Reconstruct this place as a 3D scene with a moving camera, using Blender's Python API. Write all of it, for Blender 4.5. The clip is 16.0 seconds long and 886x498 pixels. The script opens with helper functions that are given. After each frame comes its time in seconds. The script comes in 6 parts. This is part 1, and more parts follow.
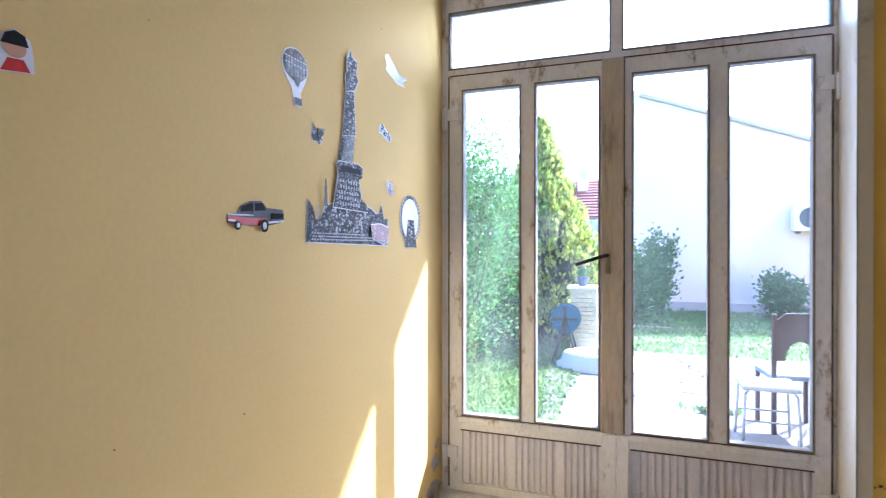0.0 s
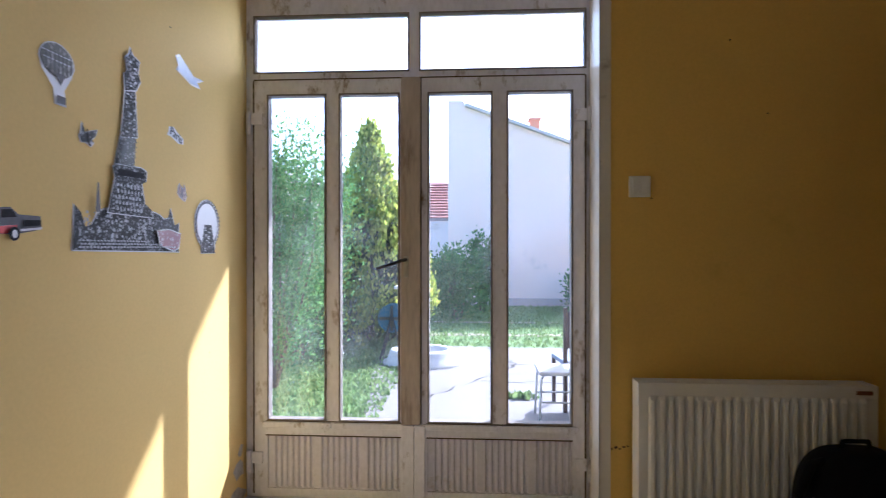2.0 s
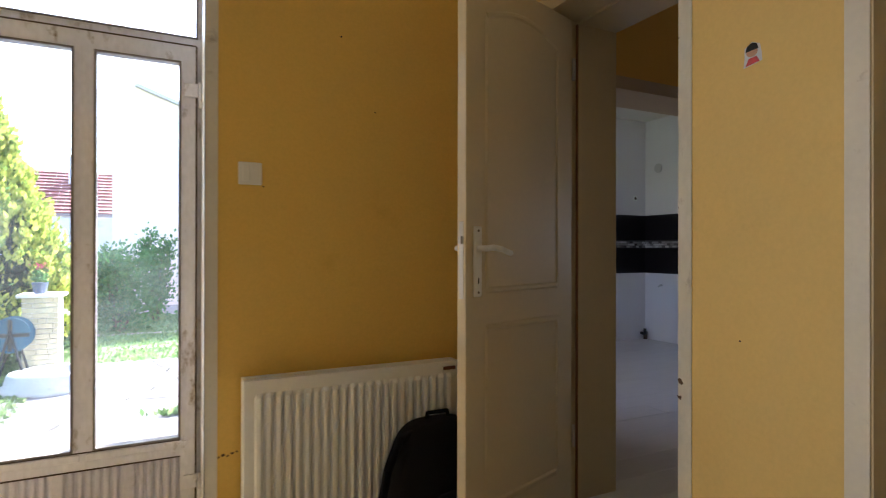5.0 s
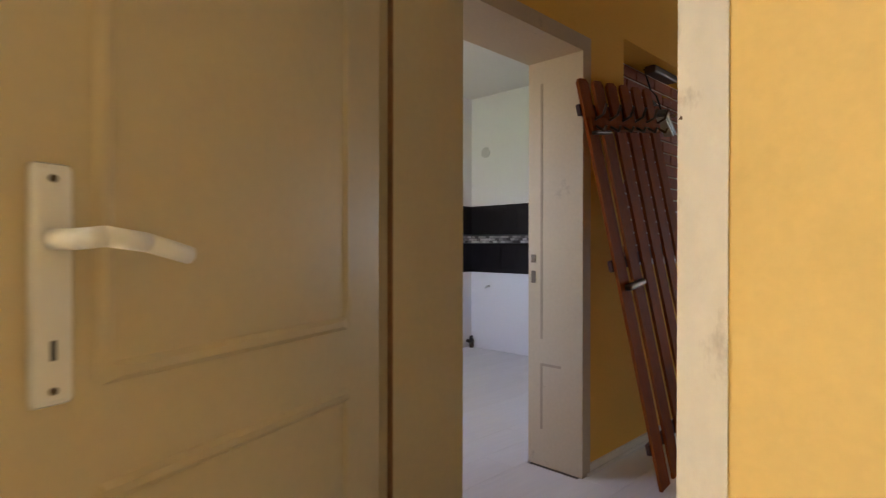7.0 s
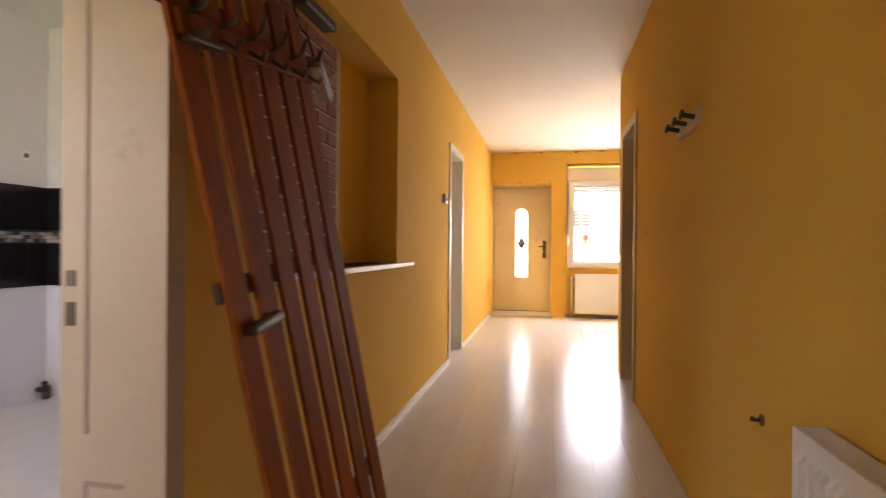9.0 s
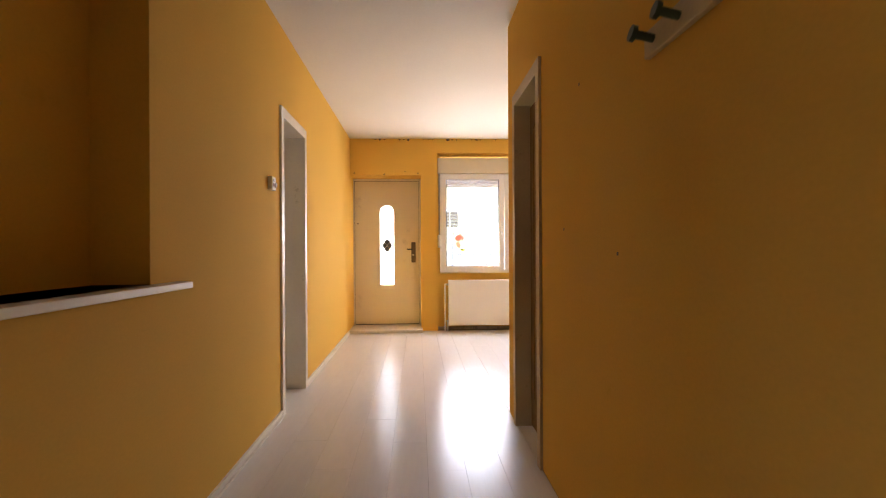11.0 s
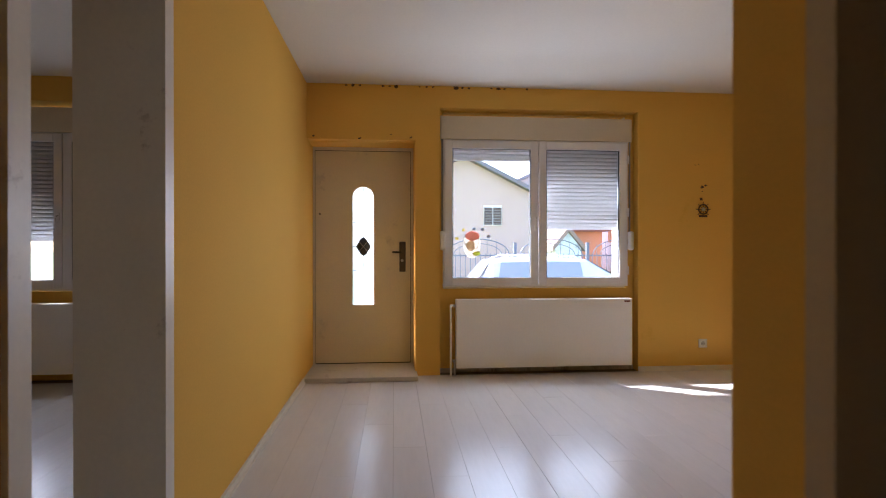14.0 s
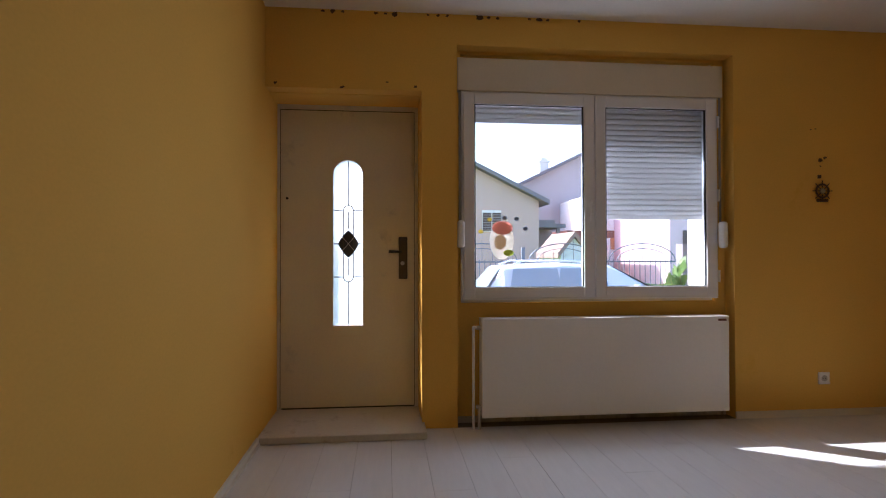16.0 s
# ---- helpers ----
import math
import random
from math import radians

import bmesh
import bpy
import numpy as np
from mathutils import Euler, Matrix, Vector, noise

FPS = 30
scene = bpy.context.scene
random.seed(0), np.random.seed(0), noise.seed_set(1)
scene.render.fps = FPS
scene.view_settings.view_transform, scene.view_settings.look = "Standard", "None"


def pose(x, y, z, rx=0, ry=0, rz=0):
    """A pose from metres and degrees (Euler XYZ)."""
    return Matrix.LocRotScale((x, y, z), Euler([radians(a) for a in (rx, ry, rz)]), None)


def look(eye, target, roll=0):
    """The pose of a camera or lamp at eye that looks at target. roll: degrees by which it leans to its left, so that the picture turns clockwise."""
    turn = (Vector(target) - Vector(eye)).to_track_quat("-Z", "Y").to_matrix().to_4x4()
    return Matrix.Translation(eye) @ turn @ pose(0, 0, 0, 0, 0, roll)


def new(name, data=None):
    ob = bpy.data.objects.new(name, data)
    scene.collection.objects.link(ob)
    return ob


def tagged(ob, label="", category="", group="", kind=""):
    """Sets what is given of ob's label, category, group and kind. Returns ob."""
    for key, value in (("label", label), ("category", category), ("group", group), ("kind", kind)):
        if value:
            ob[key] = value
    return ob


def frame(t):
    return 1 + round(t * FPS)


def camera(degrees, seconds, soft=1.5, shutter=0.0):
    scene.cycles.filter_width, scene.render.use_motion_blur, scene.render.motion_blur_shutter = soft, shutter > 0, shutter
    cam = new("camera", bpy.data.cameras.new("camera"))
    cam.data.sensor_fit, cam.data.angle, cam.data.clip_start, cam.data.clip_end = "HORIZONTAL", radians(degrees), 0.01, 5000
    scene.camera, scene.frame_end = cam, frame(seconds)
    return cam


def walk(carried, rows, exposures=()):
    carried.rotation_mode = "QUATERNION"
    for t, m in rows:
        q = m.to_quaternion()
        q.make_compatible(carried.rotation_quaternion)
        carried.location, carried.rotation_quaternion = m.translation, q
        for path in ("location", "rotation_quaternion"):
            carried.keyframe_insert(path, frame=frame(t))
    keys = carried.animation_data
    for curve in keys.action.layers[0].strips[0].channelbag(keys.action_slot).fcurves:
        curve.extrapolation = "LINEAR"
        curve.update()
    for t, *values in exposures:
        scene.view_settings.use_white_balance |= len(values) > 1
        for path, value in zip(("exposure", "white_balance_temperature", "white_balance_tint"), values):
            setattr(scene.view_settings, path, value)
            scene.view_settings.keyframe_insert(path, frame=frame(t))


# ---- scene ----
cam = camera(77.6, 16.0, soft=1.05, shutter=0.35)
PATH = [
    (0, (-1.872, -2.299, 1.091), (-2.559, -0.42, 1.085), -0.0),
    (0.5, (-1.878, -2.326, 1.1), (-2.389, -0.392, 1.089), -0.1),
    (1, (-1.841, -2.341, 1.114), (-2.24, -0.381, 1.101), -0.1),
    (1.5, (-1.776, -2.353, 1.12), (-2.042, -0.371, 1.11), -0.1),
    (2, (-1.714, -2.363, 1.112), (-1.833, -0.367, 1.106), -0.0),
    (2.5, (-1.64, -2.389, 1.102), (-1.573, -0.39, 1.104), -0.0),
    (3, (-1.556, -2.401, 1.123), (-1.348, -0.412, 1.11), -0.0),
    (3.5, (-1.51, -2.419, 1.11), (-1.133, -0.455, 1.106), -0.2),
    (4, (-1.445, -2.445, 1.1), (-0.906, -0.519, 1.1), 0.1),
    (4.2, (-1.524, -2.465, 1.093), (-0.841, -0.585, 1.095), -0.0),
    (4.5, (-1.474, -2.431, 1.075), (-0.7, -0.587, 1.083), -0.1),
    (5, (-1.358, -2.302, 1.068), (-0.46, -0.515, 1.073), 0.1),
    (5.2, (-1.297, -2.228, 1.07), (-0.367, -0.458, 1.075), 0.0),
    (7.3, (-0.42, -1.232, 1.067), (1.114, 0.051, 1.06), 0.2),
    (7.6, (-0.325, -1.150, 1.065), (1.331, -0.028, 1.061), 0.3),
    (8, (-0.15, -1.068, 1.063), (1.655, -0.206, 1.058), 0.3),
    (8.5, (0.138, -0.99, 1.076), (2.029, -0.338, 1.076), 0.3),
    (9, (0.527, -0.927, 1.096), (2.491, -0.551, 1.09), 0.5),
    (9.5, (0.811, -0.92, 1.13), (2.806, -0.788, 1.128), 0.8),
    (12, (2.75, -0.916, 1.109), (4.746, -1.044, 1.108), -0.0),
    (12.5, (3.161, -0.893, 1.131), (5.156, -1.046, 1.128), 0.3),
    (13, (3.598, -0.904, 1.147), (5.592, -1.055, 1.148), -0.2),
    (13.4, (3.962, -0.873, 1.137), (5.956, -1.023, 1.14), -0.1),
    (14, (4.468, -0.777, 1.168), (6.46, -0.954, 1.162), -0.0),
    (14.5, (4.855, -0.704, 1.17), (6.846, -0.884, 1.169), -0.1),
    (15, (5.276, -0.752, 1.108), (7.27, -0.906, 1.132), 0.0),
    (15.5, (5.624, -0.711, 1.126), (7.613, -0.921, 1.133), -0.0),
    (16, (5.992, -0.75, 1.089), (7.982, -0.951, 1.115), -0.1),
]
EXPOSURE = [
    (0.0, 2.95, 4750, 15), (1.0, 2.55, 4850, 16), (1.5, 2.36, 4950, 16), (2.5, 2.05, 5150, 16), (3.0, 1.8, 5400, 15), (3.5, 1.72, 5500, 14), (4.2, 2.0, 5500, 12), (4.6, 2.5, 5500, 11), (5.0, 3.1, 5500, 11), (5.5, 3.5, 5700, 11),
    (7.3, 4.4, 6400, 13), (7.8, 4.5, 6900, 16), (8.5, 4.72, 7300, 18), (9.5, 4.74, 7300, 19), (12.0, 3.68, 6400, 18), (12.5, 3.48, 6200, 17), (13.4, 3.1, 5800, 16), (14.5, 2.65, 5600, 16), (15.5, 2.18, 5500, 17), (16.0, 2.1, 5500, 17),
]
walk(cam, [(t, look(eye, target, roll)) for t, eye, target, roll in PATH], EXPOSURE)

# ---- world and light ----
SUN_TRAVEL = Vector((-1.0, -1.5, -1.5)).normalized()
w = bpy.data.worlds.new("sky")
scene.world = w
w.use_nodes = True
wn = w.node_tree
sky = wn.nodes.new("ShaderNodeTexSky")
sky.sky_type = "NISHITA"
sky.sun_disc = False
sky.sun_elevation = radians(39.8)
sky.sun_rotation = math.atan2(1.0, 1.5)
sky.air_density, sky.dust_density, sky.ozone_density = 1.0, 2.5, 1.0
wn.links.new(sky.outputs[0], wn.nodes["Background"].inputs[0])
wn.nodes["Background"].inputs[1].default_value = 0.15

sun = new("sun", bpy.data.lights.new("sun", "SUN"))
sun.data.energy, sun.data.angle, sun.data.color = 3.0, radians(0.9), (1.0, 0.94, 0.85)
sun.matrix_world = look((0, 0, 20), Vector((0, 0, 20)) + SUN_TRAVEL)


def window_light(name, eye, target, width, height, watts, colour=(0.93, 0.97, 1.0)):
    data = bpy.data.lights.new(name, "AREA")
    data.shape, data.size, data.size_y, data.energy, data.color = "RECTANGLE", width, height, watts, colour
    ob = new(name, data)
    ob.matrix_world = look(eye, target)
    return ob


window_light("sky_light_garden_door", (-1.96, 0.12, 1.25), (-1.96, -1.0, 1.0), 1.35, 1.8, 3.9)
window_light("sky_light_window", (9.7, -2.11, 1.3), (8.4, -2.11, 1.1), 1.6, 0.9, 5.2)
# The kitchen lamp is added at a guessed, unseen window to brighten the room.
window_light("added_light_kitchen", (0.25, 1.5, 1.5), (1.9, 1.5, 1.2), 1.0, 1.1, 0.62, (1.0, 0.84, 0.91))
window_light("sky_light_side_room", (9.7, 2.1, 1.2), (8.4, 2.1, 1.1), 1.6, 0.7, 3)


# ---- materials ----
def material(name, colour, rough=0.6, metal=0.0, vary=0.12, scale=3.0, fine=60.0, bump=0.02, dirt=None, dirt_amount=0.0, dirt_scale=2.0,
             spec=0.5, stretch=(1, 1, 1), bump_scale=None, random_tint=0.0):
    """A surface with colour variation at two scales, an optional dirt colour with ragged edges, and a fine bump."""
    m = bpy.data.materials.new(name)
    m.use_nodes = True
    nt = m.node_tree
    n, l = nt.nodes, nt.links
    b = n["Principled BSDF"]
    b.inputs["Roughness"].default_value, b.inputs["Metallic"].default_value = rough, metal
    b.inputs["Specular IOR Level"].default_value = spec
    co = n.new("ShaderNodeTexCoord")
    mp = n.new("ShaderNodeMapping")
    mp.inputs["Scale"].default_value = stretch
    l.new(co.outputs["Object"], mp.inputs[0])
    big, small = n.new("ShaderNodeTexNoise"), n.new("ShaderNodeTexNoise")
    big.inputs["Scale"].default_value, small.inputs["Scale"].default_value = scale, fine
    big.inputs["Detail"].default_value, small.inputs["Detail"].default_value = 5, 3
    for t in (big, small):
        l.new(mp.outputs[0], t.inputs["Vector"])
    add = n.new("ShaderNodeMath")
    add.operation = "ADD"
    l.new(big.outputs[0], add.inputs[0])
    l.new(small.outputs[0], add.inputs[1])
    last = add.outputs[0]
    if random_tint:
        info, mul, plus = n.new("ShaderNodeObjectInfo"), n.new("ShaderNodeMath"), n.new("ShaderNodeMath")
        mul.operation, plus.operation = "MULTIPLY_ADD", "ADD"
        mul.inputs[1].default_value, mul.inputs[2].default_value = random_tint, -random_tint / 2
        l.new(info.outputs["Random"], mul.inputs[0])
        l.new(last, plus.inputs[0])
        l.new(mul.outputs[0], plus.inputs[1])
        last = plus.outputs[0]
    ramp = n.new("ShaderNodeMapRange")
    ramp.inputs["From Min"].default_value, ramp.inputs["From Max"].default_value = 0.55, 1.45
    ramp.inputs["To Min"].default_value, ramp.inputs["To Max"].default_value = 1 - vary, 1 + vary
    l.new(last, ramp.inputs[0])
    tint = n.new("ShaderNodeVectorMath")
    tint.operation = "SCALE"
    tint.inputs[0].default_value = colour
    l.new(ramp.outputs[0], tint.inputs["Scale"])
    out = tint.outputs[0]
    if dirt:
        dn, dr, mix = n.new("ShaderNodeTexNoise"), n.new("ShaderNodeMapRange"), n.new("ShaderNodeMix")
        dn.inputs["Scale"].default_value, dn.inputs["Detail"].default_value, dn.inputs["Roughness"].default_value = dirt_scale, 8, 0.7
        l.new(mp.outputs[0], dn.inputs["Vector"])
        dr.inputs["From Min"].default_value, dr.inputs["From Max"].default_value = 0.66 - 0.3 * dirt_amount, 0.78 - 0.25 * dirt_amount
        l.new(dn.outputs[0], dr.inputs[0])
        mix.data_type = "RGBA"
        mix.inputs[7].default_value = (*dirt, 1)
        l.new(dr.outputs[0], mix.inputs[0])
        l.new(out, mix.inputs[6])
        out = mix.outputs[2]
    l.new(out, b.inputs["Base Color"])
    if bump:
        bp = n.new("ShaderNodeBump")
        bp.inputs["Strength"].default_value, bp.inputs["Distance"].default_value = 0.6, bump
        src = small
        if bump_scale:
            src = n.new("ShaderNodeTexNoise")
            src.inputs["Scale"].default_value, src.inputs["Detail"].default_value = bump_scale, 6
            l.new(mp.outputs[0], src.inputs["Vector"])
        l.new(src.outputs[0], bp.inputs["Height"])
        l.new(bp.outputs[0], b.inputs["Normal"])
    return m


def glass_material(name, rough=0.0, tint=(1, 1, 1)):
    m = bpy.data.materials.new(name)
    m.use_nodes = True
    n, l = m.node_tree.nodes, m.node_tree.links
    n.remove(n["Principled BSDF"])
    tr, gl, mix, fr = n.new("ShaderNodeBsdfTransparent"), n.new("ShaderNodeBsdfGlossy"), n.new("ShaderNodeMixShader"), n.new("ShaderNodeFresnel")
    tr.inputs[0].default_value = (*tint, 1)
    gl.inputs["Roughness"].default_value = rough
    fr.inputs[0].default_value = 1.45
    l.new(fr.outputs[0], mix.inputs[0])
    l.new(tr.outputs[0], mix.inputs[1])
    l.new(gl.outputs[0], mix.inputs[2])
    l.new(mix.outputs[0], n["Material Output"].inputs[0])
    return m


# One yellow paint; the two copies below put glare and shade into colour.
YELLOW = material("yellow_wall_paint", (0.79, 0.48, 0.10), 0.85, vary=0.06, scale=0.9, fine=90, bump=0.0003, dirt=(0.66, 0.38, 0.055), dirt_amount=0.1, dirt_scale=1.3, spec=0.08)
YELLOW_LIT = material("yellow_wall_paint_lit", (0.78, 0.565, 0.215), 0.7, vary=0.05, scale=0.9, fine=90, bump=0.0006, dirt=(0.68, 0.50, 0.18), dirt_amount=0.12, dirt_scale=1.3, spec=0.08)
YELLOW_SHADED = material("yellow_wall_paint_shaded", (0.79, 0.53, 0.13), 0.7, vary=0.06, scale=0.9, fine=90, bump=0.0006, dirt=(0.66, 0.43, 0.09), dirt_amount=0.15, dirt_scale=1.3, spec=0.08)
WHITE_WALL = material("white_wall_paint", (0.74, 0.71, 0.72), 0.7, vary=0.04, scale=1.2, fine=80, bump=0.001)
CEILING_PAINT = material("ceiling_paint", (0.76, 0.73, 0.67), 0.75, vary=0.04, scale=1.0, fine=70, bump=0.001)
WHITE_TRIM = material("white_trim_paint", (0.74, 0.69, 0.60), 0.4, vary=0.05, scale=5, fine=60, bump=0.0006, dirt=(0.35, 0.29, 0.22), dirt_amount=0.12, dirt_scale=7)
OLD_PAINT = material("worn_cream_metal_paint", (0.81, 0.80, 0.87), 0.5, vary=0.12, scale=6, fine=70, bump=0.002, dirt=(0.22, 0.15, 0.10), dirt_amount=0.30, dirt_scale=14, stretch=(1, 1, 0.45))
BARE_WOOD = material("worn_bare_wood_strip", (0.50, 0.43, 0.37), 0.7, vary=0.25, scale=5, fine=60, bump=0.003, dirt=(0.17, 0.11, 0.07), dirt_amount=0.5, dirt_scale=6, stretch=(1.5, 1.5, 0.25))
DOOR_CREAM = material("cream_door_lacquer", (0.61, 0.51, 0.325), 0.38, vary=0.04, scale=3, fine=50, bump=0.0004)
FRONT_DOOR_WHITE = material("front_door_paint", (0.73, 0.66, 0.52), 0.4, vary=0.05, scale=2, fine=60, bump=0.0005, dirt=(0.50, 0.45, 0.38), dirt_amount=0.12, dirt_scale=3)
PVC = material("white_pvc", (0.80, 0.79, 0.80), 0.3, vary=0.02, scale=4, fine=50, bump=0)
RADIATOR_WHITE = material("radiator_enamel", (0.90, 0.89, 0.86), 0.35, vary=0.03, scale=3, fine=50, bump=0)
FLOOR_PLANK = material("pale_laminate", (0.75, 0.73, 0.73), 0.24, vary=0.05, scale=1.6, fine=14, bump=0.0003, stretch=(0.35, 3, 1), random_tint=0.25, dirt=(0.40, 0.36, 0.33), dirt_amount=0.06, dirt_scale=2.5, spec=0.16)
CASING_CREAM = material("aged_cream_casing_paint", (0.54, 0.43, 0.285), 0.5, vary=0.06, scale=3, fine=60, bump=0.0006, dirt=(0.33, 0.26, 0.18), dirt_amount=0.12, dirt_scale=6)
SCREED = material("dark_joint", (0.22, 0.18, 0.15), 0.9, bump=0)
ENTRY_TILE = material("entry_floor_tile", (0.42, 0.36, 0.29), 0.4, vary=0.1, scale=3)
GLASS = glass_material("window_glass")
DUSTY_GLASS = glass_material("dusty_door_glass")
dg = DUSTY_GLASS.node_tree
dust, dmix, dnoise, drange = dg.nodes.new("ShaderNodeBsdfTranslucent"), dg.nodes.new("ShaderNodeMixShader"), dg.nodes.new("ShaderNodeTexNoise"), dg.nodes.new("ShaderNodeMapRange")
dust.inputs[0].default_value = (0.85, 0.85, 0.88, 1)
dnoise.inputs["Scale"].default_value, dnoise.inputs["Detail"].default_value = 5.0, 7
drange.inputs["From Min"].default_value, drange.inputs["From Max"].default_value = 0.35, 0.75
drange.inputs["To Min"].default_value, drange.inputs["To Max"].default_value = 0.002, 0.016
dcoord = dg.nodes.new("ShaderNodeTexCoord")
dg.links.new(dcoord.outputs["Object"], dnoise.inputs["Vector"])
dg.links.new(dnoise.outputs[0], drange.inputs[0])
dg.links.new(drange.outputs[0], dmix.inputs[0])
dg.links.new(dg.nodes["Mix Shader"].outputs[0], dmix.inputs[1])
dg.links.new(dust.outputs[0], dmix.inputs[2])
dg.links.new(dmix.outputs[0], dg.nodes["Material Output"].inputs[0])
STEEL = material("brushed_steel", (0.55, 0.54, 0.52), 0.35, metal=1.0, vary=0.05, bump=0)
DARK_METAL = material("dark_bronze_metal", (0.10, 0.075, 0.055), 0.4, metal=0.6, vary=0.1, bump=0)
BLACK = material("black_plastic", (0.012, 0.012, 0.013), 0.5, vary=0.1, bump=0)
WHITE_SCUFFED = material("scuffed_white_plaster", (0.70, 0.66, 0.58), 0.6, vary=0.08, scale=4, fine=50, bump=0.004, dirt=(0.25, 0.20, 0.15), dirt_amount=0.22, dirt_scale=5, stretch=(1, 1, 0.5))
WHITE_PLASTIC = material("white_plastic", (0.84, 0.83, 0.80), 0.35, vary=0.02, bump=0)


# ---- building helpers ----
def box(bm, x0, x1, y0, y1, z0, z1):
    v = [bm.verts.new((x, y, z)) for x in (x0, x1) for y in (y0, y1) for z in (z0, z1)]
    for i in ((0, 1, 3, 2), (4, 6, 7, 5), (0, 4, 5, 1), (2, 3, 7, 6), (0, 2, 6, 4), (1, 5, 7, 3)):
        bm.faces.new([v[k] for k in i])
    return v


def boxes(*dims):
    bm = bmesh.new()
    for d in dims:
        box(bm, *d)
    return bm


def soft_box(x0, x1, y0, y1, z0, z1, r=0.003, segments=2):
    bm = boxes((x0, x1, y0, y1, z0, z1))
    bmesh.ops.bevel(bm, geom=bm.edges[:], offset=r, segments=segments, affect="EDGES", profile=0.5)
    return bm


def cyl(bm, a, b, r, r2=None, n=16):
    a, b = Vector(a), Vector(b)
    m = Matrix.Translation((a + b) / 2) @ (b - a).to_track_quat("Z", "Y").to_matrix().to_4x4()
    bmesh.ops.create_cone(bm, cap_ends=True, segments=n, radius1=r, radius2=r if r2 is None else r2, depth=(b - a).length, matrix=m)
    return bm


def tube(points, r, n=8):
    bm = bmesh.new()
    for a, b in zip(points, points[1:]):
        cyl(bm, a, b, r, n=n)
    for p in points[1:-1]:
        bmesh.ops.create_icosphere(bm, subdivisions=1, radius=r * 1.02, matrix=Matrix.Translation(p))
    return bm


def mesh_of(name, bm, mat, smooth=False):
    bmesh.ops.recalc_face_normals(bm, faces=bm.faces[:])
    me = bpy.data.meshes.new(name)
    bm.to_mesh(me)
    bm.free()
    me.materials.append(mat)
    if smooth:
        for p in me.polygons:
            p.use_smooth = True
    return me


def part(name, bm, mat, parent, label="", smooth=False):
    ob = new(name, mesh_of(name, bm, mat, smooth))
    ob.parent = parent
    return tagged(ob, label)


def empty(name, label, category, group="", kind="", at=(0, 0, 0)):
    ob = new(name)
    ob.empty_display_size = 0.1
    ob.location = at
    return tagged(ob, label, category, group, kind)


def solid(name, bm, mat, label="", category="", group="", kind="", smooth=False):
    return tagged(new(name, mesh_of(name, bm, mat, smooth)), label, category, group, kind)


def structure(name, bm, mat, label="", category=""):
    return solid(name, bm, mat, label, category or name.split("_")[0], kind="structure")


def wall(name, axis, a0, a1, u0, u1, z0, z1, holes, mat, label):
    """A wall between a0 and a1 on its thin axis, u0..u1 along, with rectangular openings (u0, u1, z0, z1) right through it."""
    us = sorted({u0, u1, *(min(max(v, u0), u1) for h in holes for v in h[:2])})
    zs = sorted({z0, z1, *(min(max(v, z0), z1) for h in holes for v in h[2:])})
    bm = bmesh.new()
    keep = {(i, j): not any(h[0] < (us[i] + us[i + 1]) / 2 < h[1] and h[2] < (zs[j] + zs[j + 1]) / 2 < h[3] for h in holes)
            for i in range(len(us) - 1) for j in range(len(zs) - 1)}
    at = {}

    def vert(a, u, z):
        k = (a, u, z)
        if k not in at:
            at[k] = bm.verts.new((a, u, z) if axis == "x" else (u, a, z))
        return at[k]

    for (i, j), on in keep.items():
        if not on:
            continue
        ua, ub, za, zb = us[i], us[i + 1], zs[j], zs[j + 1]
        for a in (a0, a1):
            bm.faces.new([vert(a, ua, za), vert(a, ub, za), vert(a, ub, zb), vert(a, ua, zb)])
        for di, dj, (p, q) in ((-1, 0, ((ua, za), (ua, zb))), (1, 0, ((ub, za), (ub, zb))), (0, -1, ((ua, za), (ub, za))), (0, 1, ((ua, zb), (ub, zb)))):
            if not keep.get((i + di, j + dj), False):
                bm.faces.new([vert(a0, *p), vert(a0, *q), vert(a1, *q), vert(a1, *p)])
    return structure(name, bm, mat, label, "wall")


# ---- large structure ----
H = 2.638
XS, YG, XW, XH = -2.71, -0.203, 0.05, 0.43
XF, YR, YS = 9.478, -1.545, -4.245
TL = 0.28
wall_stickers = wall("wall_west", "x", XS - 0.2, XS, -5.0, 0.13, 0, H, [], YELLOW_LIT, "yellow painted wall with paper stickers")
wall_garden = wall("wall_garden", "y", YG, 0.13, XS, XW, 0, H, [(XS, -1.235, 0.0, 2.2)], YELLOW_SHADED, "yellow wall around the garden door")
# The last opening is an unseen window, added to hold the kitchen lamp.
wall_between = wall("wall_between", "x", XW, XH, -5.0, 2.74, 0, H, [(-1.13, -0.44, 0, 2.07), (-2.5, -1.63, 0, 1.99), (0.9, 2.1, 0.9, 2.1)], YELLOW_LIT, "thick yellow wall between entry room and hall")
wall_entry_back = wall("wall_entry_back", "y", -5.2, -5.0, XS - 0.2, XH, 0, H, [], YELLOW_LIT, "plain yellow back wall")
wall_behind_doorway = wall("wall_behind_doorway", "x", XH, XH + 0.1, -5.0, YR - 0.14, 0, H, [], WHITE_WALL, "plain wall behind a second doorway")
wall_hall_left = wall("wall_hall_left", "y", 0.0, TL, XH, XF, 0, H, [(0.78, 1.73, 0, 1.98), (2.14, 3.84, 1.0, 2.14), (5.69, 6.40, 0, 2.03)], YELLOW, "long yellow hall wall with doorways")
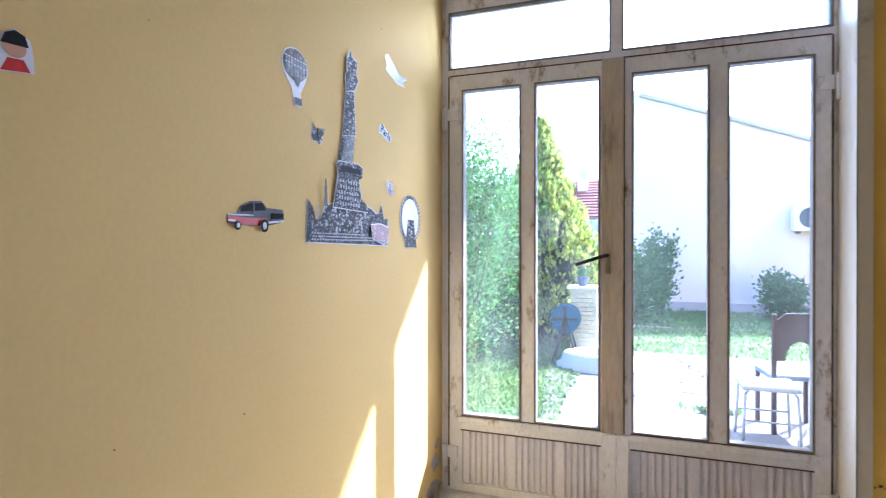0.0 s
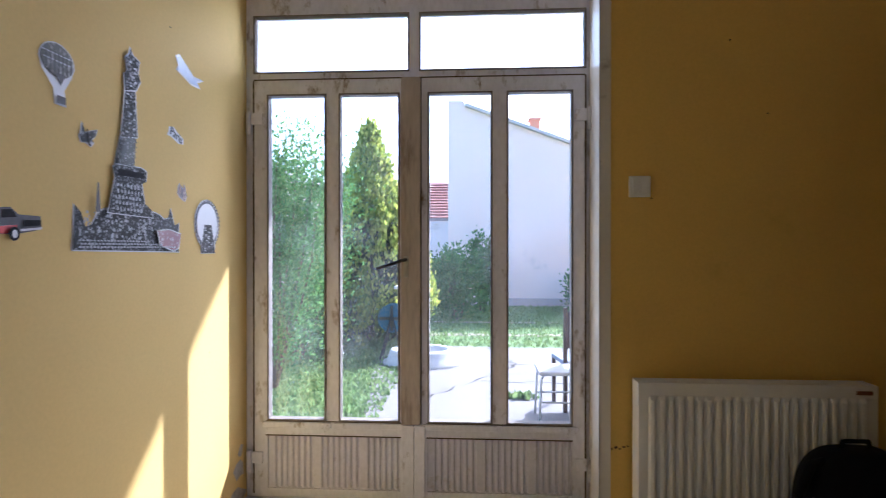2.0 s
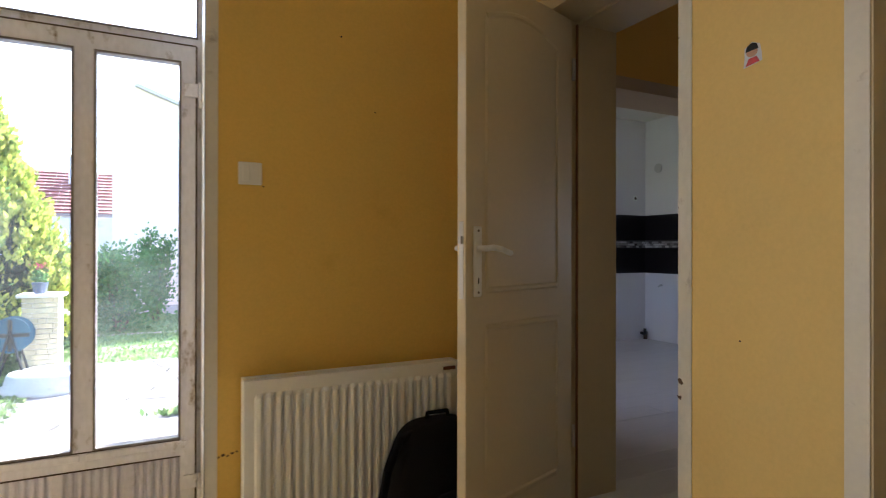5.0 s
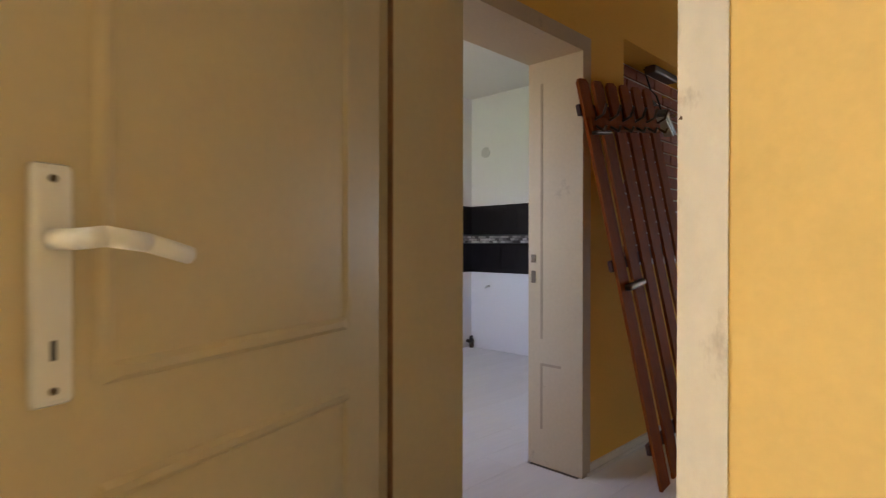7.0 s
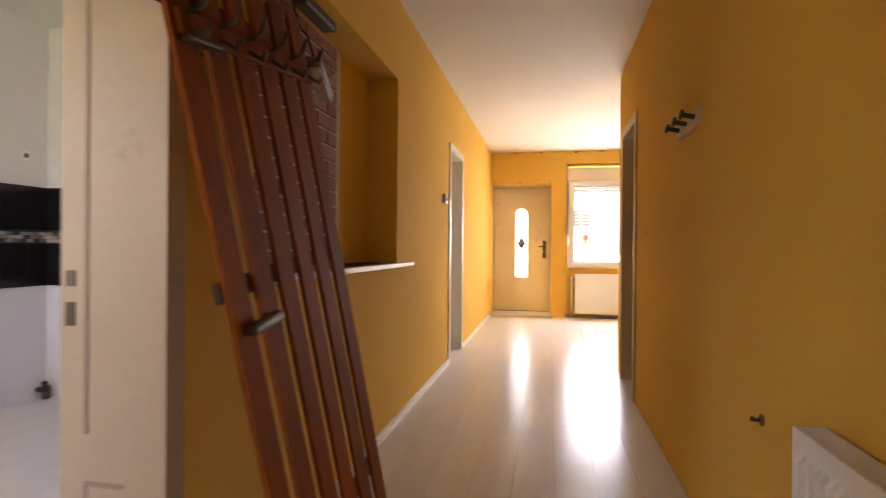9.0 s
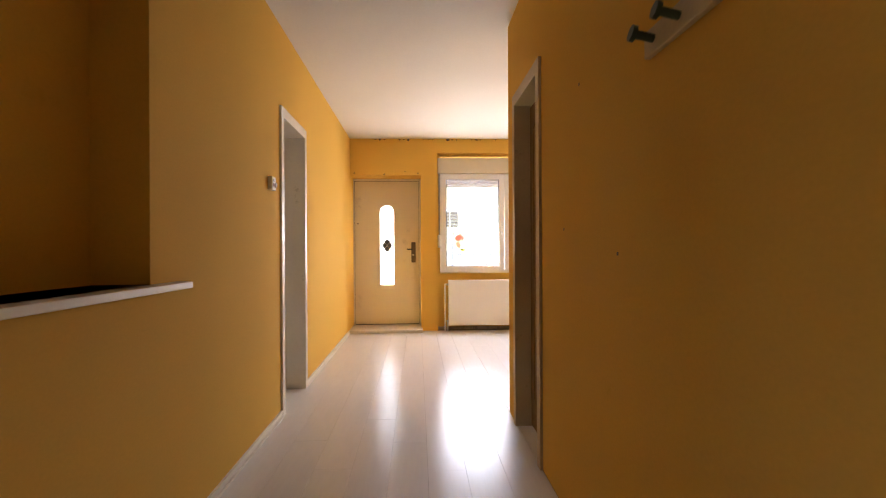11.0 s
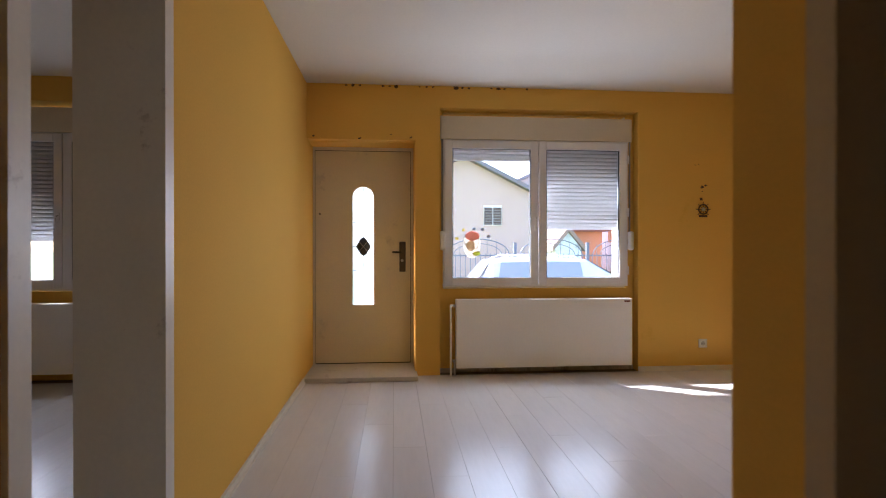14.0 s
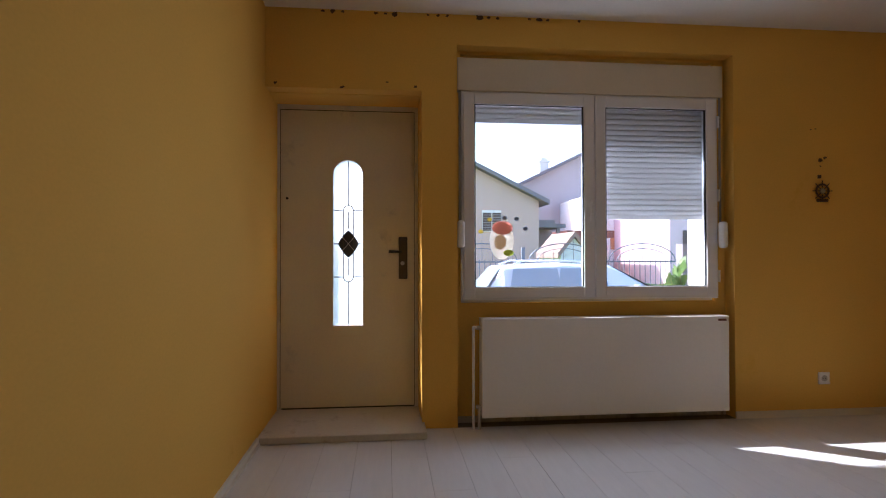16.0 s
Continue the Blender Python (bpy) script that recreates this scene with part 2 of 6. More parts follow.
wall_hall_right = wall("wall_hall_right", "y", YR - 0.14, YR, XH, 5.66, 0, H, [(4.71, 5.36, 0, 2.03)], YELLOW, "yellow hall wall with a doorway")
wall_living_west = wall("wall_living_west", "x", 5.52, 5.66, YS, YR - 0.14, 0, H, [], YELLOW, "yellow living room wall")
wall_living_south = wall("wall_living_south", "y", YS - 0.15, YS, 5.52, XF, 0, H, [], YELLOW, "yellow living room side wall")
NICHE = (-3.07, -1.195, 0, 2.442)
SIDE_NICHE = (1.2, 3.0, 0, 2.425)
wall_front_inner = wall("wall_front", "x", XF, XF + 0.11, YS - 0.15, 3.9, 0, H, [(-0.968, 0.0, 0, 2.14), NICHE, SIDE_NICHE], YELLOW, "yellow front wall with door and window niche")
wall_front_outer = wall("wall_front_outer", "x", XF + 0.11, 9.92, YS - 0.15, 3.9, 0, H, [(-0.965, 0.0, 0, 2.135), (-3.0, -1.23, 0.78, 2.425), (1.24, 2.96, 0.78, 2.425)], YELLOW, "outer part of the front wall")
niche_back = structure("wall_niche_back", boxes((2.14, 3.84, 0.2, TL, 1.0, 2.14)), YELLOW, "yellow back of a wall niche", "wall")
wall_kitchen_east = wall("wall_kitchen_east", "x", 3.87, 4.0, TL, 2.6, 0, H, [], WHITE_WALL, "white kitchen wall")
wall_kitchen_north = wall("wall_kitchen_north", "y", 2.6, 2.74, XH, 4.0, 0, H, [], WHITE_WALL, "white kitchen wall with pipe stubs")
kitchen_lining = wall("wall_kitchen_south_face", "y", TL, TL + 0.008, XH, 3.87, 0, H, [(0.78, 1.73, 0, 1.98)], WHITE_WALL, "white kitchen side of the hall wall")
wall_side_west = wall("wall_side_room_west", "x", 4.0, 4.14, TL, 3.9, 0, H, [], YELLOW, "plain side room wall")
wall_side_north = wall("wall_side_room_north", "y", 3.9, 4.05, 4.0, 9.92, 0, H, [], YELLOW, "plain side room wall")
floor_slab = structure("floor_base", boxes((XW, XF, YS, 3.9, -0.2, -0.012)), SCREED, "dark screed under the laminate floor", "floor")
front_slab = structure("floor_edge", boxes((XF, 9.92, YS, 3.9, -0.2, -0.002)), SCREED, "floor under the front wall niche", "floor")
entry_floor = structure("floor_entry", boxes((XS, XW, -5.0, 0.13, -0.2, 0.0)), ENTRY_TILE, "worn tiled floor of the entry room", "floor")
ceiling_hall = structure("ceiling", boxes((XW, 9.92, -5.2, 4.05, H, H + 0.15)), CEILING_PAINT, "white painted ceiling", "ceiling")
ceiling_entry = structure("ceiling_entry", boxes((XS - 0.2, XW, -5.2, 0.13, H, H + 0.15)), CEILING_PAINT, "white painted ceiling of the entry room", "ceiling")
# Unseen eave, added so that its edge limits the sun on the west wall.
eave = structure("roof_eave", boxes((XS - 0.6, XW + 0.4, -5.4, 1.9, 3.13, 3.25), (XS - 0.2, XW, 0.0, 0.13, H + 0.15, 3.13)), WHITE_TRIM, "unseen wide eave added to cut the garden door sun", "roof")

# Unseen front eave, added to shorten the sun patch on the living room floor.
front_eave = structure("roof_eave_front", boxes((9.921, 10.46, YS - 0.6, 4.5, 2.75, 2.88)), WHITE_TRIM, "unseen eave added to cut the front window sun", "roof")


# ---- painted bands, trims and baseboards ----
def trim(name, bm, mat=None, label="white painted door casing", category="trim"):
    return structure(name, bm, mat or WHITE_TRIM, label, category)


trim("trim_band_doorway", boxes((XW - 0.003, XW, -1.162, -1.115, 0.0, 2.07), (XW - 0.003, XW, -1.162, -0.40, 2.07, 2.11)), WHITE_SCUFFED, label="white painted band around the doorway", category="band")
trim("trim_band_second", boxes((XW - 0.003, XW, -1.63, -1.578, 0.0, 1.99)), label="white painted band along a wall edge", category="band")
trim("trim_reveal_right", boxes((XW, 0.225, -1.13, -1.112, 0.0, 2.07)), WHITE_SCUFFED, "white scuffed reveal of the thick doorway", "reveal")
trim("trim_reveal_second", boxes((XW, XH, -1.636, -1.628, 0.0, 1.99)), DOOR_CREAM, "cream reveal of a second doorway", "reveal")
trim("trim_garden_reveal", boxes((-1.239, -1.235, YG - 0.003, 0.06, 0.0, 2.2), (XS, -1.239, YG - 0.003, 0.06, 2.196, 2.2), (-1.239, -1.195, YG - 0.003, YG, 0.0, 2.2)), label="white painted reveal of the garden door", category="reveal")

# door lining of the thick doorway, with stop bead
lining = empty("door_frame", "cream lacquered wooden frame of the open hall door", "door frame", kind="structure")
part("jamb", boxes((0.17, 0.43, -0.445, -0.405, 0, 2.05), (0.215, 0.43, -0.458, -0.445, 0, 2.037)), DOOR_CREAM, lining)
part("jamb", boxes((XW - 0.012, 0.17, -0.44, -0.40, 0, 2.05)), DOOR_CREAM, lining)
part("jamb", boxes((0.225, 0.43, -1.13, -1.123, 0, 2.037), (0.34, 0.43, -1.123, -1.119, 0, 2.037)), DOOR_CREAM, lining)
part("worn_edge", boxes((0.211, 0.2148, -0.459, -0.4455, 0, 2.035)), material("worn_brown_edge", (0.30, 0.15, 0.07), 0.7, vary=0.3, scale=6, bump=0.001), lining, "worn brown door stop edge")
part("strike_plate", boxes((0.30, 0.318, -1.1235, -1.1215, 1.06, 1.22)), STEEL, lining, "steel strike plate")
part("strike_hole", boxes((0.303, 0.315, -1.1225, -1.1205, 1.15, 1.19)), BLACK, lining)
part("header", boxes((XW, 0.43, -1.13, -0.405, 2.05, 2.07), (0.215, 0.43, -1.13, -0.405, 2.037, 2.05)), DOOR_CREAM, lining)
part("casing", boxes((XW - 0.014, XW, -0.44, -0.36, 0, 2.11), (XW - 0.014, XW, -1.112, -0.44, 2.045, 2.11)), DOOR_CREAM, lining)


def door_casing(name, x0, x1, top, y_face, side, depth, mat=WHITE_TRIM, wide=0.07, label="white painted door casing"):
    """Lining and face casing of a doorway in a wall along x. side: the way (along y) that the face looks."""
    fr = empty(name, label, "door frame", kind="structure")
    f0, f1 = sorted((y_face, y_face + side * 0.015))
    for a, b in ((x0 - wide + 0.012, x0 + 0.012), (x1 - 0.012, x1 + wide - 0.012)):
        part("casing", boxes((a, b, f0, f1, 0, top - 0.012 + wide)), mat, fr)
    part("casing", boxes((x0 + 0.012, x1 - 0.012, f0, f1, top - 0.012, top - 0.012 + wide)), mat, fr)
    d0, d1 = sorted((y_face, y_face - side * depth))
    part("lining", boxes((x0, x0 + 0.012, d0, d1, 0, top)), mat, fr)
    part("lining", boxes((x1 - 0.012, x1, d0, d1, 0, top)), mat, fr)
    part("lining", boxes((x0 + 0.012, x1 - 0.012, d0, d1, top - 0.012, top)), mat, fr)
    return fr


side_frame = door_casing("door_frame_side_room", 5.69, 6.40, 2.03, 0.0, -1, TL, label="white painted casing of the open side room doorway")
part("strike_plate", boxes((5.702, 5.705, 0.20, 0.225, 0.98, 1.02), (5.702, 5.705, 0.20, 0.225, 0.88, 0.94)), DARK_METAL, side_frame, "dark metal strike plate")
kitchen_frame = door_casing("door_frame_kitchen", 0.78, 1.73, 1.98, 0.0, -1, TL + 0.008, CASING_CREAM, label="aged cream panelled casing of the kitchen doorway")
part("strike_plate", boxes((1.714, 1.718, 0.245, 0.27, 0.99, 1.03), (1.714, 1.718, 0.245, 0.27, 0.89, 0.95)), DARK_METAL, kitchen_frame, "dark metal strike plate")
# panel lines of the kitchen lining: raised strips coloured as groove shadow
GROOVE = material("groove_shadow_wood", (0.36, 0.27, 0.18), 0.6, bump=0)
part("panel_groove_shadow", boxes((1.716, 1.7185, 0.205, 0.217, 0.62, 1.86)), GROOVE, kitchen_frame, "brown strip in the shadow tone of a panel groove")
part("panel_groove_shadow", boxes((1.716, 1.7185, 0.205, 0.217, 0.18, 0.50), (1.716, 1.7185, 0.10, 0.205, 0.488, 0.50)), GROOVE, kitchen_frame, "brown strip in the shadow tone of a panel groove")

# Cream door leaf, coloured brown for the dim corner it stands in.
DOOR_IN_SHADE = material("shaded_door_brown", (0.25, 0.145, 0.055), 0.6, vary=0.25, scale=3, fine=40, bump=0.001, stretch=(6, 6, 0.6), spec=0.2)
right_frame = door_casing("door_frame_hall_right", 4.71, 5.36, 2.03, YR, 1, 0.14, CASING_CREAM, label="aged cream wooden casing of a closed hall door")


# ---- doors ----
def panel_door(name, width, height, label, plate=True, finish=None):
    """A lacquered leaf, hinge edge at x = 0, free edge at x = width, thickness along y, with raised mouldings on both faces."""
    d = empty(name, label, "door", kind="structure")
    t = 0.04
    finish = finish or DOOR_CREAM
    part("leaf", soft_box(0, width, -t / 2, t / 2, 0.008, height, 0.004), finish, d)
    for face in (-1, 1):
        for z0, z1, arch in ((0.93, height - 0.15, True), (0.18, 0.80, False)):
            x0, x1 = 0.11, width - 0.11
            bm = bmesh.new()
            y = face * (t / 2)
            n = 12
            top = [(x0 + (x1 - x0) * i / n, z1 + (0.05 * math.sin(math.pi * i / n) if arch else 0)) for i in range(n + 1)]
            path = [(x0, z0), *top, (x1, z0), (x0, z0)]
            for (xa, za), (xb, zb) in zip(path, path[1:]):
                v = Vector((xb - xa, 0, zb - za))
                q = Vector((-v.z, 0, v.x)).normalized() * 0.012
                e = v.normalized() * 0.004
                base = [Vector((xa, 0, za)) - q - e, Vector((xb, 0, zb)) - q + e, Vector((xb, 0, zb)) + q + e, Vector((xa, 0, za)) + q - e]
                lo = [bm.verts.new((p.x, y, p.z)) for p in base]
                hi = [bm.verts.new((p.x * 0.9 + (xa + xb) * 0.05, y + face * 0.006, p.z * 0.9 + (za + zb) * 0.05)) for p in
                      (base[0] * 0.5 + base[3] * 0.5 + (base[0] - base[3]) * 0.22, base[1] * 0.5 + base[2] * 0.5 + (base[1] - base[2]) * 0.22,
                       base[1] * 0.5 + base[2] * 0.5 - (base[1] - base[2]) * 0.22, base[0] * 0.5 + base[3] * 0.5 - (base[0] - base[3]) * 0.22)]
                bm.faces.new(hi)
                for k in range(4):
                    bm.faces.new([lo[k], lo[(k + 1) % 4], hi[(k + 1) % 4], hi[k]])
            part("panel_moulding", bm, finish, d)
    if plate:
        lock = part("lock_plate", soft_box(width, width + 0.002, -0.01, 0.01, 0.905, 1.165, 0.0008, 1), STEEL, d, "steel lock face plate")
        part("latch", boxes((width + 0.002, width + 0.012, -0.006, 0.006, 1.09, 1.115)), STEEL, lock)
        for face in (-1, 1):
            y = face * t / 2
            a, b = sorted((y, y + face * 0.008))
            pl = part("handle_plate", soft_box(width - 0.075, width - 0.035, a, b, 0.91, 1.15, 0.006), WHITE_PLASTIC, d, "white plastic handle plate")
            pts = [(width - 0.055, y + face * 0.006, 1.075), (width - 0.055, y + face * 0.05, 1.075), (width - 0.075, y + face * 0.058, 1.078), (width - 0.12, y + face * 0.058, 1.072), (width - 0.175, y + face * 0.054, 1.058)]
            part("handle", tube(pts, 0.0105, 10), WHITE_PLASTIC, pl, "curved white plastic lever handle", smooth=True)
            part("keyhole", boxes((width - 0.0575, width - 0.0525, *sorted((b if face > 0 else a, (b if face > 0 else a) + face * 0.001)), 0.955, 0.975)), BLACK, pl)
            part("screw", cyl(bmesh.new(), (width - 0.055, y + face * 0.007, 0.925), (width - 0.055, y + face * 0.010, 0.925), 0.004, n=8), DARK_METAL, pl)
            part("screw", cyl(bmesh.new(), (width - 0.055, y + face * 0.007, 1.135), (width - 0.055, y + face * 0.010, 1.135), 0.004, n=8), DARK_METAL, pl)
    return d


hall_door = panel_door("door_1", 0.665, 2.035, "cream lacquered panel door standing open")
hall_door.matrix_basis = pose(0.155, -0.462, 0, 0, 0, math.degrees(math.atan2(-0.68 + 0.462, -0.475 - 0.155)))
for z in (0.25, 1.78):
    part("hinge", cyl(bmesh.new(), (0, 0.028, z), (0, 0.028, z + 0.09), 0.008), STEEL, hall_door, "steel hinge")
side_door = panel_door("door_2", 0.618, 2.005, "closed wooden panel door, coloured dark brown for shade", plate=False, finish=DOOR_IN_SHADE)
side_door.matrix_basis = pose(4.726, YR - 0.105, 0)

for ya, yb in ((-3.0, -2.996), (-1.234, -1.23)):
    trim("window_reveal_outside", boxes((9.63, 9.925, ya, yb, 0.78, 2.425)), WHITE_WALL, "white outer reveal of the front window", "reveal")

# front door with an arched leaded light
front_door = empty("door_3", "off-white front door with a narrow arched leaded window", "door", kind="structure")
YC, GW, GB, GT = -0.479, 0.101, 0.612, 1.755


def arch_outline(w, bottom, top, n=14):
    """Outline in (y, z): straight sides and a half-round head."""
    return [(YC - w, bottom), (YC + w, bottom)] + [(YC + w * math.cos(math.pi * i / n), top - w + w * math.sin(math.pi * i / n)) for i in range(n + 1)]


def ring(x0, x1, inner, outer):
    bm = bmesh.new()
    n = len(inner)
    vs = [[bm.verts.new((x, y, z)) for y, z in o] for x in (x0, x1) for o in (inner, outer)]
    for i in range(n):
        j = (i + 1) % n
        for a, b in ((0, 1), (1, 3), (3, 2), (2, 0)):
            bm.faces.new([vs[a][i], vs[a][j], vs[b][j], vs[b][i]])
    return bm


def slab_with_hole(x0, x1, y0, y1, z0, z1, hole):
    """A leaf with an arched opening: a fan of quads from the opening out to the rectangle's edge."""
    def out(y, z):
        dy, dz = y - YC, z - (GB + GT) / 2
        k = min([(y1 - YC) / dy if dy > 0 else ((y0 - YC) / dy if dy < 0 else 9e9), (z1 - (GB + GT) / 2) / dz if dz > 0 else ((z0 - (GB + GT) / 2) / dz if dz < 0 else 9e9)])
        return YC + dy * k, (GB + GT) / 2 + dz * k
    dense = []
    for (ya, za), (yb, zb) in zip(hole, hole[1:] + hole[:1]):
        dense += [(ya + (yb - ya) * i / 10, za + (zb - za) * i / 10) for i in range(10)]
    corners = [(y0, z0), (y1, z0), (y1, z1), (y0, z1)]
    outer = [out(*p) for p in dense]
    for c in corners:
        k = min(range(len(outer)), key=lambda i: (outer[i][0] - c[0]) ** 2 + (outer[i][1] - c[1]) ** 2)
        outer[k] = c
    return ring(x0, x1, dense, outer)


part("leaf", slab_with_hole(9.865, 9.915, -0.938, -0.02, 0.048, 2.1, arch_outline(GW + 0.004, GB - 0.004, GT + 0.004)), FRONT_DOOR_WHITE, front_door)
part("window_trim", ring(9.853, 9.865, arch_outline(GW, GB, GT), arch_outline(GW + 0.03, GB - 0.03, GT + 0.03)), FRONT_DOOR_WHITE, front_door, "raised moulding around the door light")
bm = bmesh.new()
bm.faces.new([bm.verts.new((9.888, y, z)) for y, z in arch_outline(GW + 0.004, GB - 0.004, GT + 0.004)])
FROSTED = bpy.data.materials.new("pebbled_glass")
FROSTED.use_nodes = True
fb = FROSTED.node_tree.nodes["Principled BSDF"]
fb.inputs["Transmission Weight"].default_value, fb.inputs["Roughness"].default_value, fb.inputs["IOR"].default_value = 1.0, 0.25, 1.05
ftex, fbump = FROSTED.node_tree.nodes.new("ShaderNodeTexVoronoi"), FROSTED.node_tree.nodes.new("ShaderNodeBump")
ftex.inputs["Scale"].default_value, fbump.inputs["Distance"].default_value = 120, 0.01
FROSTED.node_tree.links.new(ftex.outputs[0], fbump.inputs["Height"])
FROSTED.node_tree.links.new(fbump.outputs[0], fb.inputs["Normal"])
fmilk, fmix = FROSTED.node_tree.nodes.new("ShaderNodeBsdfTranslucent"), FROSTED.node_tree.nodes.new("ShaderNodeMixShader")
fmilk.inputs[0].default_value, fmix.inputs[0].default_value = (0.50, 0.56, 0.60, 1), 0.75
FROSTED.node_tree.links.new(fb.outputs[0], fmix.inputs[1])
FROSTED.node_tree.links.new(fmilk.outputs[0], fmix.inputs[2])
FROSTED.node_tree.links.new(fmix.outputs[0], FROSTED.node_tree.nodes["Material Output"].inputs[0])
pane = part("pane", bm, FROSTED, front_door, "frosted pebbled glass pane")
pane.visible_shadow = False
LEAD = material("lead_came", (0.06, 0.055, 0.05), 0.6, metal=0.2, bump=0)


def bars(segments, r=0.0034, x=9.886):
    bm = bmesh.new()
    for (ya, za), (yb, zb) in segments:
        cyl(bm, (x, ya, za), (x, yb, zb), r, n=6)
    return bm


loop = [(YC + 0.034 * math.cos(a), z + 0.034 * math.sin(a)) for z, r in ((1.41, range(0, 181, 20)), (0.945, range(180, 361, 20))) for a in (radians(q) for q in r)]
part("lead_line", bars([((YC, GB), (YC, 0.91)), ((YC, 1.075), (YC, 0.955)), ((YC, 1.28), (YC, 1.40)), ((YC, 1.44), (YC, GT))]), LEAD, front_door)
part("lead_line", bars([((YC - GW, z), (YC - 0.034, z)) for z in (0.945, 1.41)] + [((YC + 0.034, z), (YC + GW, z)) for z in (0.945, 1.41)]
                       + [((YC - GW, 1.176), (YC - 0.07, 1.176)), ((YC + 0.07, 1.176), (YC + GW, 1.176))]), LEAD, front_door)
part("lead_line", bars(list(zip(loop, loop[1:] + loop[:1]))), LEAD, front_door)
bm = bmesh.new()
pts = []
for i in range(16):
    a = 2 * math.pi * i / 16
    c, s_ = math.cos(a), math.sin(a)
    pts.append((YC + 0.07 * math.copysign(abs(c) ** 1.6, c), 1.176 + 0.095 * math.copysign(abs(s_) ** 1.6, s_)))
for x in (9.884, 9.892):
    bm.faces.new([bm.verts.new((x, y, z)) for y, z in pts])
part("diamond_inlay", bm, material("grey_smoked_glass", (0.06, 0.065, 0.075), 0.25, bump=0.001), front_door, "dark grey diamond inlay")
part("diamond_cross", bars([((YC - 0.04, 1.13), (YC + 0.04, 1.222)), ((YC - 0.04, 1.222), (YC + 0.04, 1.13))], 0.002, 9.882), STEEL, front_door)
plate = part("handle_plate", soft_box(9.852, 9.865, -0.889, -0.829, 0.93, 1.223, 0.004), DARK_METAL, front_door, "dark bronze handle plate")
part("handle", tube([(9.858, -0.842, 1.12), (9.815, -0.842, 1.12), (9.812, -0.82, 1.12), (9.812, -0.76, 1.122)], 0.009, 8), BLACK, plate, "black lever handle", smooth=True)
part("lock_cylinder", cyl(bmesh.new(), (9.845, -0.855, 1.04), (9.856, -0.855, 1.04), 0.014), STEEL, plate)
part("peephole", cyl(bmesh.new(), (9.861, -0.065, 1.489), (9.868, -0.065, 1.489), 0.009), BLACK, front_door)
part("weather_strip", boxes((9.858, 9.865, -0.935, -0.03, 0.04, 0.05)), BLACK, front_door)
fframe = part("frame", boxes((9.855, 9.915, -0.965, -0.940, 0.04, 2.135), (9.855, 9.915, -0.018, 0.0, 0.04, 2.135), (9.855, 9.915, -0.940, -0.018, 2.103, 2.135)), WHITE_TRIM, front_door)
SEAM = material("dark_door_seam", (0.05, 0.032, 0.02), 0.9, bump=0)
for d in ((9.862, 9.866, -0.9415, -0.9365, 0.048, 2.104), (9.862, 9.866, -0.0215, -0.017, 0.048, 2.104), (9.862, 9.866, -0.9365, -0.0215, 2.0985, 2.104)):
    part("seam", boxes(d), SEAM, front_door, "dark gap around the door leaf")
step = structure("door_step", soft_box(9.27, 9.92, -0.985, 0.0, 0.0, 0.042, 0.006), material("worn_step_paint", (0.58, 0.54, 0.49), 0.5, vary=0.1, scale=3, dirt=(0.30, 0.23, 0.16), dirt_amount=0.3, dirt_scale=4, bump=0.001), "worn off-white wooden door step", "step")

# garden door, metal and glass, with a transom
PUTTY = material("dark_putty", (0.20, 0.17, 0.15), 0.7, vary=0.3, scale=9, bump=0.001)
garden_door = empty("door_4", "worn cream metal double garden door with tall glass panes", "door", kind="structure")
GX0, GX1, GXM = -2.69, -1.24, -1.978
y0, y1 = -0.02, 0.035
part("frame", boxes((GX0 - 0.045, GX0 + 0.018, y0, y1, 0.0, 2.196), (GX1 - 0.018, GX1 + 0.001, y0, y1, 0.0, 2.196), (GX0 + 0.018, GX1 - 0.018, y0, y1, 2.115, 2.196),
                   (GX0 + 0.018, GX1 - 0.018, y0, y1, 1.826, 1.864), (GXM - 0.02, GXM + 0.022, y0, y1, 1.864, 2.115), (GX0 + 0.018, GX1 - 0.018, y0, y1, 0.0, 0.045)), OLD_PAINT, garden_door)
for a, b in ((GX0 + 0.012, GXM - 0.02), (GXM + 0.022, GX1 - 0.012)):
    p = part("pane", boxes((a, b, 0.004, 0.009, 1.864, 2.115)), DUSTY_GLASS, garden_door)
    p.visible_shadow = False
    bead = part("glazing_bead", boxes((a, b, y0 - 0.004, 0.002, 1.864, 1.871), (a, b, y0 - 0.004, 0.002, 2.108, 2.115), (a, a + 0.007, y0 - 0.004, 0.002, 1.871, 2.108), (b - 0.007, b, y0 - 0.004, 0.002, 1.871, 2.108)), PUTTY, garden_door)


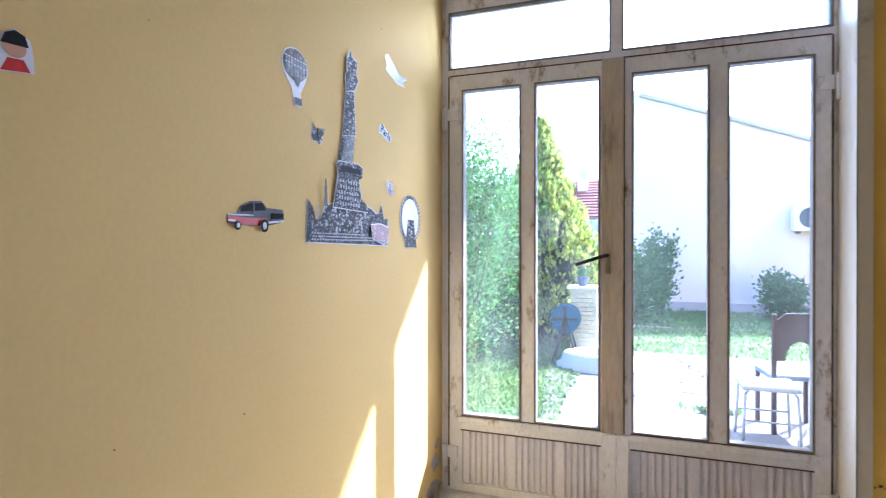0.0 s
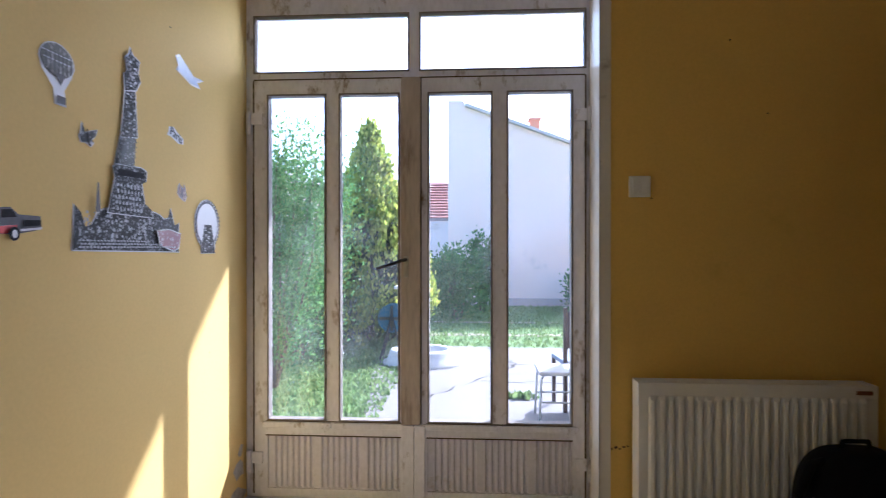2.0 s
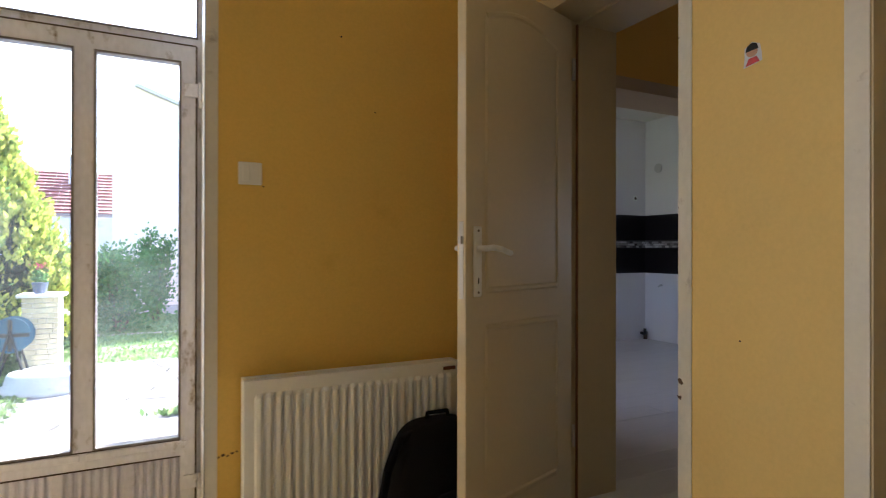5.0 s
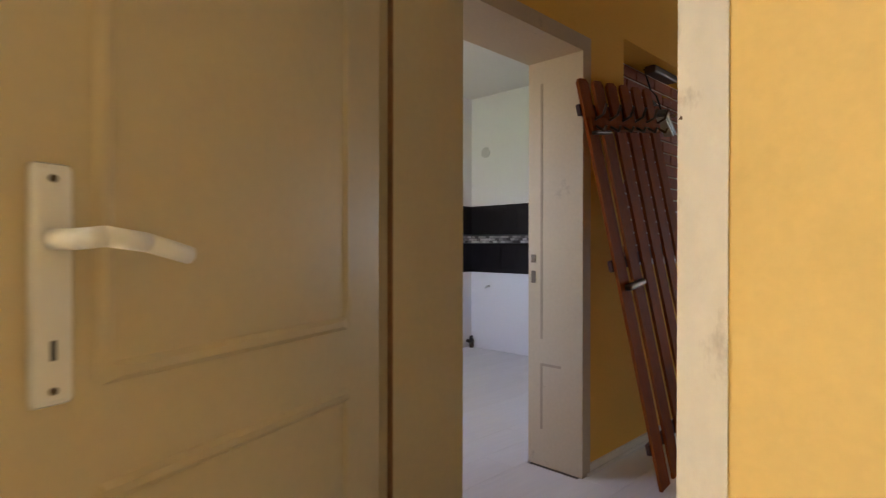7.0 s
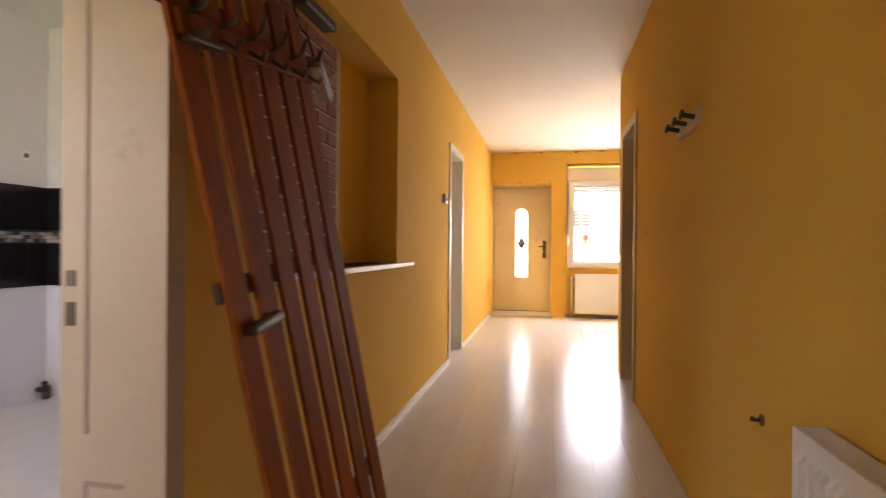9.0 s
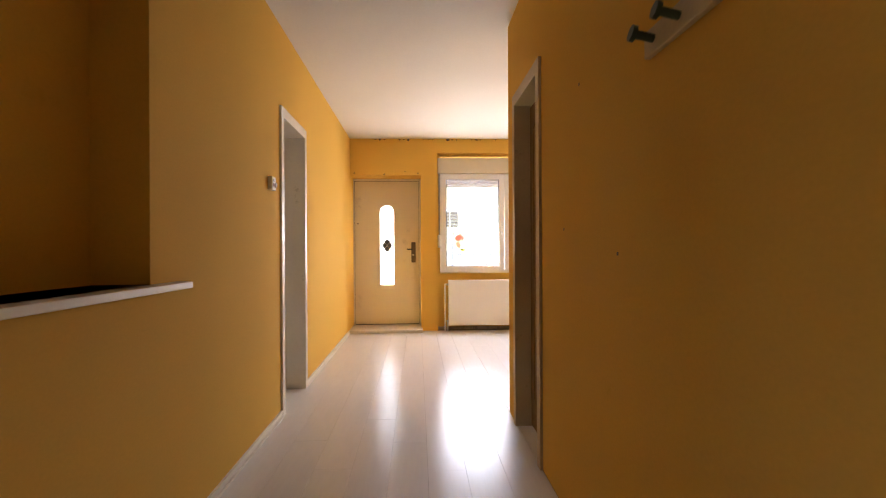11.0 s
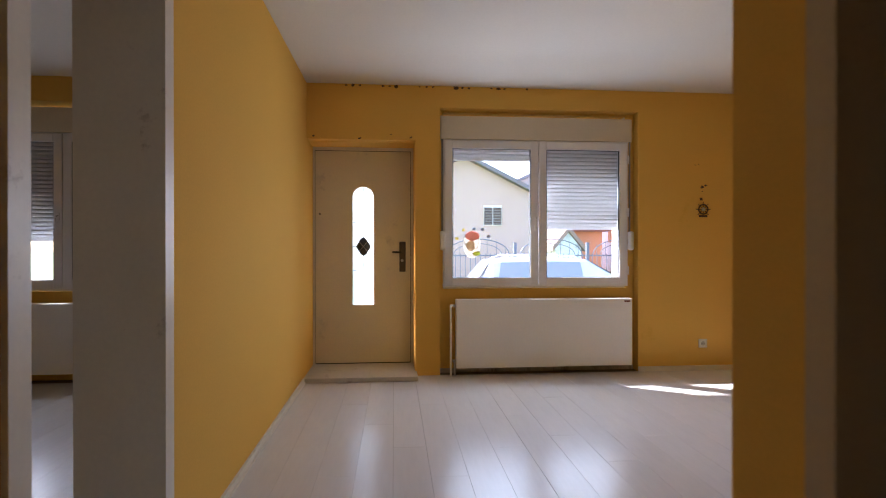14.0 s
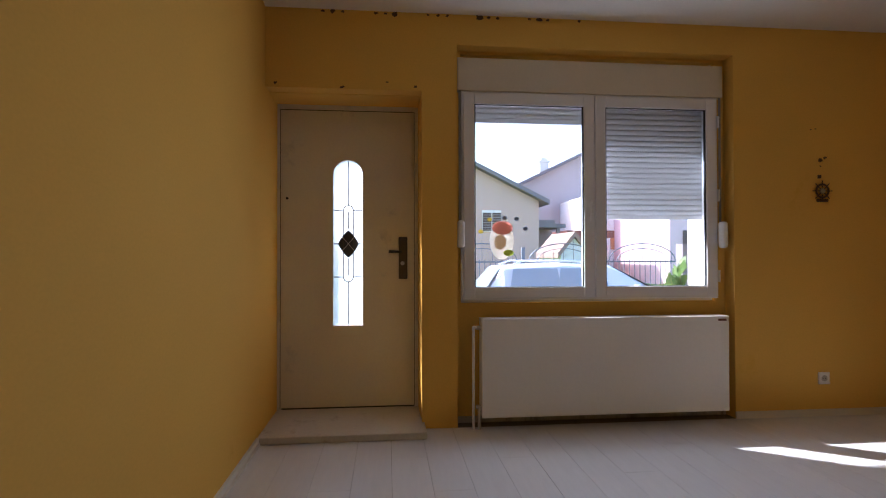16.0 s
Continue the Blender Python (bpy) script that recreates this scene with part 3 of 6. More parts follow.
def garden_leaf(x0, x1, glass):
    """One leaf with two tall panes over a corrugated sheet panel."""
    leaf = part("leaf", boxes((x0, glass[0][0], y0 - 0.012, y1 - 0.01, 0.04, 1.832), (glass[1][1], x1, y0 - 0.012, y1 - 0.01, 0.04, 1.832),
                              (glass[0][1], glass[1][0], y0 - 0.012, y1 - 0.01, 0.365, 1.77), (glass[0][0], glass[1][1], y0 - 0.012, y1 - 0.01, 1.77, 1.832),
                              (glass[0][0], glass[1][1], y0 - 0.012, y1 - 0.01, 0.30, 0.365), (glass[0][0], glass[1][1], y0 - 0.012, y1 - 0.01, 0.04, 0.07)), OLD_PAINT, garden_door)
    for a, b in glass:
        g = part("pane", boxes((a, b, 0.004, 0.009, 0.365, 1.77)), DUSTY_GLASS, leaf)
        g.visible_shadow = False
        part("glazing_bead", boxes((a, a + 0.008, y0 - 0.017, 0.003, 0.373, 1.762), (b - 0.008, b, y0 - 0.017, 0.003, 0.373, 1.762), (a, b, y0 - 0.017, 0.003, 0.365, 0.373), (a, b, y0 - 0.017, 0.003, 1.762, 1.77)), PUTTY, leaf, "dark worn glazing bead")
        # drip rail below each pane
        part("bottom_rail", soft_box(a - 0.02, b + 0.02, y0 - 0.02, y0 - 0.012, 0.335, 0.36, 0.002, 1), OLD_PAINT, leaf)
    bm = bmesh.new()
    xa, xb = glass[0][0] - 0.004, glass[1][1] + 0.004
    n = 46
    rows = []
    for i in range(n * 2 + 1):
        x = xa + (xb - xa) * i / (2 * n)
        flat = (i // 2) % 16 in (0, 1, 2)
        y = -0.018 if flat else (-0.018 if i % 4 < 2 else -0.005)
        rows.append((bm.verts.new((x, y, 0.07)), bm.verts.new((x, y, 0.30))))
    for p, q in zip(rows, rows[1:]):
        bm.faces.new([p[0], q[0], q[1], p[1]])
    part("corrugated_panel", bm, OLD_SHEET, leaf, "corrugated cream sheet panel")
    return leaf


OLD_SHEET = material("corrugated_sheet_paint", (0.80, 0.78, 0.86), 0.5, vary=0.1, scale=4, bump=0.001, dirt=(0.45, 0.36, 0.29), dirt_amount=0.18, dirt_scale=5)
left_leaf = garden_leaf(GX0 + 0.016, GXM - 0.005, ((-2.613, -2.355), (-2.300, -2.037)))
right_leaf = garden_leaf(GXM + 0.003, GX1 - 0.016, ((-1.919, -1.644), (-1.585, -1.309)))
part("cover_strip", soft_box(GXM - 0.052, GXM + 0.03, y0 - 0.028, y0 - 0.0125, 0.36, 1.832, 0.003), BARE_WOOD, left_leaf, "bare worn wooden cover strip")
part("cover_strip", soft_box(GXM - 0.05, GXM + 0.0025, y0 - 0.026, y0 - 0.0125, 0.05, 0.355, 0.003), OLD_PAINT, left_leaf)
part("cover_strip", soft_box(GXM + 0.003, GXM + 0.05, y0 - 0.024, y0 - 0.0125, 0.05, 0.355, 0.003), OLD_PAINT, right_leaf)
lever = part("handle", tube([(GXM - 0.03, y0 - 0.028, 1.06), (GXM - 0.03, y0 - 0.06, 1.06), (GXM - 0.05, y0 - 0.062, 1.055), (GXM - 0.15, y0 - 0.06, 1.022)], 0.007, 8), BLACK, left_leaf, "black bent lever handle", smooth=True)
part("lock_plate", soft_box(GXM - 0.04, GXM - 0.02, y0 - 0.034, y0 - 0.028, 0.985, 1.075, 0.002), STEEL, left_leaf, "worn steel lock plate")
for x, z in ((GX0 + 0.01, 1.66), (GX1 - 0.012, 1.66), (GX0 + 0.01, 0.2), (GX1 - 0.012, 0.2)):
    s_ = 1 if x < -2 else -1
    h = part("hinge", soft_box(min(x, x + s_ * 0.05), max(x, x + s_ * 0.05), y0 - 0.024, y0 - 0.013, z - 0.02, z + 0.03, 0.003), OLD_PAINT, garden_door, "painted strap hinge")
    part("hinge_pin", cyl(bmesh.new(), (x - s_ * 0.012, y0 - 0.022, z - 0.06), (x - s_ * 0.012, y0 - 0.022, z + 0.035), 0.01), OLD_PAINT, h)
JOINT = material("rusty_joint", (0.09, 0.06, 0.045), 0.9, vary=0.4, scale=12, bump=0.002)
for a, b, c, d in ((GX0 + 0.014, GX0 + 0.020, 0.05, 1.832), (GX1 - 0.020, GX1 - 0.014, 0.05, 1.832), (GX0 + 0.02, GX1 - 0.02, 1.831, 1.836), (GX0 + 0.07, GXM - 0.055, 0.361, 0.365), (GXM + 0.055, GX1 - 0.07, 0.361, 0.365),
                   (GX0 + 0.07, GXM - 0.055, 0.299, 0.304), (GXM + 0.055, GX1 - 0.07, 0.299, 0.304), (GXM + 0.030, GXM + 0.034, 0.36, 1.83), (GXM - 0.002, GXM + 0.002, 0.05, 0.355)):
    part("joint", boxes((a, b, y0 - 0.014, y0 - 0.011, c, d)), JOINT, garden_door, "dark rusty joint line")
trim("door_sill", boxes((XS, -1.239, -0.06, 0.13, 0.0, 0.03)), OLD_PAINT, "worn threshold under the garden door", "sill")


# ---- front window with roller shutters ----
def shutter_curtain(bm, ya, yb, z0, z1, x=9.66, pitch=0.0372):
    """Hollow slats hooked into one another: each bulges towards the room and meets the next in a narrow groove."""
    prof, z = [], z0
    while z < z1 - 0.005:
        h = min(pitch, z1 - z)
        prof += [(x + 0.004, z), (x - 0.001, z + 0.10 * h), (x - 0.0045, z + 0.30 * h), (x - 0.0055, z + 0.55 * h), (x - 0.004, z + 0.80 * h), (x - 0.001, z + 0.92 * h), (x + 0.004, z + 0.94 * h)]
        z += h
    rows = [[bm.verts.new((px, y, pz)) for px, pz in prof] for y in (ya, yb)]
    for k in range(len(prof) - 1):
        bm.faces.new([rows[0][k], rows[0][k + 1], rows[1][k + 1], rows[1][k]])


def pvc_window(name, yl, yr, zb, zt, label, shut_l, shut_r, mid, x=9.555):
    """A two-sash window; yl > yr as seen from inside (left sash first). Returns the window."""
    wdw = empty(name, label, "window", kind="structure")
    part("window_frame", boxes((x, x + 0.07, yr, yr + 0.035, zb, zt), (x, x + 0.07, yl - 0.035, yl, zb, zt), (x, x + 0.07, yr + 0.035, yl - 0.035, zb, zb + 0.035), (x, x + 0.07, yr + 0.035, yl - 0.035, zt - 0.035, zt)), PVC, wdw)
    for a, b in ((mid + 0.003, yl - 0.012), (yr + 0.012, mid - 0.003)):
        w_ = 0.072
        for nm, d in (("sash_stile", (a, a + w_, zb + 0.012, zt - 0.012)), ("sash_stile", (b - w_, b, zb + 0.012, zt - 0.012)),
                      ("sash_rail", (a + w_, b - w_, zb + 0.012, zb + 0.012 + w_)), ("sash_rail", (a + w_, b - w_, zt - 0.012 - w_, zt - 0.012))):
            part(nm, soft_box(x - 0.014, x + 0.045, d[0], d[1], d[2], d[3], 0.004), PVC, wdw)
        p = part("pane", boxes((x + 0.012, x + 0.018, a + w_, b - w_, zb + 0.012 + w_, zt - 0.012 - w_)), GLASS, wdw)
        p.visible_shadow = False
        part("gasket", boxes((x - 0.002, x + 0.012, a + w_, a + w_ + 0.008, zb + 0.084, zt - 0.084), (x - 0.002, x + 0.012, b - w_ - 0.008, b - w_, zb + 0.084, zt - 0.084),
                             (x - 0.002, x + 0.012, a + w_, b - w_, zb + 0.084, zb + 0.088), (x - 0.002, x + 0.012, a + w_, b - w_, zt - 0.088, zt - 0.084)), BLACK, wdw, "black rubber gasket")
    part("shutter_box", soft_box(x - 0.02, x + 0.2, yr - 0.03, yl + 0.03, zt, zt + 0.215, 0.004), material("cream_shutter_box", (0.68, 0.60, 0.46), 0.45, vary=0.04, scale=3, bump=0.0005), wdw, "cream roller shutter box")
    for (a, b), z in (((mid + 0.005, yl - 0.005), shut_l), ((yr + 0.005, mid - 0.005), shut_r)):
        bm = bmesh.new()
        shutter_curtain(bm, a, b, z, zt)
        box(bm, 9.655, 9.667, a, b, z - 0.03, z)
        part("roller_shutter", bm, SHUTTER, wdw, "pale grey roller shutter curtain")
    part("shutter_guide", boxes((9.64, 9.68, mid - 0.02, mid + 0.02, zb, zt)), PVC, wdw)
    hb = part("handle_base", soft_box(x - 0.022, x - 0.014, mid + 0.02, mid + 0.045, 1.40, 1.47, 0.003), PVC, wdw)
    part("handle", tube([(x - 0.02, mid + 0.033, 1.44), (x - 0.05, mid + 0.033, 1.44), (x - 0.052, mid + 0.036, 1.42), (x - 0.052, mid + 0.045, 1.32)], 0.008), PVC, hb, "white lever handle", smooth=True)
    for yy in (yl + 0.012, yr - 0.012):
        part("strap", boxes((x - 0.012, x - 0.010, yy - 0.009, yy + 0.009, 1.2, zt)), STRAP_AND_FIN_SHADE, wdw, "grey shutter strap")
        wnd = part("strap_winder", soft_box(x - 0.075, x - 0.012, yy - 0.024, yy + 0.024, 1.14, 1.32, 0.02, 3), WHITE_PLASTIC, wdw, "white plastic strap winder")
    for z in (0.95, 1.5, 2.0):
        part("hinge", cyl(bmesh.new(), (x - 0.02, yr + 0.004, z - 0.04), (x - 0.02, yr + 0.004, z + 0.04), 0.008), PVC, wdw)
    part("window_sill", boxes((x + 0.07, 9.96, yr, yl, zb - 0.03, zb - 0.002)), WHITE_TRIM, wdw)
    return wdw


SHUTTER = material("shutter_pvc", (0.62, 0.62, 0.63), 0.45, vary=0.03, bump=0)
STRAP_AND_FIN_SHADE = material("grey_webbing_and_fin_shade", (0.25, 0.24, 0.22), 0.8, bump=0)
window_1 = pvc_window("window_1", -1.233, -3.0, 0.80, 2.17, "white double window with half-lowered roller shutter", 2.02, 1.37, -2.13)
window_2 = pvc_window("window_2", 2.96, 1.24, 0.80, 2.17, "white double window with lowered roller shutter", 1.25, 1.25, 2.1)


# ---- radiators ----
def radiator(name, length, height, label, flat=False, depth=0.1, clip=True, valves=True):
    """A panel radiator: x along it, front at y = 0 looking to -y, back at y = depth, base at z = 0."""
    r = empty(name, label, "radiator")
    bm = bmesh.new()
    if flat:
        bm.free()
        part("front_panel", soft_box(0, length, 0, 0.012, 0, height, 0.005), RADIATOR_WHITE, r)
    else:
        pitch = 0.0335
        n = int((length - 0.05) / pitch)
        x0 = (length - n * pitch) / 2
        prof = [(0.0, 0.012), (x0, 0.012)]
        for i in range(n):
            x = x0 + i * pitch
            prof += [(x + 0.006, 0.002), (x + 0.017, 0.0), (x + 0.023, 0.002), (x + 0.0275, 0.018), (x + pitch - 0.001, 0.018)]
        prof.append((length, 0.012))
        zs = (0.04, 0.055, height - 0.06, height - 0.045)
        cols = []
        for x, y in prof:
            cols.append([bm.verts.new((x, yy, z)) for z, yy in ((0.0, 0.012), (zs[0], 0.012), (zs[1], y), (zs[2], y), (zs[3], 0.012), (height, 0.012))])
        for p, q in zip(cols, cols[1:]):
            for k in range(5):
                bm.faces.new([p[k], q[k], q[k + 1], p[k + 1]])
        part("front_panel", bm, RADIATOR_WHITE, r)
    part("back_panel", boxes((0.01, length - 0.01, depth - 0.02, depth - 0.008, 0.0, height - 0.01)), RADIATOR_WHITE, r)
    for x in (0.0, length - 0.006):
        part("side_panel", boxes((x, x + 0.006, 0.0125, depth, 0.02, height)), RADIATOR_WHITE, r)
    # Fins are coloured dark grey, for the shade between the two panels.
    part("inner_fins", boxes(*[(0.02 + i * 0.03, 0.022 + i * 0.03, 0.02, depth - 0.025, 0.03, height - 0.02) for i in range(int((length - 0.04) / 0.03))]), STRAP_AND_FIN_SHADE, r)
    grille = [(0.006, length - 0.006, 0.0125, 0.02, height - 0.006, height), (0.006, length - 0.006, depth - 0.012, depth, height - 0.006, height)]
    x = 0.012
    while x < length - 0.015:
        grille.append((x, x + 0.005, 0.02, depth - 0.012, height - 0.006, height - 0.001))
        x += 0.0115
    part("top_grille", boxes(*grille), RADIATOR_WHITE, r, "slotted top grille")
    if clip:
        part("badge", boxes((length - 0.075, length - 0.02, -0.0035 + (0.0 if flat else 0.012), 0.0115 if not flat else -0.0005, height - 0.032, height - 0.018)), material("badge_" + name, (0.16, 0.05, 0.03), 0.4, bump=0), r, "small dark red badge")
    for z in (0.06, height - 0.06) if valves else ():
        part("valve", cyl(bmesh.new(), (-0.03, depth / 2, z), (0.0, depth / 2, z), 0.013), STEEL, r)
    for x in (0.15, length - 0.18):
        part("bracket", boxes((x, x + 0.03, depth, depth + 0.02, 0.05, height - 0.05)), STEEL, r)
    return r


rad_entry = radiator("radiator", 0.84, 0.555, "white ribbed panel radiator under the light switch", depth=0.095, valves=False)
rad_entry.matrix_basis = pose(-1.118, YG - 0.115, 0.06)
rad_front = radiator("radiator", 1.64, 0.62, "white flat panel radiator in the window niche", flat=True, depth=0.1)
rad_front.matrix_basis = pose(9.40, -1.337, 0.075, 0, 0, -90)
rad_hall = radiator("radiator", 1.0, 0.56, "white ribbed panel radiator on the hall wall", depth=0.08, clip=False)
rad_hall.matrix_basis = pose(1.86, YR + 0.1, 0.15, 0, 0, 180)
rad_side = radiator("radiator", 1.2, 0.6, "white flat panel radiator in the side room", flat=True, depth=0.1, clip=False)
rad_side.matrix_basis = pose(9.40, 2.7, 0.09, 0, 0, -90)
pipes = solid("radiator_pipe", tube([(9.44, -1.29, 0.0), (9.44, -1.29, 0.64), (9.44, -1.31, 0.64)], 0.009), RADIATOR_WHITE, "white painted heating riser pipe beside the window radiator", "pipe", smooth=True)
pipes2 = solid("radiator_valve_pipe", tube([(9.43, -1.325, 0.0), (9.43, -1.325, 0.12), (9.44, -1.345, 0.13)], 0.011), STEEL, "short steel heating pipe beside the radiator", "pipe", smooth=True)


# ---- entry room: stickers, switch, backpack ----
def flat_shape(points, x0=0.0, thick=0.0012):
    """A thin card in the plane of the sticker wall: points are (y, z)."""
    bm = bmesh.new()
    a = [bm.verts.new((x0, y, z)) for y, z in points]
    b = [bm.verts.new((x0 + thick, y, z)) for y, z in points]
    bm.faces.new(a)
    bm.faces.new(b)
    for i in range(len(a)):
        j = (i + 1) % len(a)
        bm.faces.new([a[i], a[j], b[j], b[i]])
    return bm


def oval(cy, cz, ry, rz, n=24):
    return [(cy + ry * math.cos(2 * math.pi * i / n), cz + rz * math.sin(2 * math.pi * i / n)) for i in range(n)]


def rect(a, b, c, d):
    return [(a, c), (b, c), (b, d), (a, d)]


def check_material(name, dark, light, scale, rough=0.35):
    """Printed paper with a fine engraved pattern."""
    m = bpy.data.materials.new(name)
    m.use_nodes = True
    n, l = m.node_tree.nodes, m.node_tree.links
    v, r, co = n.new("ShaderNodeTexVoronoi"), n.new("ShaderNodeValToRGB"), n.new("ShaderNodeTexCoord")
    nz, mx = n.new("ShaderNodeTexNoise"), n.new("ShaderNodeMix")
    v.feature, v.distance = "DISTANCE_TO_EDGE", "MANHATTAN"
    v.inputs["Scale"].default_value, nz.inputs["Scale"].default_value, nz.inputs["Detail"].default_value = scale, scale * 0.7, 6
    mx.data_type = "FLOAT"
    mx.inputs[0].default_value = 0.5
    r.color_ramp.elements[0].position, r.color_ramp.elements[1].position = 0.31, 0.50
    r.color_ramp.elements[0].color, r.color_ramp.elements[1].color = (*dark, 1), (*light, 1)
    l.new(co.outputs["Object"], v.inputs["Vector"])
    l.new(co.outputs["Object"], nz.inputs["Vector"])
    l.new(v.outputs["Distance"], mx.inputs[2])
    l.new(nz.outputs[0], mx.inputs[3])
    l.new(mx.outputs[0], r.inputs[0])
    l.new(r.outputs[0], n["Principled BSDF"].inputs["Base Color"])
    n["Principled BSDF"].inputs["Roughness"].default_value = rough
    return m


PAPER = material("white_sticker_paper", (0.72, 0.71, 0.76), 0.4, vary=0.04, bump=0)
ENGRAVED = check_material("engraved_print", (0.012, 0.011, 0.013), (0.42, 0.41, 0.46), 85, 0.7)
ENGRAVED_LIGHT = check_material("engraved_pale_print", (0.04, 0.038, 0.042), (0.62, 0.60, 0.66), 80, 0.7)
GREY_PRINT = material("grey_print", (0.13, 0.12, 0.14), 0.7, vary=0.25, scale=20, bump=0)
DARK_PRINT = material("dark_print", (0.03, 0.028, 0.032), 0.8, spec=0.1, vary=0.3, scale=30, bump=0)
RED_PRINT = material("red_print", (0.55, 0.02, 0.02), 0.35, vary=0.2, scale=20, bump=0)
BLUE_PRINT = material("pale_blue_print", (0.42, 0.50, 0.68), 0.4, vary=0.1, scale=20, bump=0)
SKIN_PRINT = material("beige_print", (0.62, 0.33, 0.20), 0.4, vary=0.05, bump=0)
PINK_PRINT = check_material("checked_maroon_print", (0.22, 0.06, 0.09), (0.62, 0.50, 0.55), 60)


def sticker(name, label, layers, place):
    """Card layers, each (part name, outline, material), stacked a millimetre apart; place puts them on their wall."""
    s = empty(name, label, "sticker", "wall stickers")
    for i, (nm, pts, mat) in enumerate(layers):
        part(nm, flat_shape(pts, 0.0008 + 0.0006 * i, 0.0005), mat, s)
    s.matrix_basis = place
    return s


ON_WALL = pose(XS, 0, 0)
lower_spire = [(-0.902, 1.336), (-0.815, 1.348), (-0.806, 1.43), (-0.877, 1.422)]
spire = [(-0.877, 1.422), (-0.802, 1.434), (-0.813, 1.574), (-0.856, 1.563)]
crown_ = [(-0.859, 1.556), (-0.810, 1.570), (-0.789, 1.602), (-0.800, 1.625), (-0.793, 1.657), (-0.815, 1.663), (-0.828, 1.668), (-0.833, 1.686), (-0.841, 1.664), (-0.857, 1.650), (-0.850, 1.618), (-0.864, 1.602)]
mid_ = [(-0.934, 1.207), (-0.728, 1.203), (-0.735, 1.225), (-0.770, 1.243), (-0.785, 1.300), (-0.763, 1.308), (-0.761, 1.338), (-0.790, 1.346), (-0.900, 1.341), (-0.914, 1.331), (-0.905, 1.300), (-0.925, 1.240)]
base_ = [(-1.058, 1.106), (-0.574, 1.098), (-0.573, 1.191), (-0.600, 1.185), (-0.612, 1.212), (-0.624, 1.236), (-0.637, 1.205), (-0.660, 1.200), (-0.690, 1.214), (-0.720, 1.220), (-0.930, 1.216), (-0.965, 1.206), (-0.990, 1.172), (-1.015, 1.165), (-1.030, 1.200), (-1.051, 1.218)]
arch = [(-0.945, 1.115), (-0.925, 1.165), (-0.885, 1.193), (-0.835, 1.198), (-0.780, 1.190), (-0.740, 1.155), (-0.722, 1.112), (-0.755, 1.112), (-0.785, 1.152), (-0.830, 1.170), (-0.880, 1.158), (-0.905, 1.115)]


def grown(points, d=0.005):
    """The outline pushed out from its middle, as the paper edge left around a cut-out print."""
    cy, cz = sum(p[0] for p in points) / len(points), sum(p[1] for p in points) / len(points)
    return [(y + math.copysign(d, y - cy), z + math.copysign(d * 0.7, z - cz)) for y, z in points]


tower = sticker("tower_sticker", "large black and white engraved iron tower sticker on the yellow wall",
        [("border", grown(base_), PAPER), ("border", grown(lower_spire, 0.003), PAPER), ("base_print", base_, ENGRAVED), ("arch_print", arch, ENGRAVED_LIGHT), ("lower_spire_print", lower_spire, ENGRAVED_LIGHT),
         ("border", grown(spire, 0.004), PAPER), ("spire_print", spire, ENGRAVED), ("border", grown(crown_, 0.004), PAPER), ("top_print", crown_, ENGRAVED),
         ("border", grown(mid_, 0.004), PAPER), ("mid_print", mid_, ENGRAVED), ("gallery_print", [(-0.895, 1.312), (-0.775, 1.316), (-0.772, 1.332), (-0.893, 1.330)], DARK_PRINT),
         ("border", [(-0.709, 1.166), (-0.641, 1.172), (-0.570, 1.159), (-0.579, 1.111), (-0.612, 1.097), (-0.695, 1.118)], PAPER),
         ("flag_print", [(-0.705, 1.163), (-0.641, 1.168), (-0.574, 1.156), (-0.582, 1.114), (-0.612, 1.101), (-0.691, 1.120)], PINK_PRINT),
         ("needle_print", [(-0.987, 1.205), (-0.967, 1.205), (-0.974, 1.282), (-0.980, 1.282)], GREY_PRINT)], ON_WALL)


def print_marks(name, marks, mat, parent, x=0.0102):
    """A row of small printed cards; marks are (y, z, half width, half height)."""
    bm = bmesh.new()
    for cy, cz, hy, hz in marks:
        vs = [bm.verts.new((x, cy + a * hy, cz + b * hz)) for a, b in ((-1, -1), (1, -1), (1, 0.4), (0, 1), (-1, 0.4))]
        bm.faces.new(vs)
    return tagged(part(name, bm, mat, parent), kind="stuff")


random.seed(8)
TOWER_GREY = material("pale_engraved_print", (0.50, 0.49, 0.54), 0.7, vary=0.25, scale=60, bump=0)
print_marks("window_print", [(random.uniform(-1.05, -0.72), random.uniform(1.135, 1.205), random.uniform(0.0015, 0.005), random.uniform(0.002, 0.006)) for i in range(80)], TOWER_GREY, tower)
print_marks("arcade_print", [(-1.045 + 0.0135 * i + 0.006 * (r % 2), 1.113 + 0.0085 * r, 0.0048, 0.0024) for r in range(3) for i in range(33 - 6 * r)], TOWER_GREY, tower)
print_marks("lattice_print", [(-0.915 + 0.0155 * i + 0.006 * (r % 2) + 0.004 * r, 1.22 + 0.0165 * r, random.uniform(0.002, 0.005), random.uniform(0.003, 0.008)) for r in range(5) for i in range(9 - r // 2)], TOWER_GREY, tower)
DARK_LINE = material("black_engraved_print", (0.02, 0.019, 0.022), 0.4, vary=0.3, scale=30, bump=0)
print_marks("strut_print", [(-0.86 + 0.0035 * r + (0.022 - 0.0012 * r) * k, 1.352 + 0.0145 * r, 0.004, 0.0055) for r in range(6) for k in (-1, 0, 1)], DARK_LINE, tower)
print_marks("girder_print", [(-0.857 + 0.0035 * r, 1.345 + 0.0145 * r, 0.036 - 0.0012 * r, 0.0012) for r in range(6)], DARK_LINE, tower)
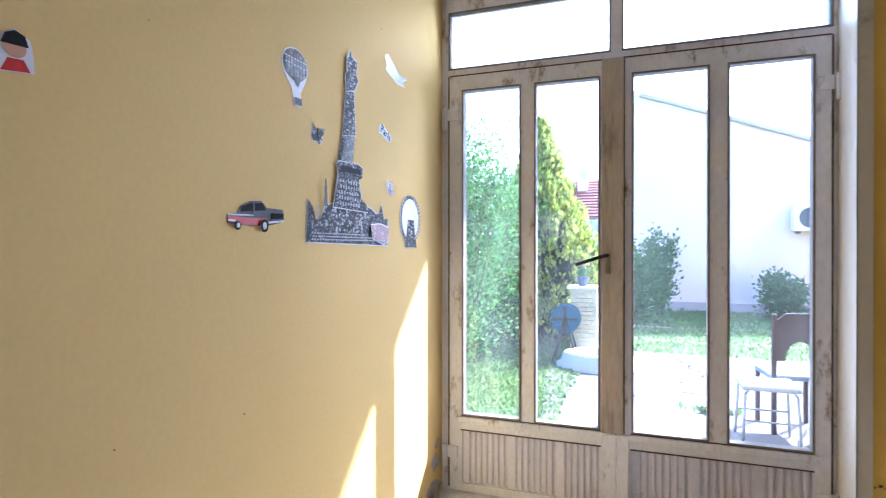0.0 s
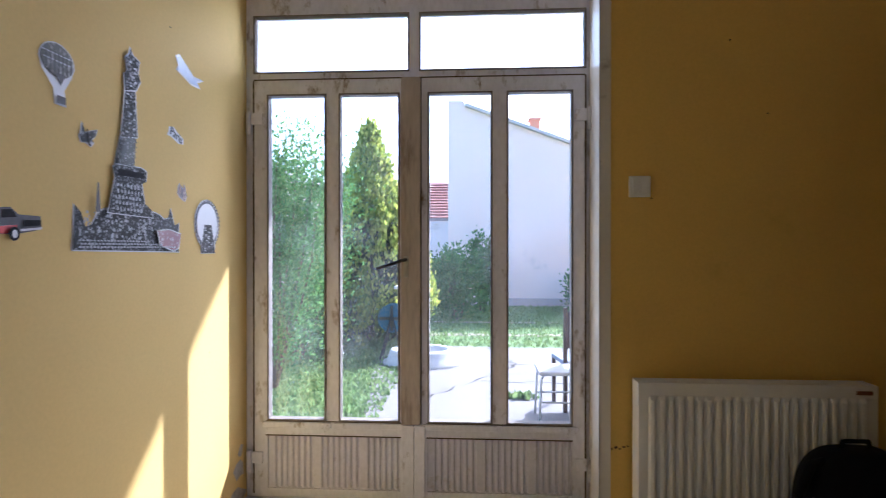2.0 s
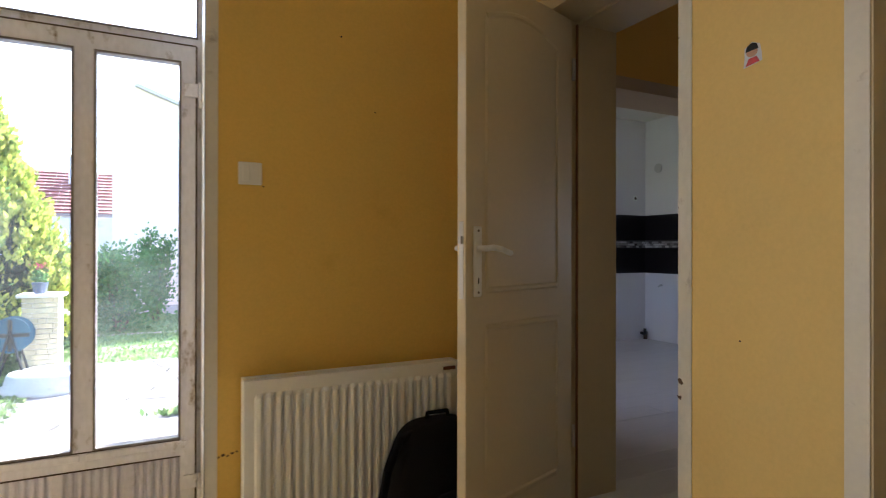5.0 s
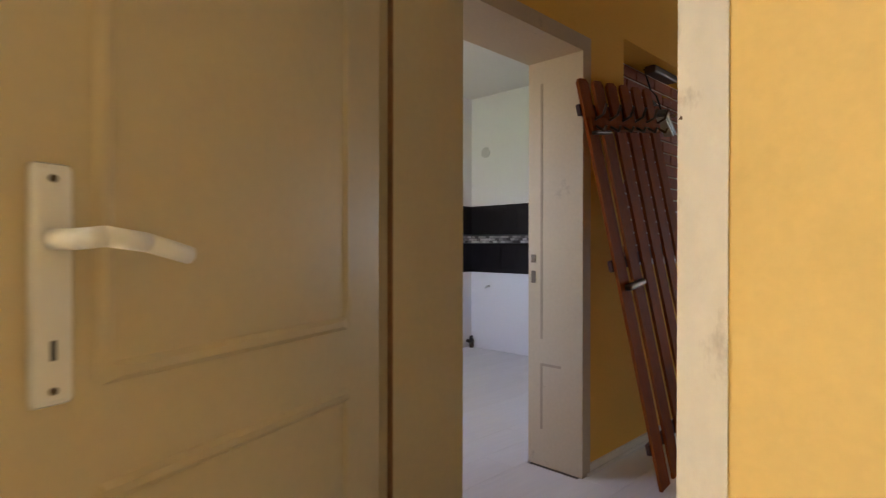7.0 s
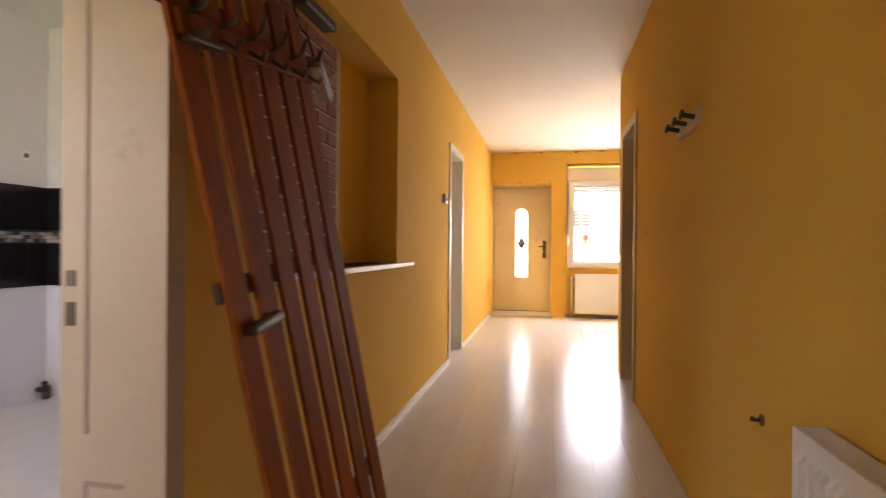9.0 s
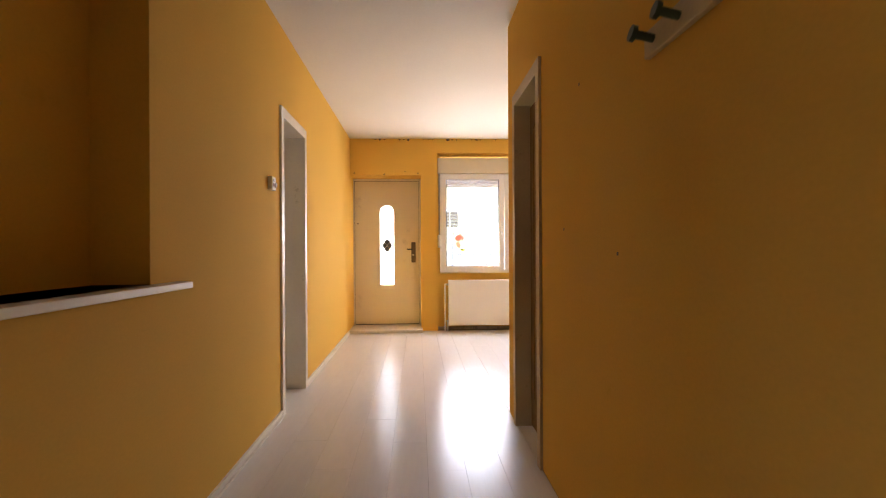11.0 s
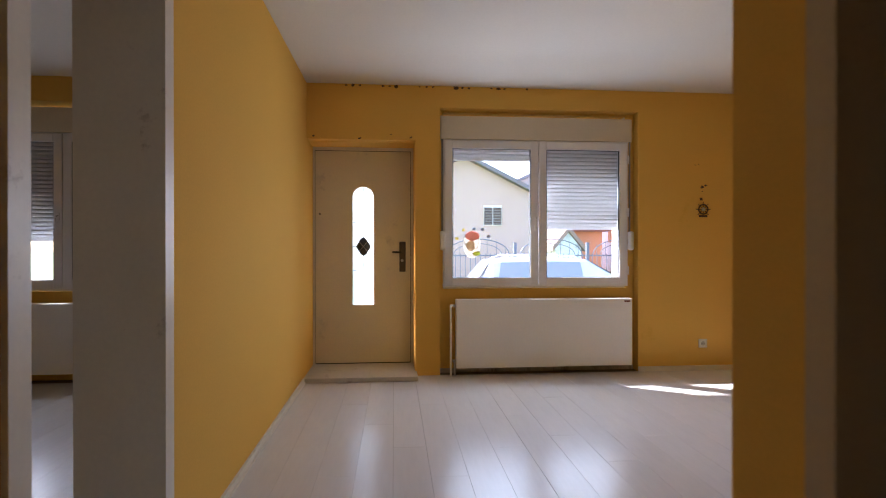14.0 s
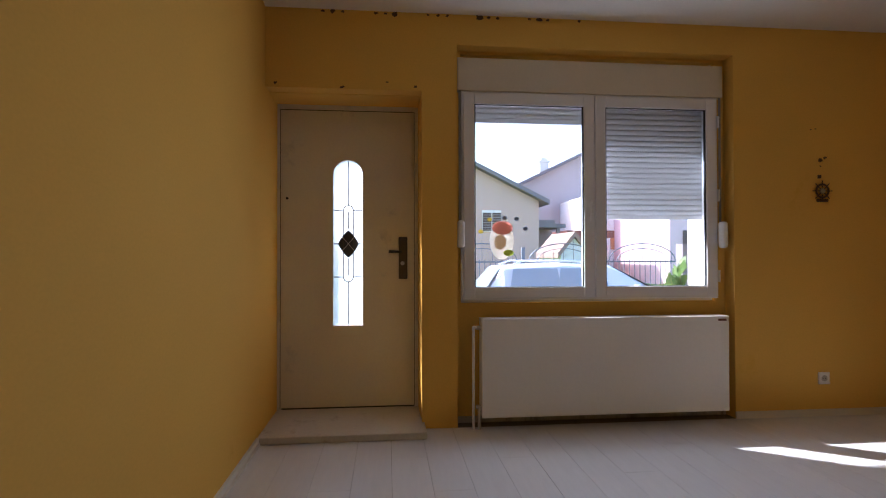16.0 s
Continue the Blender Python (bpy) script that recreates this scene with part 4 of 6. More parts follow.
print_marks("highlight_print", [(-0.838 + random.uniform(-0.02, 0.02), 1.44 + 0.0135 * r, 0.006, 0.003) for r in range(16)], TOWER_GREY, tower)
balloon = sticker("balloon_sticker", "grey patterned hot air balloon sticker", [
    ("border", oval(-1.107, 1.552, 0.057, 0.047)[0:13] + [(-1.155, 1.527), (-1.120, 1.490), (-1.116, 1.452), (-1.078, 1.452), (-1.084, 1.490), (-1.060, 1.527)], PAPER),
    ("envelope_print", oval(-1.107, 1.556, 0.052, 0.040), check_material("balloon_print", (0.16, 0.15, 0.14), (0.60, 0.57, 0.55), 60, 0.7)),
    ("band_print", rect(-1.150, -1.064, 1.553, 1.557), PAPER), ("band_print", rect(-1.155, -1.060, 1.569, 1.572), PAPER),
    ("net_print", [(-1.118, 1.527), (-1.084, 1.527), (-1.098, 1.500)], GREY_PRINT), ("basket_print", rect(-1.111, -1.083, 1.456, 1.474), GREY_PRINT)], ON_WALL)
print_marks("stripe_print", [(-1.107 + 0.013 * k, 1.555, 0.0022, 0.034 - 0.0035 * abs(k)) for k in (-3, -2, -1, 0, 1, 2, 3)], DARK_LINE, balloon, 0.0052)
sticker("car_sticker", "red and grey vintage car sticker", [
    ("body_print", [(-1.353, 1.162), (-1.323, 1.166), (-1.311, 1.183), (-1.281, 1.195), (-1.241, 1.199), (-1.220, 1.184), (-1.159, 1.183), (-1.155, 1.159), (-1.172, 1.150), (-1.216, 1.142), (-1.253, 1.140), (-1.335, 1.141), (-1.353, 1.144)], GREY_PRINT),
    ("lower_print", [(-1.351, 1.159), (-1.266, 1.157), (-1.223, 1.161), (-1.227, 1.149), (-1.253, 1.141), (-1.315, 1.142), (-1.351, 1.147)], RED_PRINT),
    ("window_print", [(-1.313, 1.170), (-1.305, 1.182), (-1.278, 1.191), (-1.238, 1.194), (-1.224, 1.178)], DARK_PRINT), ("pillar_print", rect(-1.272, -1.266, 1.17, 1.192), GREY_PRINT),
    ("trim_print", [(-1.352, 1.160), (-1.270, 1.162), (-1.270, 1.165), (-1.352, 1.164)], PAPER), ("grille_print", [(-1.208, 1.158), (-1.160, 1.162), (-1.160, 1.174), (-1.206, 1.172)], DARK_PRINT),
    ("bumper_print", [(-1.218, 1.147), (-1.160, 1.153), (-1.158, 1.158), (-1.218, 1.152)], PAPER), ("bumper_print", rect(-1.354, -1.332, 1.147, 1.151), PAPER),
    ("wheel_print", oval(-1.325, 1.139, 0.010, 0.010), DARK_PRINT), ("wheel_print", oval(-1.236, 1.141, 0.014, 0.015), DARK_PRINT),
    ("hubcap_print", oval(-1.325, 1.139, 0.005, 0.006), PAPER), ("hubcap_print", oval(-1.236, 1.141, 0.007, 0.009), PAPER)], ON_WALL)
plane_ = [(-0.589, 1.750), (-0.565, 1.762), (-0.521, 1.741), (-0.471, 1.714), (-0.399, 1.719), (-0.445, 1.699), (-0.422, 1.683), (-0.488, 1.679), (-0.546, 1.694), (-0.585, 1.704), (-0.574, 1.721)]
sticker("plane_sticker", "pale blue paper airplane sticker", [("border", plane_, PAPER), ("plane_print", [(y * 0.9 - 0.0515, z * 0.86 + 0.2408) for y, z in plane_], BLUE_PRINT)], ON_WALL)
script = sticker("word_sticker", "small white sticker with a handwritten place name", [
    ("border", [(-0.628, 1.505), (-0.602, 1.509), (-0.579, 1.496), (-0.540, 1.480), (-0.541, 1.462), (-0.572, 1.459), (-0.614, 1.474), (-0.639, 1.476), (-0.632, 1.489)], PAPER)], ON_WALL)
txt = bpy.data.curves.new("word", "FONT")
txt.body, txt.size, txt.extrude = "Paris", 0.040, 0.0003
word = new("word", txt)
txt.materials.append(DARK_PRINT)
word.parent = script
word.matrix_basis = Matrix.Translation((0.0022, -0.627, 1.483)) @ Matrix(((0, 0, 1, 0), (1, 0, 0, 0), (0, 1, 0, 0), (0, 0, 0, 1))) @ pose(0, 0, 0, 0, 0, -17)
BUTTERFLY = [(-1.025, 1.430), (-1.014, 1.404), (-0.988, 1.415), (-0.971, 1.420), (-0.976, 1.402), (-0.990, 1.393), (-0.983, 1.386), (-0.995, 1.373), (-1.009, 1.381), (-1.028, 1.379), (-1.034, 1.394), (-1.027, 1.410)]
SMALL_BUTTERFLY = [(-0.565, 1.326), (-0.545, 1.310), (-0.537, 1.327), (-0.520, 1.288), (-0.533, 1.270), (-0.561, 1.281), (-0.577, 1.295), (-0.573, 1.311)]
RUST_PRINT = check_material("rust_patterned_print", (0.10, 0.03, 0.02), (0.55, 0.30, 0.22), 90)
for nm, wings, mat, words in (("butterfly_sticker", BUTTERFLY, ENGRAVED_LIGHT, "small grey patterned butterfly sticker on the wall"), ("small_butterfly_sticker", SMALL_BUTTERFLY, RUST_PRINT, "small rust-red butterfly sticker on the wall")):
    cy, cz = sum(p[0] for p in wings) / len(wings), sum(p[1] for p in wings) / len(wings)
    sticker(nm, words, [("border", grown(wings, 0.003), PAPER), ("wings", wings, mat), ("body", [(cy - 0.003, cz - 0.018), (cy + 0.003, cz - 0.018), (cy - 0.002, cz + 0.016), (cy - 0.006, cz + 0.016)], DARK_PRINT)], ON_WALL)
ferris = sticker("ferris_wheel_sticker", "grey engraved ferris wheel sticker", [
    ("border", oval(-0.376, 1.197, 0.093, 0.092), PAPER), ("border", rect(-0.425, -0.315, 1.089, 1.13), PAPER), ("rim_print", oval(-0.376, 1.197, 0.086, 0.085), GREY_PRINT), ("inner_print", oval(-0.376, 1.197, 0.078, 0.077), PAPER),
    ("tower_print", [(-0.424, 1.091), (-0.317, 1.090), (-0.345, 1.195), (-0.400, 1.195)], ENGRAVED)], ON_WALL)
print_marks("gondola_print", [(-0.376 + 0.089 * math.cos(math.pi * i / 18), 1.197 + 0.088 * math.sin(math.pi * i / 18), 0.005, 0.005) for i in range(36)], GREY_PRINT, ferris, 0.0048)
print_marks("highlight_print", [(-0.376 + random.uniform(-0.03, 0.03), 1.10 + 0.0075 * i, 0.006, 0.0025) for i in range(12)], TOWER_GREY, ferris, 0.0048)


def figure_sticker(place):
    """A little cut-out figure, kept as plain colour shapes."""
    return sticker("figure_sticker", "small cut-out sticker of a red and brown shape", [
        ("border", [(-0.04, -0.045), (0.045, -0.03), (0.042, 0.01), (0.035, 0.045), (0.0, 0.062), (-0.035, 0.04), (-0.035, -0.005)], PAPER),
        ("body_print", [(-0.03, -0.04), (0.035, -0.03), (0.02, -0.005), (-0.015, -0.008)], RED_PRINT), ("head_print", oval(0.0, 0.018, 0.026, 0.022), SKIN_PRINT),
        ("cap_print", [(-0.03, 0.022), (0.03, 0.026), (0.022, 0.05), (0.0, 0.058), (-0.022, 0.046)], DARK_PRINT)], place)


figure_sticker(pose(XS, -1.775, 1.362) @ Matrix.Diagonal((1, 0.62, 0.62, 1)))
figure_sticker(pose(XW, -1.352, 1.592, 0, 0, 180) @ Matrix.Diagonal((1, 0.62, 0.62, 1)))


def light_switch(name, label, place, rockers=2):
    s = empty(name, label, "switch")
    part("plate", soft_box(-0.041, 0.041, -0.010, 0.0, -0.041, 0.041, 0.004), WHITE_PLASTIC, s)
    for i in range(rockers):
        w_ = 0.056 / rockers
        part("rocker", soft_box(-0.028 + i * w_ + 0.0008, -0.028 + (i + 1) * w_ - 0.0008, -0.0145, -0.010, -0.028, 0.028, 0.0015), WHITE_PLASTIC, s)
    s.matrix_basis = place
    return s


light_switch("light_switch", "white double light switch beside the garden door", pose(-1.087, YG, 1.345))


def lump(name, bm, mat, parent, label="", levels=2):
    ob = part(name, bm, mat, parent, label, smooth=True)
    md = ob.modifiers.new("round", "SUBSURF")
    md.levels = md.render_levels = levels
    return ob


FABRIC = material("black_nylon", (0.006, 0.006, 0.007), 0.85, spec=0.12, vary=0.3, scale=12, fine=250, bump=0.004)
bag = empty("backpack", "black nylon backpack on the floor against the radiator", "backpack")
bm = bmesh.new()
secs = [(0.0, 0.16, 0.11), (0.10, 0.19, 0.14), (0.30, 0.19, 0.13), (0.40, 0.165, 0.11), (0.455, 0.12, 0.075), (0.47, 0.06, 0.04)]
rings = []
for z, rx, ry in secs:
    rings.append([bm.verts.new((rx * math.copysign(abs(math.cos(a)) ** 0.6, math.cos(a)), ry * math.copysign(abs(math.sin(a)) ** 0.6, math.sin(a)), z)) for a in (2 * math.pi * i / 16 for i in range(16))])
for p, q in zip(rings, rings[1:]):
    for i in range(16):
        bm.faces.new([p[i], p[(i + 1) % 16], q[(i + 1) % 16], q[i]])
bm.faces.new(rings[0])
bm.faces.new(rings[-1])
lump("body", bm, FABRIC, bag)
lump("front_pocket", boxes((-0.13, 0.13, -0.19, -0.11, 0.03, 0.25)), FABRIC, bag)
part("strap", tube([(-0.10, -0.03, 0.43), (-0.17, -0.05, 0.42), (-0.22, -0.07, 0.32), (-0.25, -0.07, 0.16), (-0.31, -0.06, 0.012)], 0.017, 8), FABRIC, bag, "padded black shoulder strap", smooth=True)
part("carry_handle", tube([(-0.05, 0.0, 0.455), (-0.04, 0.0, 0.49), (0.04, 0.0, 0.49), (0.05, 0.0, 0.455)], 0.008, 8), FABRIC, bag, smooth=True)
part("zip_pull", cyl(bmesh.new(), (0.06, -0.135, 0.335), (0.06, -0.145, 0.335), 0.008), material("orange_tag", (0.55, 0.16, 0.05), 0.5, bump=0), bag, "small orange zip tag")
bag.matrix_basis = pose(-0.45, -0.45, 0.0) @ Matrix.Diagonal((1.0, 0.85, 0.95, 1))

# ---- hall ----
BASE = trim("baseboard_left", boxes(*[(a, b, -0.013, 0.0, 0.0, 0.045) for a, b in ((XH, 0.72), (1.758, 5.632), (6.458, 9.27))], *[(a, b, -0.02, -0.013, 0.0, 0.014) for a, b in ((XH, 0.72), (1.758, 5.632), (6.458, 9.27))]), label="white skirting strip along the hall wall", category="baseboard")
BASE2 = trim("baseboard_front", boxes((XF - 0.013, XF, YS + 0.013, -3.07, 0.0, 0.045), (5.66, XF, YS, YS + 0.013, 0.0, 0.045)), label="white skirting strip in the living room", category="baseboard")
trim("baseboard_niche", boxes((XF + 0.095, XF + 0.11, -3.06, -1.2, 0.0, 0.04)), BARE_WOOD, "brown strip along the niche floor", "baseboard")
sill = structure("niche_sill", soft_box(2.10, 4.04, -0.065, 0.199, 0.975, 1.0, 0.003), WHITE_TRIM, "white painted shelf board along the niche", "sill")
# sill past the niche lies on the wall face
BRICK = material("red_brown_brick", (0.25, 0.075, 0.028), 0.8, vary=0.25, scale=8, fine=120, bump=0.004, random_tint=0.5)
MORTAR = material("pale_mortar", (0.60, 0.50, 0.42), 0.9, vary=0.2, scale=20, bump=0.003)
mortar = structure("niche_mortar", boxes((2.14, 3.33, 0.182, 0.2, 1.0, 2.14)), MORTAR, "pale mortar bed of the exposed brickwork", "mortar")

WOODRED = material("red_stained_wood", (0.22, 0.053, 0.005), 0.7, vary=0.4, scale=4, fine=40, bump=0.001, stretch=(6, 6, 0.7), random_tint=0.3, dirt=(0.12, 0.022, 0.004), dirt_amount=0.3, dirt_scale=2, spec=0.1)
rack = empty("coat_rack", "red-stained slatted wooden coat rack leaning against the hall wall", "coat rack")
SL, SWD, SP = 1.84, 0.089, 0.1345
for i in range(6):
    bm = bmesh.new()
    x = i * SP
    prof = [(x, 0.0), (x + SWD, 0.0), (x + SWD, SL - 0.018), (x + SWD - 0.018, SL), (x + 0.018, SL), (x, SL - 0.018)]
    a = [bm.verts.new((px, 0.0, pz)) for px, pz in prof]
    b = [bm.verts.new((px, 0.014, pz)) for px, pz in prof]
    bm.faces.new(a)
    bm.faces.new(b)
    for k in range(6):
        bm.faces.new([a[k], a[(k + 1) % 6], b[(k + 1) % 6], b[k]])
    part("slat", bm, WOODRED, rack)
for z in (0.16, 0.98, 1.68):
    part("cross_batten", soft_box(-0.005, 5 * SP + SWD + 0.005, 0.014, 0.036, z, z + 0.05, 0.003, 1), material("dark_batten_wood", (0.05, 0.012, 0.006), 0.6, bump=0.001), rack, "dark cross batten")
rail = part("hook_rail", soft_box(0.01, 5 * SP + SWD - 0.01, -0.018, 0.0, 1.60, 1.66, 0.004), WOODRED, rack)
for i in range(6):
    x = i * SP + SWD / 2
    part("coat_hook", tube([(x, -0.018, 1.65), (x, -0.06, 1.66), (x, -0.085, 1.70)], 0.006), DARK_METAL, rail, "dark metal coat hook", smooth=True)
    part("coat_hook", tube([(x, -0.018, 1.62), (x, -0.05, 1.59), (x, -0.065, 1.61)], 0.006), DARK_METAL, rail, smooth=True)
part("side_hook", soft_box(0.03, 0.19, -0.035, 0.0, 0.885, 0.915, 0.01, 2), DARK_METAL, rack, "dark metal latch bar")
part("side_hook", soft_box(0.02, 0.16, -0.03, 0.0, 1.585, 1.60, 0.006, 2), DARK_METAL, rack)
lean = math.degrees(math.asin(0.27 / SL))
rack.matrix_basis = pose(1.84, -0.335, 0.0) @ pose(0, 0, 0, -lean, 0, 0) @ pose(0, 0, 0, 0, -8.0, 0)

WRAP = glass_material("clear_plastic_wrap", 0.25, (0.9, 0.85, 0.8))
fix = empty("lamp_holder", "grey unmounted lamp fitting hanging from wires in the niche", "lamp fitting")
part("body", soft_box(-0.15, 0.15, -0.035, 0.035, -0.02, 0.02, 0.012, 3), material("grey_fitting_plastic", (0.10, 0.095, 0.09), 0.45, bump=0), fix)
part("lens", soft_box(-0.13, 0.13, -0.028, 0.028, -0.03, -0.019, 0.006, 2), material("pale_diffuser", (0.55, 0.52, 0.48), 0.4, bump=0), fix, "pale plastic diffuser")
part("cable", tube([(-0.10, 0.0, 0.02), (-0.13, 0.03, 0.12), (-0.06, 0.08, 0.2), (-0.09, 0.12, 0.33)], 0.005), BLACK, fix, "black cable")
random.seed(4)
bm = bmesh.new()
for k in range(26):
    c = Vector((random.uniform(-0.13, 0.12), random.uniform(-0.05, 0.05), random.uniform(0.02, 0.10)))
    q = [c + Vector((random.uniform(-0.05, 0.05), random.uniform(-0.04, 0.04), random.uniform(-0.04, 0.04))) for _ in range(3)]
    bm.faces.new([bm.verts.new(v) for v in q])
part("plastic_wrap", bm, WRAP, fix, "crumpled clear plastic wrap")
fix.matrix_basis = pose(2.72, 0.03, 1.80, 0, 14, 12)
fix2 = empty("ceiling_lamp_fitting", "grey lamp fitting fixed under the niche top", "lamp fitting")
part("body", soft_box(-0.16, 0.16, -0.035, 0.035, -0.045, 0.0, 0.01, 2), material("dark_fitting", (0.09, 0.08, 0.07), 0.5, bump=0), fix2)
part("end_cap", soft_box(0.16, 0.175, -0.03, 0.03, -0.04, -0.004, 0.004, 1), BLACK, fix2)
fix2.matrix_basis = pose(2.80, 0.09, 2.14)

hooks = empty("hook_board", "small cream board with three green coat knobs on the hall wall", "coat hooks")
part("board", soft_box(-0.20, 0.20, 0.0, 0.018, -0.035, 0.035, 0.004), material("cream_board", (0.62, 0.50, 0.30), 0.5, bump=0.0005), hooks)
GREEN = material("dark_green_knob", (0.035, 0.06, 0.035), 0.4, bump=0)
for x in (-0.14, 0.0, 0.14):
    bm = cyl(bmesh.new(), (x, 0.018, 0), (x, 0.07, 0.012), 0.011)
    cyl(bm, (x, 0.066, 0.011), (x, 0.078, 0.014), 0.021)
    part("knob", bm, GREEN, hooks, "dark green turned knob", smooth=False)
hooks.matrix_basis = pose(3.15, YR, 1.655)

stub = empty("wall_hook", "small worn metal wall fastener", "hook")
part("base", cyl(bmesh.new(), (0, 0, 0), (0, 0.008, 0), 0.022), material("rusty_metal", (0.22, 0.10, 0.05), 0.7, bump=0.001), stub)
part("pin", tube([(0, 0.006, 0), (0, 0.04, 0.0), (-0.02, 0.045, 0.012)], 0.007), DARK_METAL, stub, smooth=True)
stub.matrix_basis = pose(2.28, YR, 0.60) @ Matrix.Scale(0.75, 4)
for x, z in ((2.2, 0.2), (4.23, 1.20), (4.0, 1.75), (3.6, 1.1)):
    solid("nail_hole", cyl(bmesh.new(), (x, YR - 0.002, z), (x, YR + 0.0015, z), 0.006, n=10), DARK_METAL, "small dark nail hole in the yellow wall", "nail hole", "nail holes")

therm = empty("thermostat", "white room thermostat with a dial beside the doorway", "thermostat")
part("case", soft_box(-0.042, 0.042, -0.03, 0.0, -0.042, 0.042, 0.005), WHITE_PLASTIC, therm)
part("dial", cyl(bmesh.new(), (0.018, -0.03, -0.008), (0.018, -0.04, -0.008), 0.017, 0.015), WHITE_PLASTIC, therm)
part("dial_mark", boxes((0.0165, 0.0195, -0.0415, -0.0402, -0.006, 0.009)), BLACK, therm)
part("display", boxes((-0.032, -0.006, -0.0312, -0.03, -0.02, 0.0)), material("dark_red_print", (0.25, 0.05, 0.04), 0.5, bump=0), therm)
part("text_bar", boxes((-0.03, 0.0, -0.0312, -0.03, 0.012, 0.016), (-0.03, -0.005, -0.0312, -0.03, 0.021, 0.025)), BLACK, therm)
therm.matrix_basis = pose(5.375, 0.0, 1.532)

sensor = empty("door_sensor", "small white plastic box on the hall door lining", "sensor")
part("case", soft_box(4.722, 4.775, YR - 0.075, YR - 0.03, 1.83, 1.95, 0.006), WHITE_PLASTIC, sensor)
part("cover_line", boxes((4.775, 4.7765, YR - 0.07, YR - 0.035, 1.885, 1.889)), BLACK, sensor)

# ---- kitchen: black tile band, mosaic border, stubs ----
TILE_BLACK = material("black_glazed_tile", (0.012, 0.010, 0.011), 0.22, vary=0.3, scale=6, fine=80, bump=0.0006)
MOSAIC = material("mosaic_glass", (0.30, 0.27, 0.25), 0.3, vary=0.2, random_tint=2.2, bump=0)
bed = structure("tile_bed", boxes((0.9, 3.866, 2.593, 2.6, 0.80, 1.494), (3.863, 3.87, 0.5, 2.593, 0.80, 1.494)), BLACK, "black tile band around the kitchen wall", "tiles")


def tile_mesh(name, w_, h_, mat):
    return mesh_of(name, soft_box(0.0015, w_ - 0.0015, -0.006, 0.0, 0.0015, h_ - 0.0015, 0.0012, 1), mat)


big = tile_mesh("tile", 0.20, 0.3, TILE_BLACK)
small = tile_mesh("mosaic_tile", 0.05, 0.0245, MOSAIC)


def tile_run(start, yaw, length):
    n = 0
    while n * 0.2 < length - 0.02:
        for z in (0.80, 1.194):
            t_ = new("tile", big)
            t_.parent = bed
            t_.matrix_basis = pose(*start, z, 0, 0, yaw) @ pose(n * 0.2, 0, 0)
        n += 1
    bm = bmesh.new()
    k = 0
    for row, z in enumerate((1.105, 1.1295, 1.154)):
        x = -0.025 * (row % 2)
        while x < length:
            a, b = max(x, 0) + 0.001, min(x + 0.05, length) - 0.001
            if b > a + 0.005:
                box(bm, a, b, -0.006, 0.0, z + 0.001, z + 0.0235)
            x += 0.05
    m = part("mosaic_strip", bm, MOSAIC_ISLAND, bed, "mosaic border strip")
    tagged(m, kind="stuff")
    m.matrix_basis = pose(*start, 0, 0, 0, yaw)


MOSAIC_ISLAND = bpy.data.materials.new("mosaic_glass_mix")
MOSAIC_ISLAND.use_nodes = True
mi = MOSAIC_ISLAND.node_tree
geo, rmp = mi.nodes.new("ShaderNodeNewGeometry"), mi.nodes.new("ShaderNodeValToRGB")
rmp.color_ramp.elements[0].color, rmp.color_ramp.elements[1].color = (0.03, 0.025, 0.025, 1), (0.5, 0.46, 0.44, 1)
mi.links.new(geo.outputs["Random Per Island"], rmp.inputs[0])
mi.links.new(rmp.outputs[0], mi.nodes["Principled BSDF"].inputs["Base Color"])
mi.nodes["Principled BSDF"].inputs["Roughness"].default_value = 0.25
tile_run((0.9, 2.593), 0, 2.96)
tile_run((3.863, 2.59), -90, 2.08)
for nm, at, yaw in (("socket_box", (3.70, 2.6, 1.70), 0), ("socket_box", (3.30, 2.6, 0.72), 0), ("socket_box", (2.9, 2.6, 0.5), 0)):
    s_ = empty(nm, "open round wall socket box in the white kitchen wall", "socket", "wall boxes")
    part("rim", soft_box(-0.03, 0.03, -0.006, 0.0, -0.03, 0.03, 0.004), WHITE_PLASTIC, s_)
    part("hole", cyl(bmesh.new(), (0, -0.0075, 0), (0, -0.006, 0), 0.018), DARK_METAL, s_)
    s_.matrix_basis = pose(*at, 0, 0, yaw)
part_ = empty("vent_cover", "round plaster patch of a closed flue", "vent cover")
part("disc", cyl(bmesh.new(), (3.862, 2.40, 2.05), (3.87, 2.40, 2.05), 0.055, n=24), material("grey_plaster_patch", (0.55, 0.52, 0.52), 0.8, bump=0.001), part_)
stubp = empty("pipe_stub", "dark capped water pipe stub at the kitchen corner", "pipe stub")
part("elbow", tube([(3.80, 2.60, 0.07), (3.80, 2.54, 0.07), (3.80, 2.54, 0.13)], 0.018), BLACK, stubp, smooth=True)
part("pipe", tube([(3.83, 2.56, 0.0), (3.83, 2.56, 0.09)], 0.024), DARK_METAL, stubp)
valve = empty("valve_stub", "small water valve stub on the kitchen wall", "valve")
part("spindle", cyl(bmesh.new(), (3.87, 2.35, 0.66), (3.84, 2.35, 0.66), 0.012), STEEL, valve)
part("spout", tube([(3.84, 2.35, 0.66), (3.83, 2.37, 0.64)], 0.009), STEEL, valve)

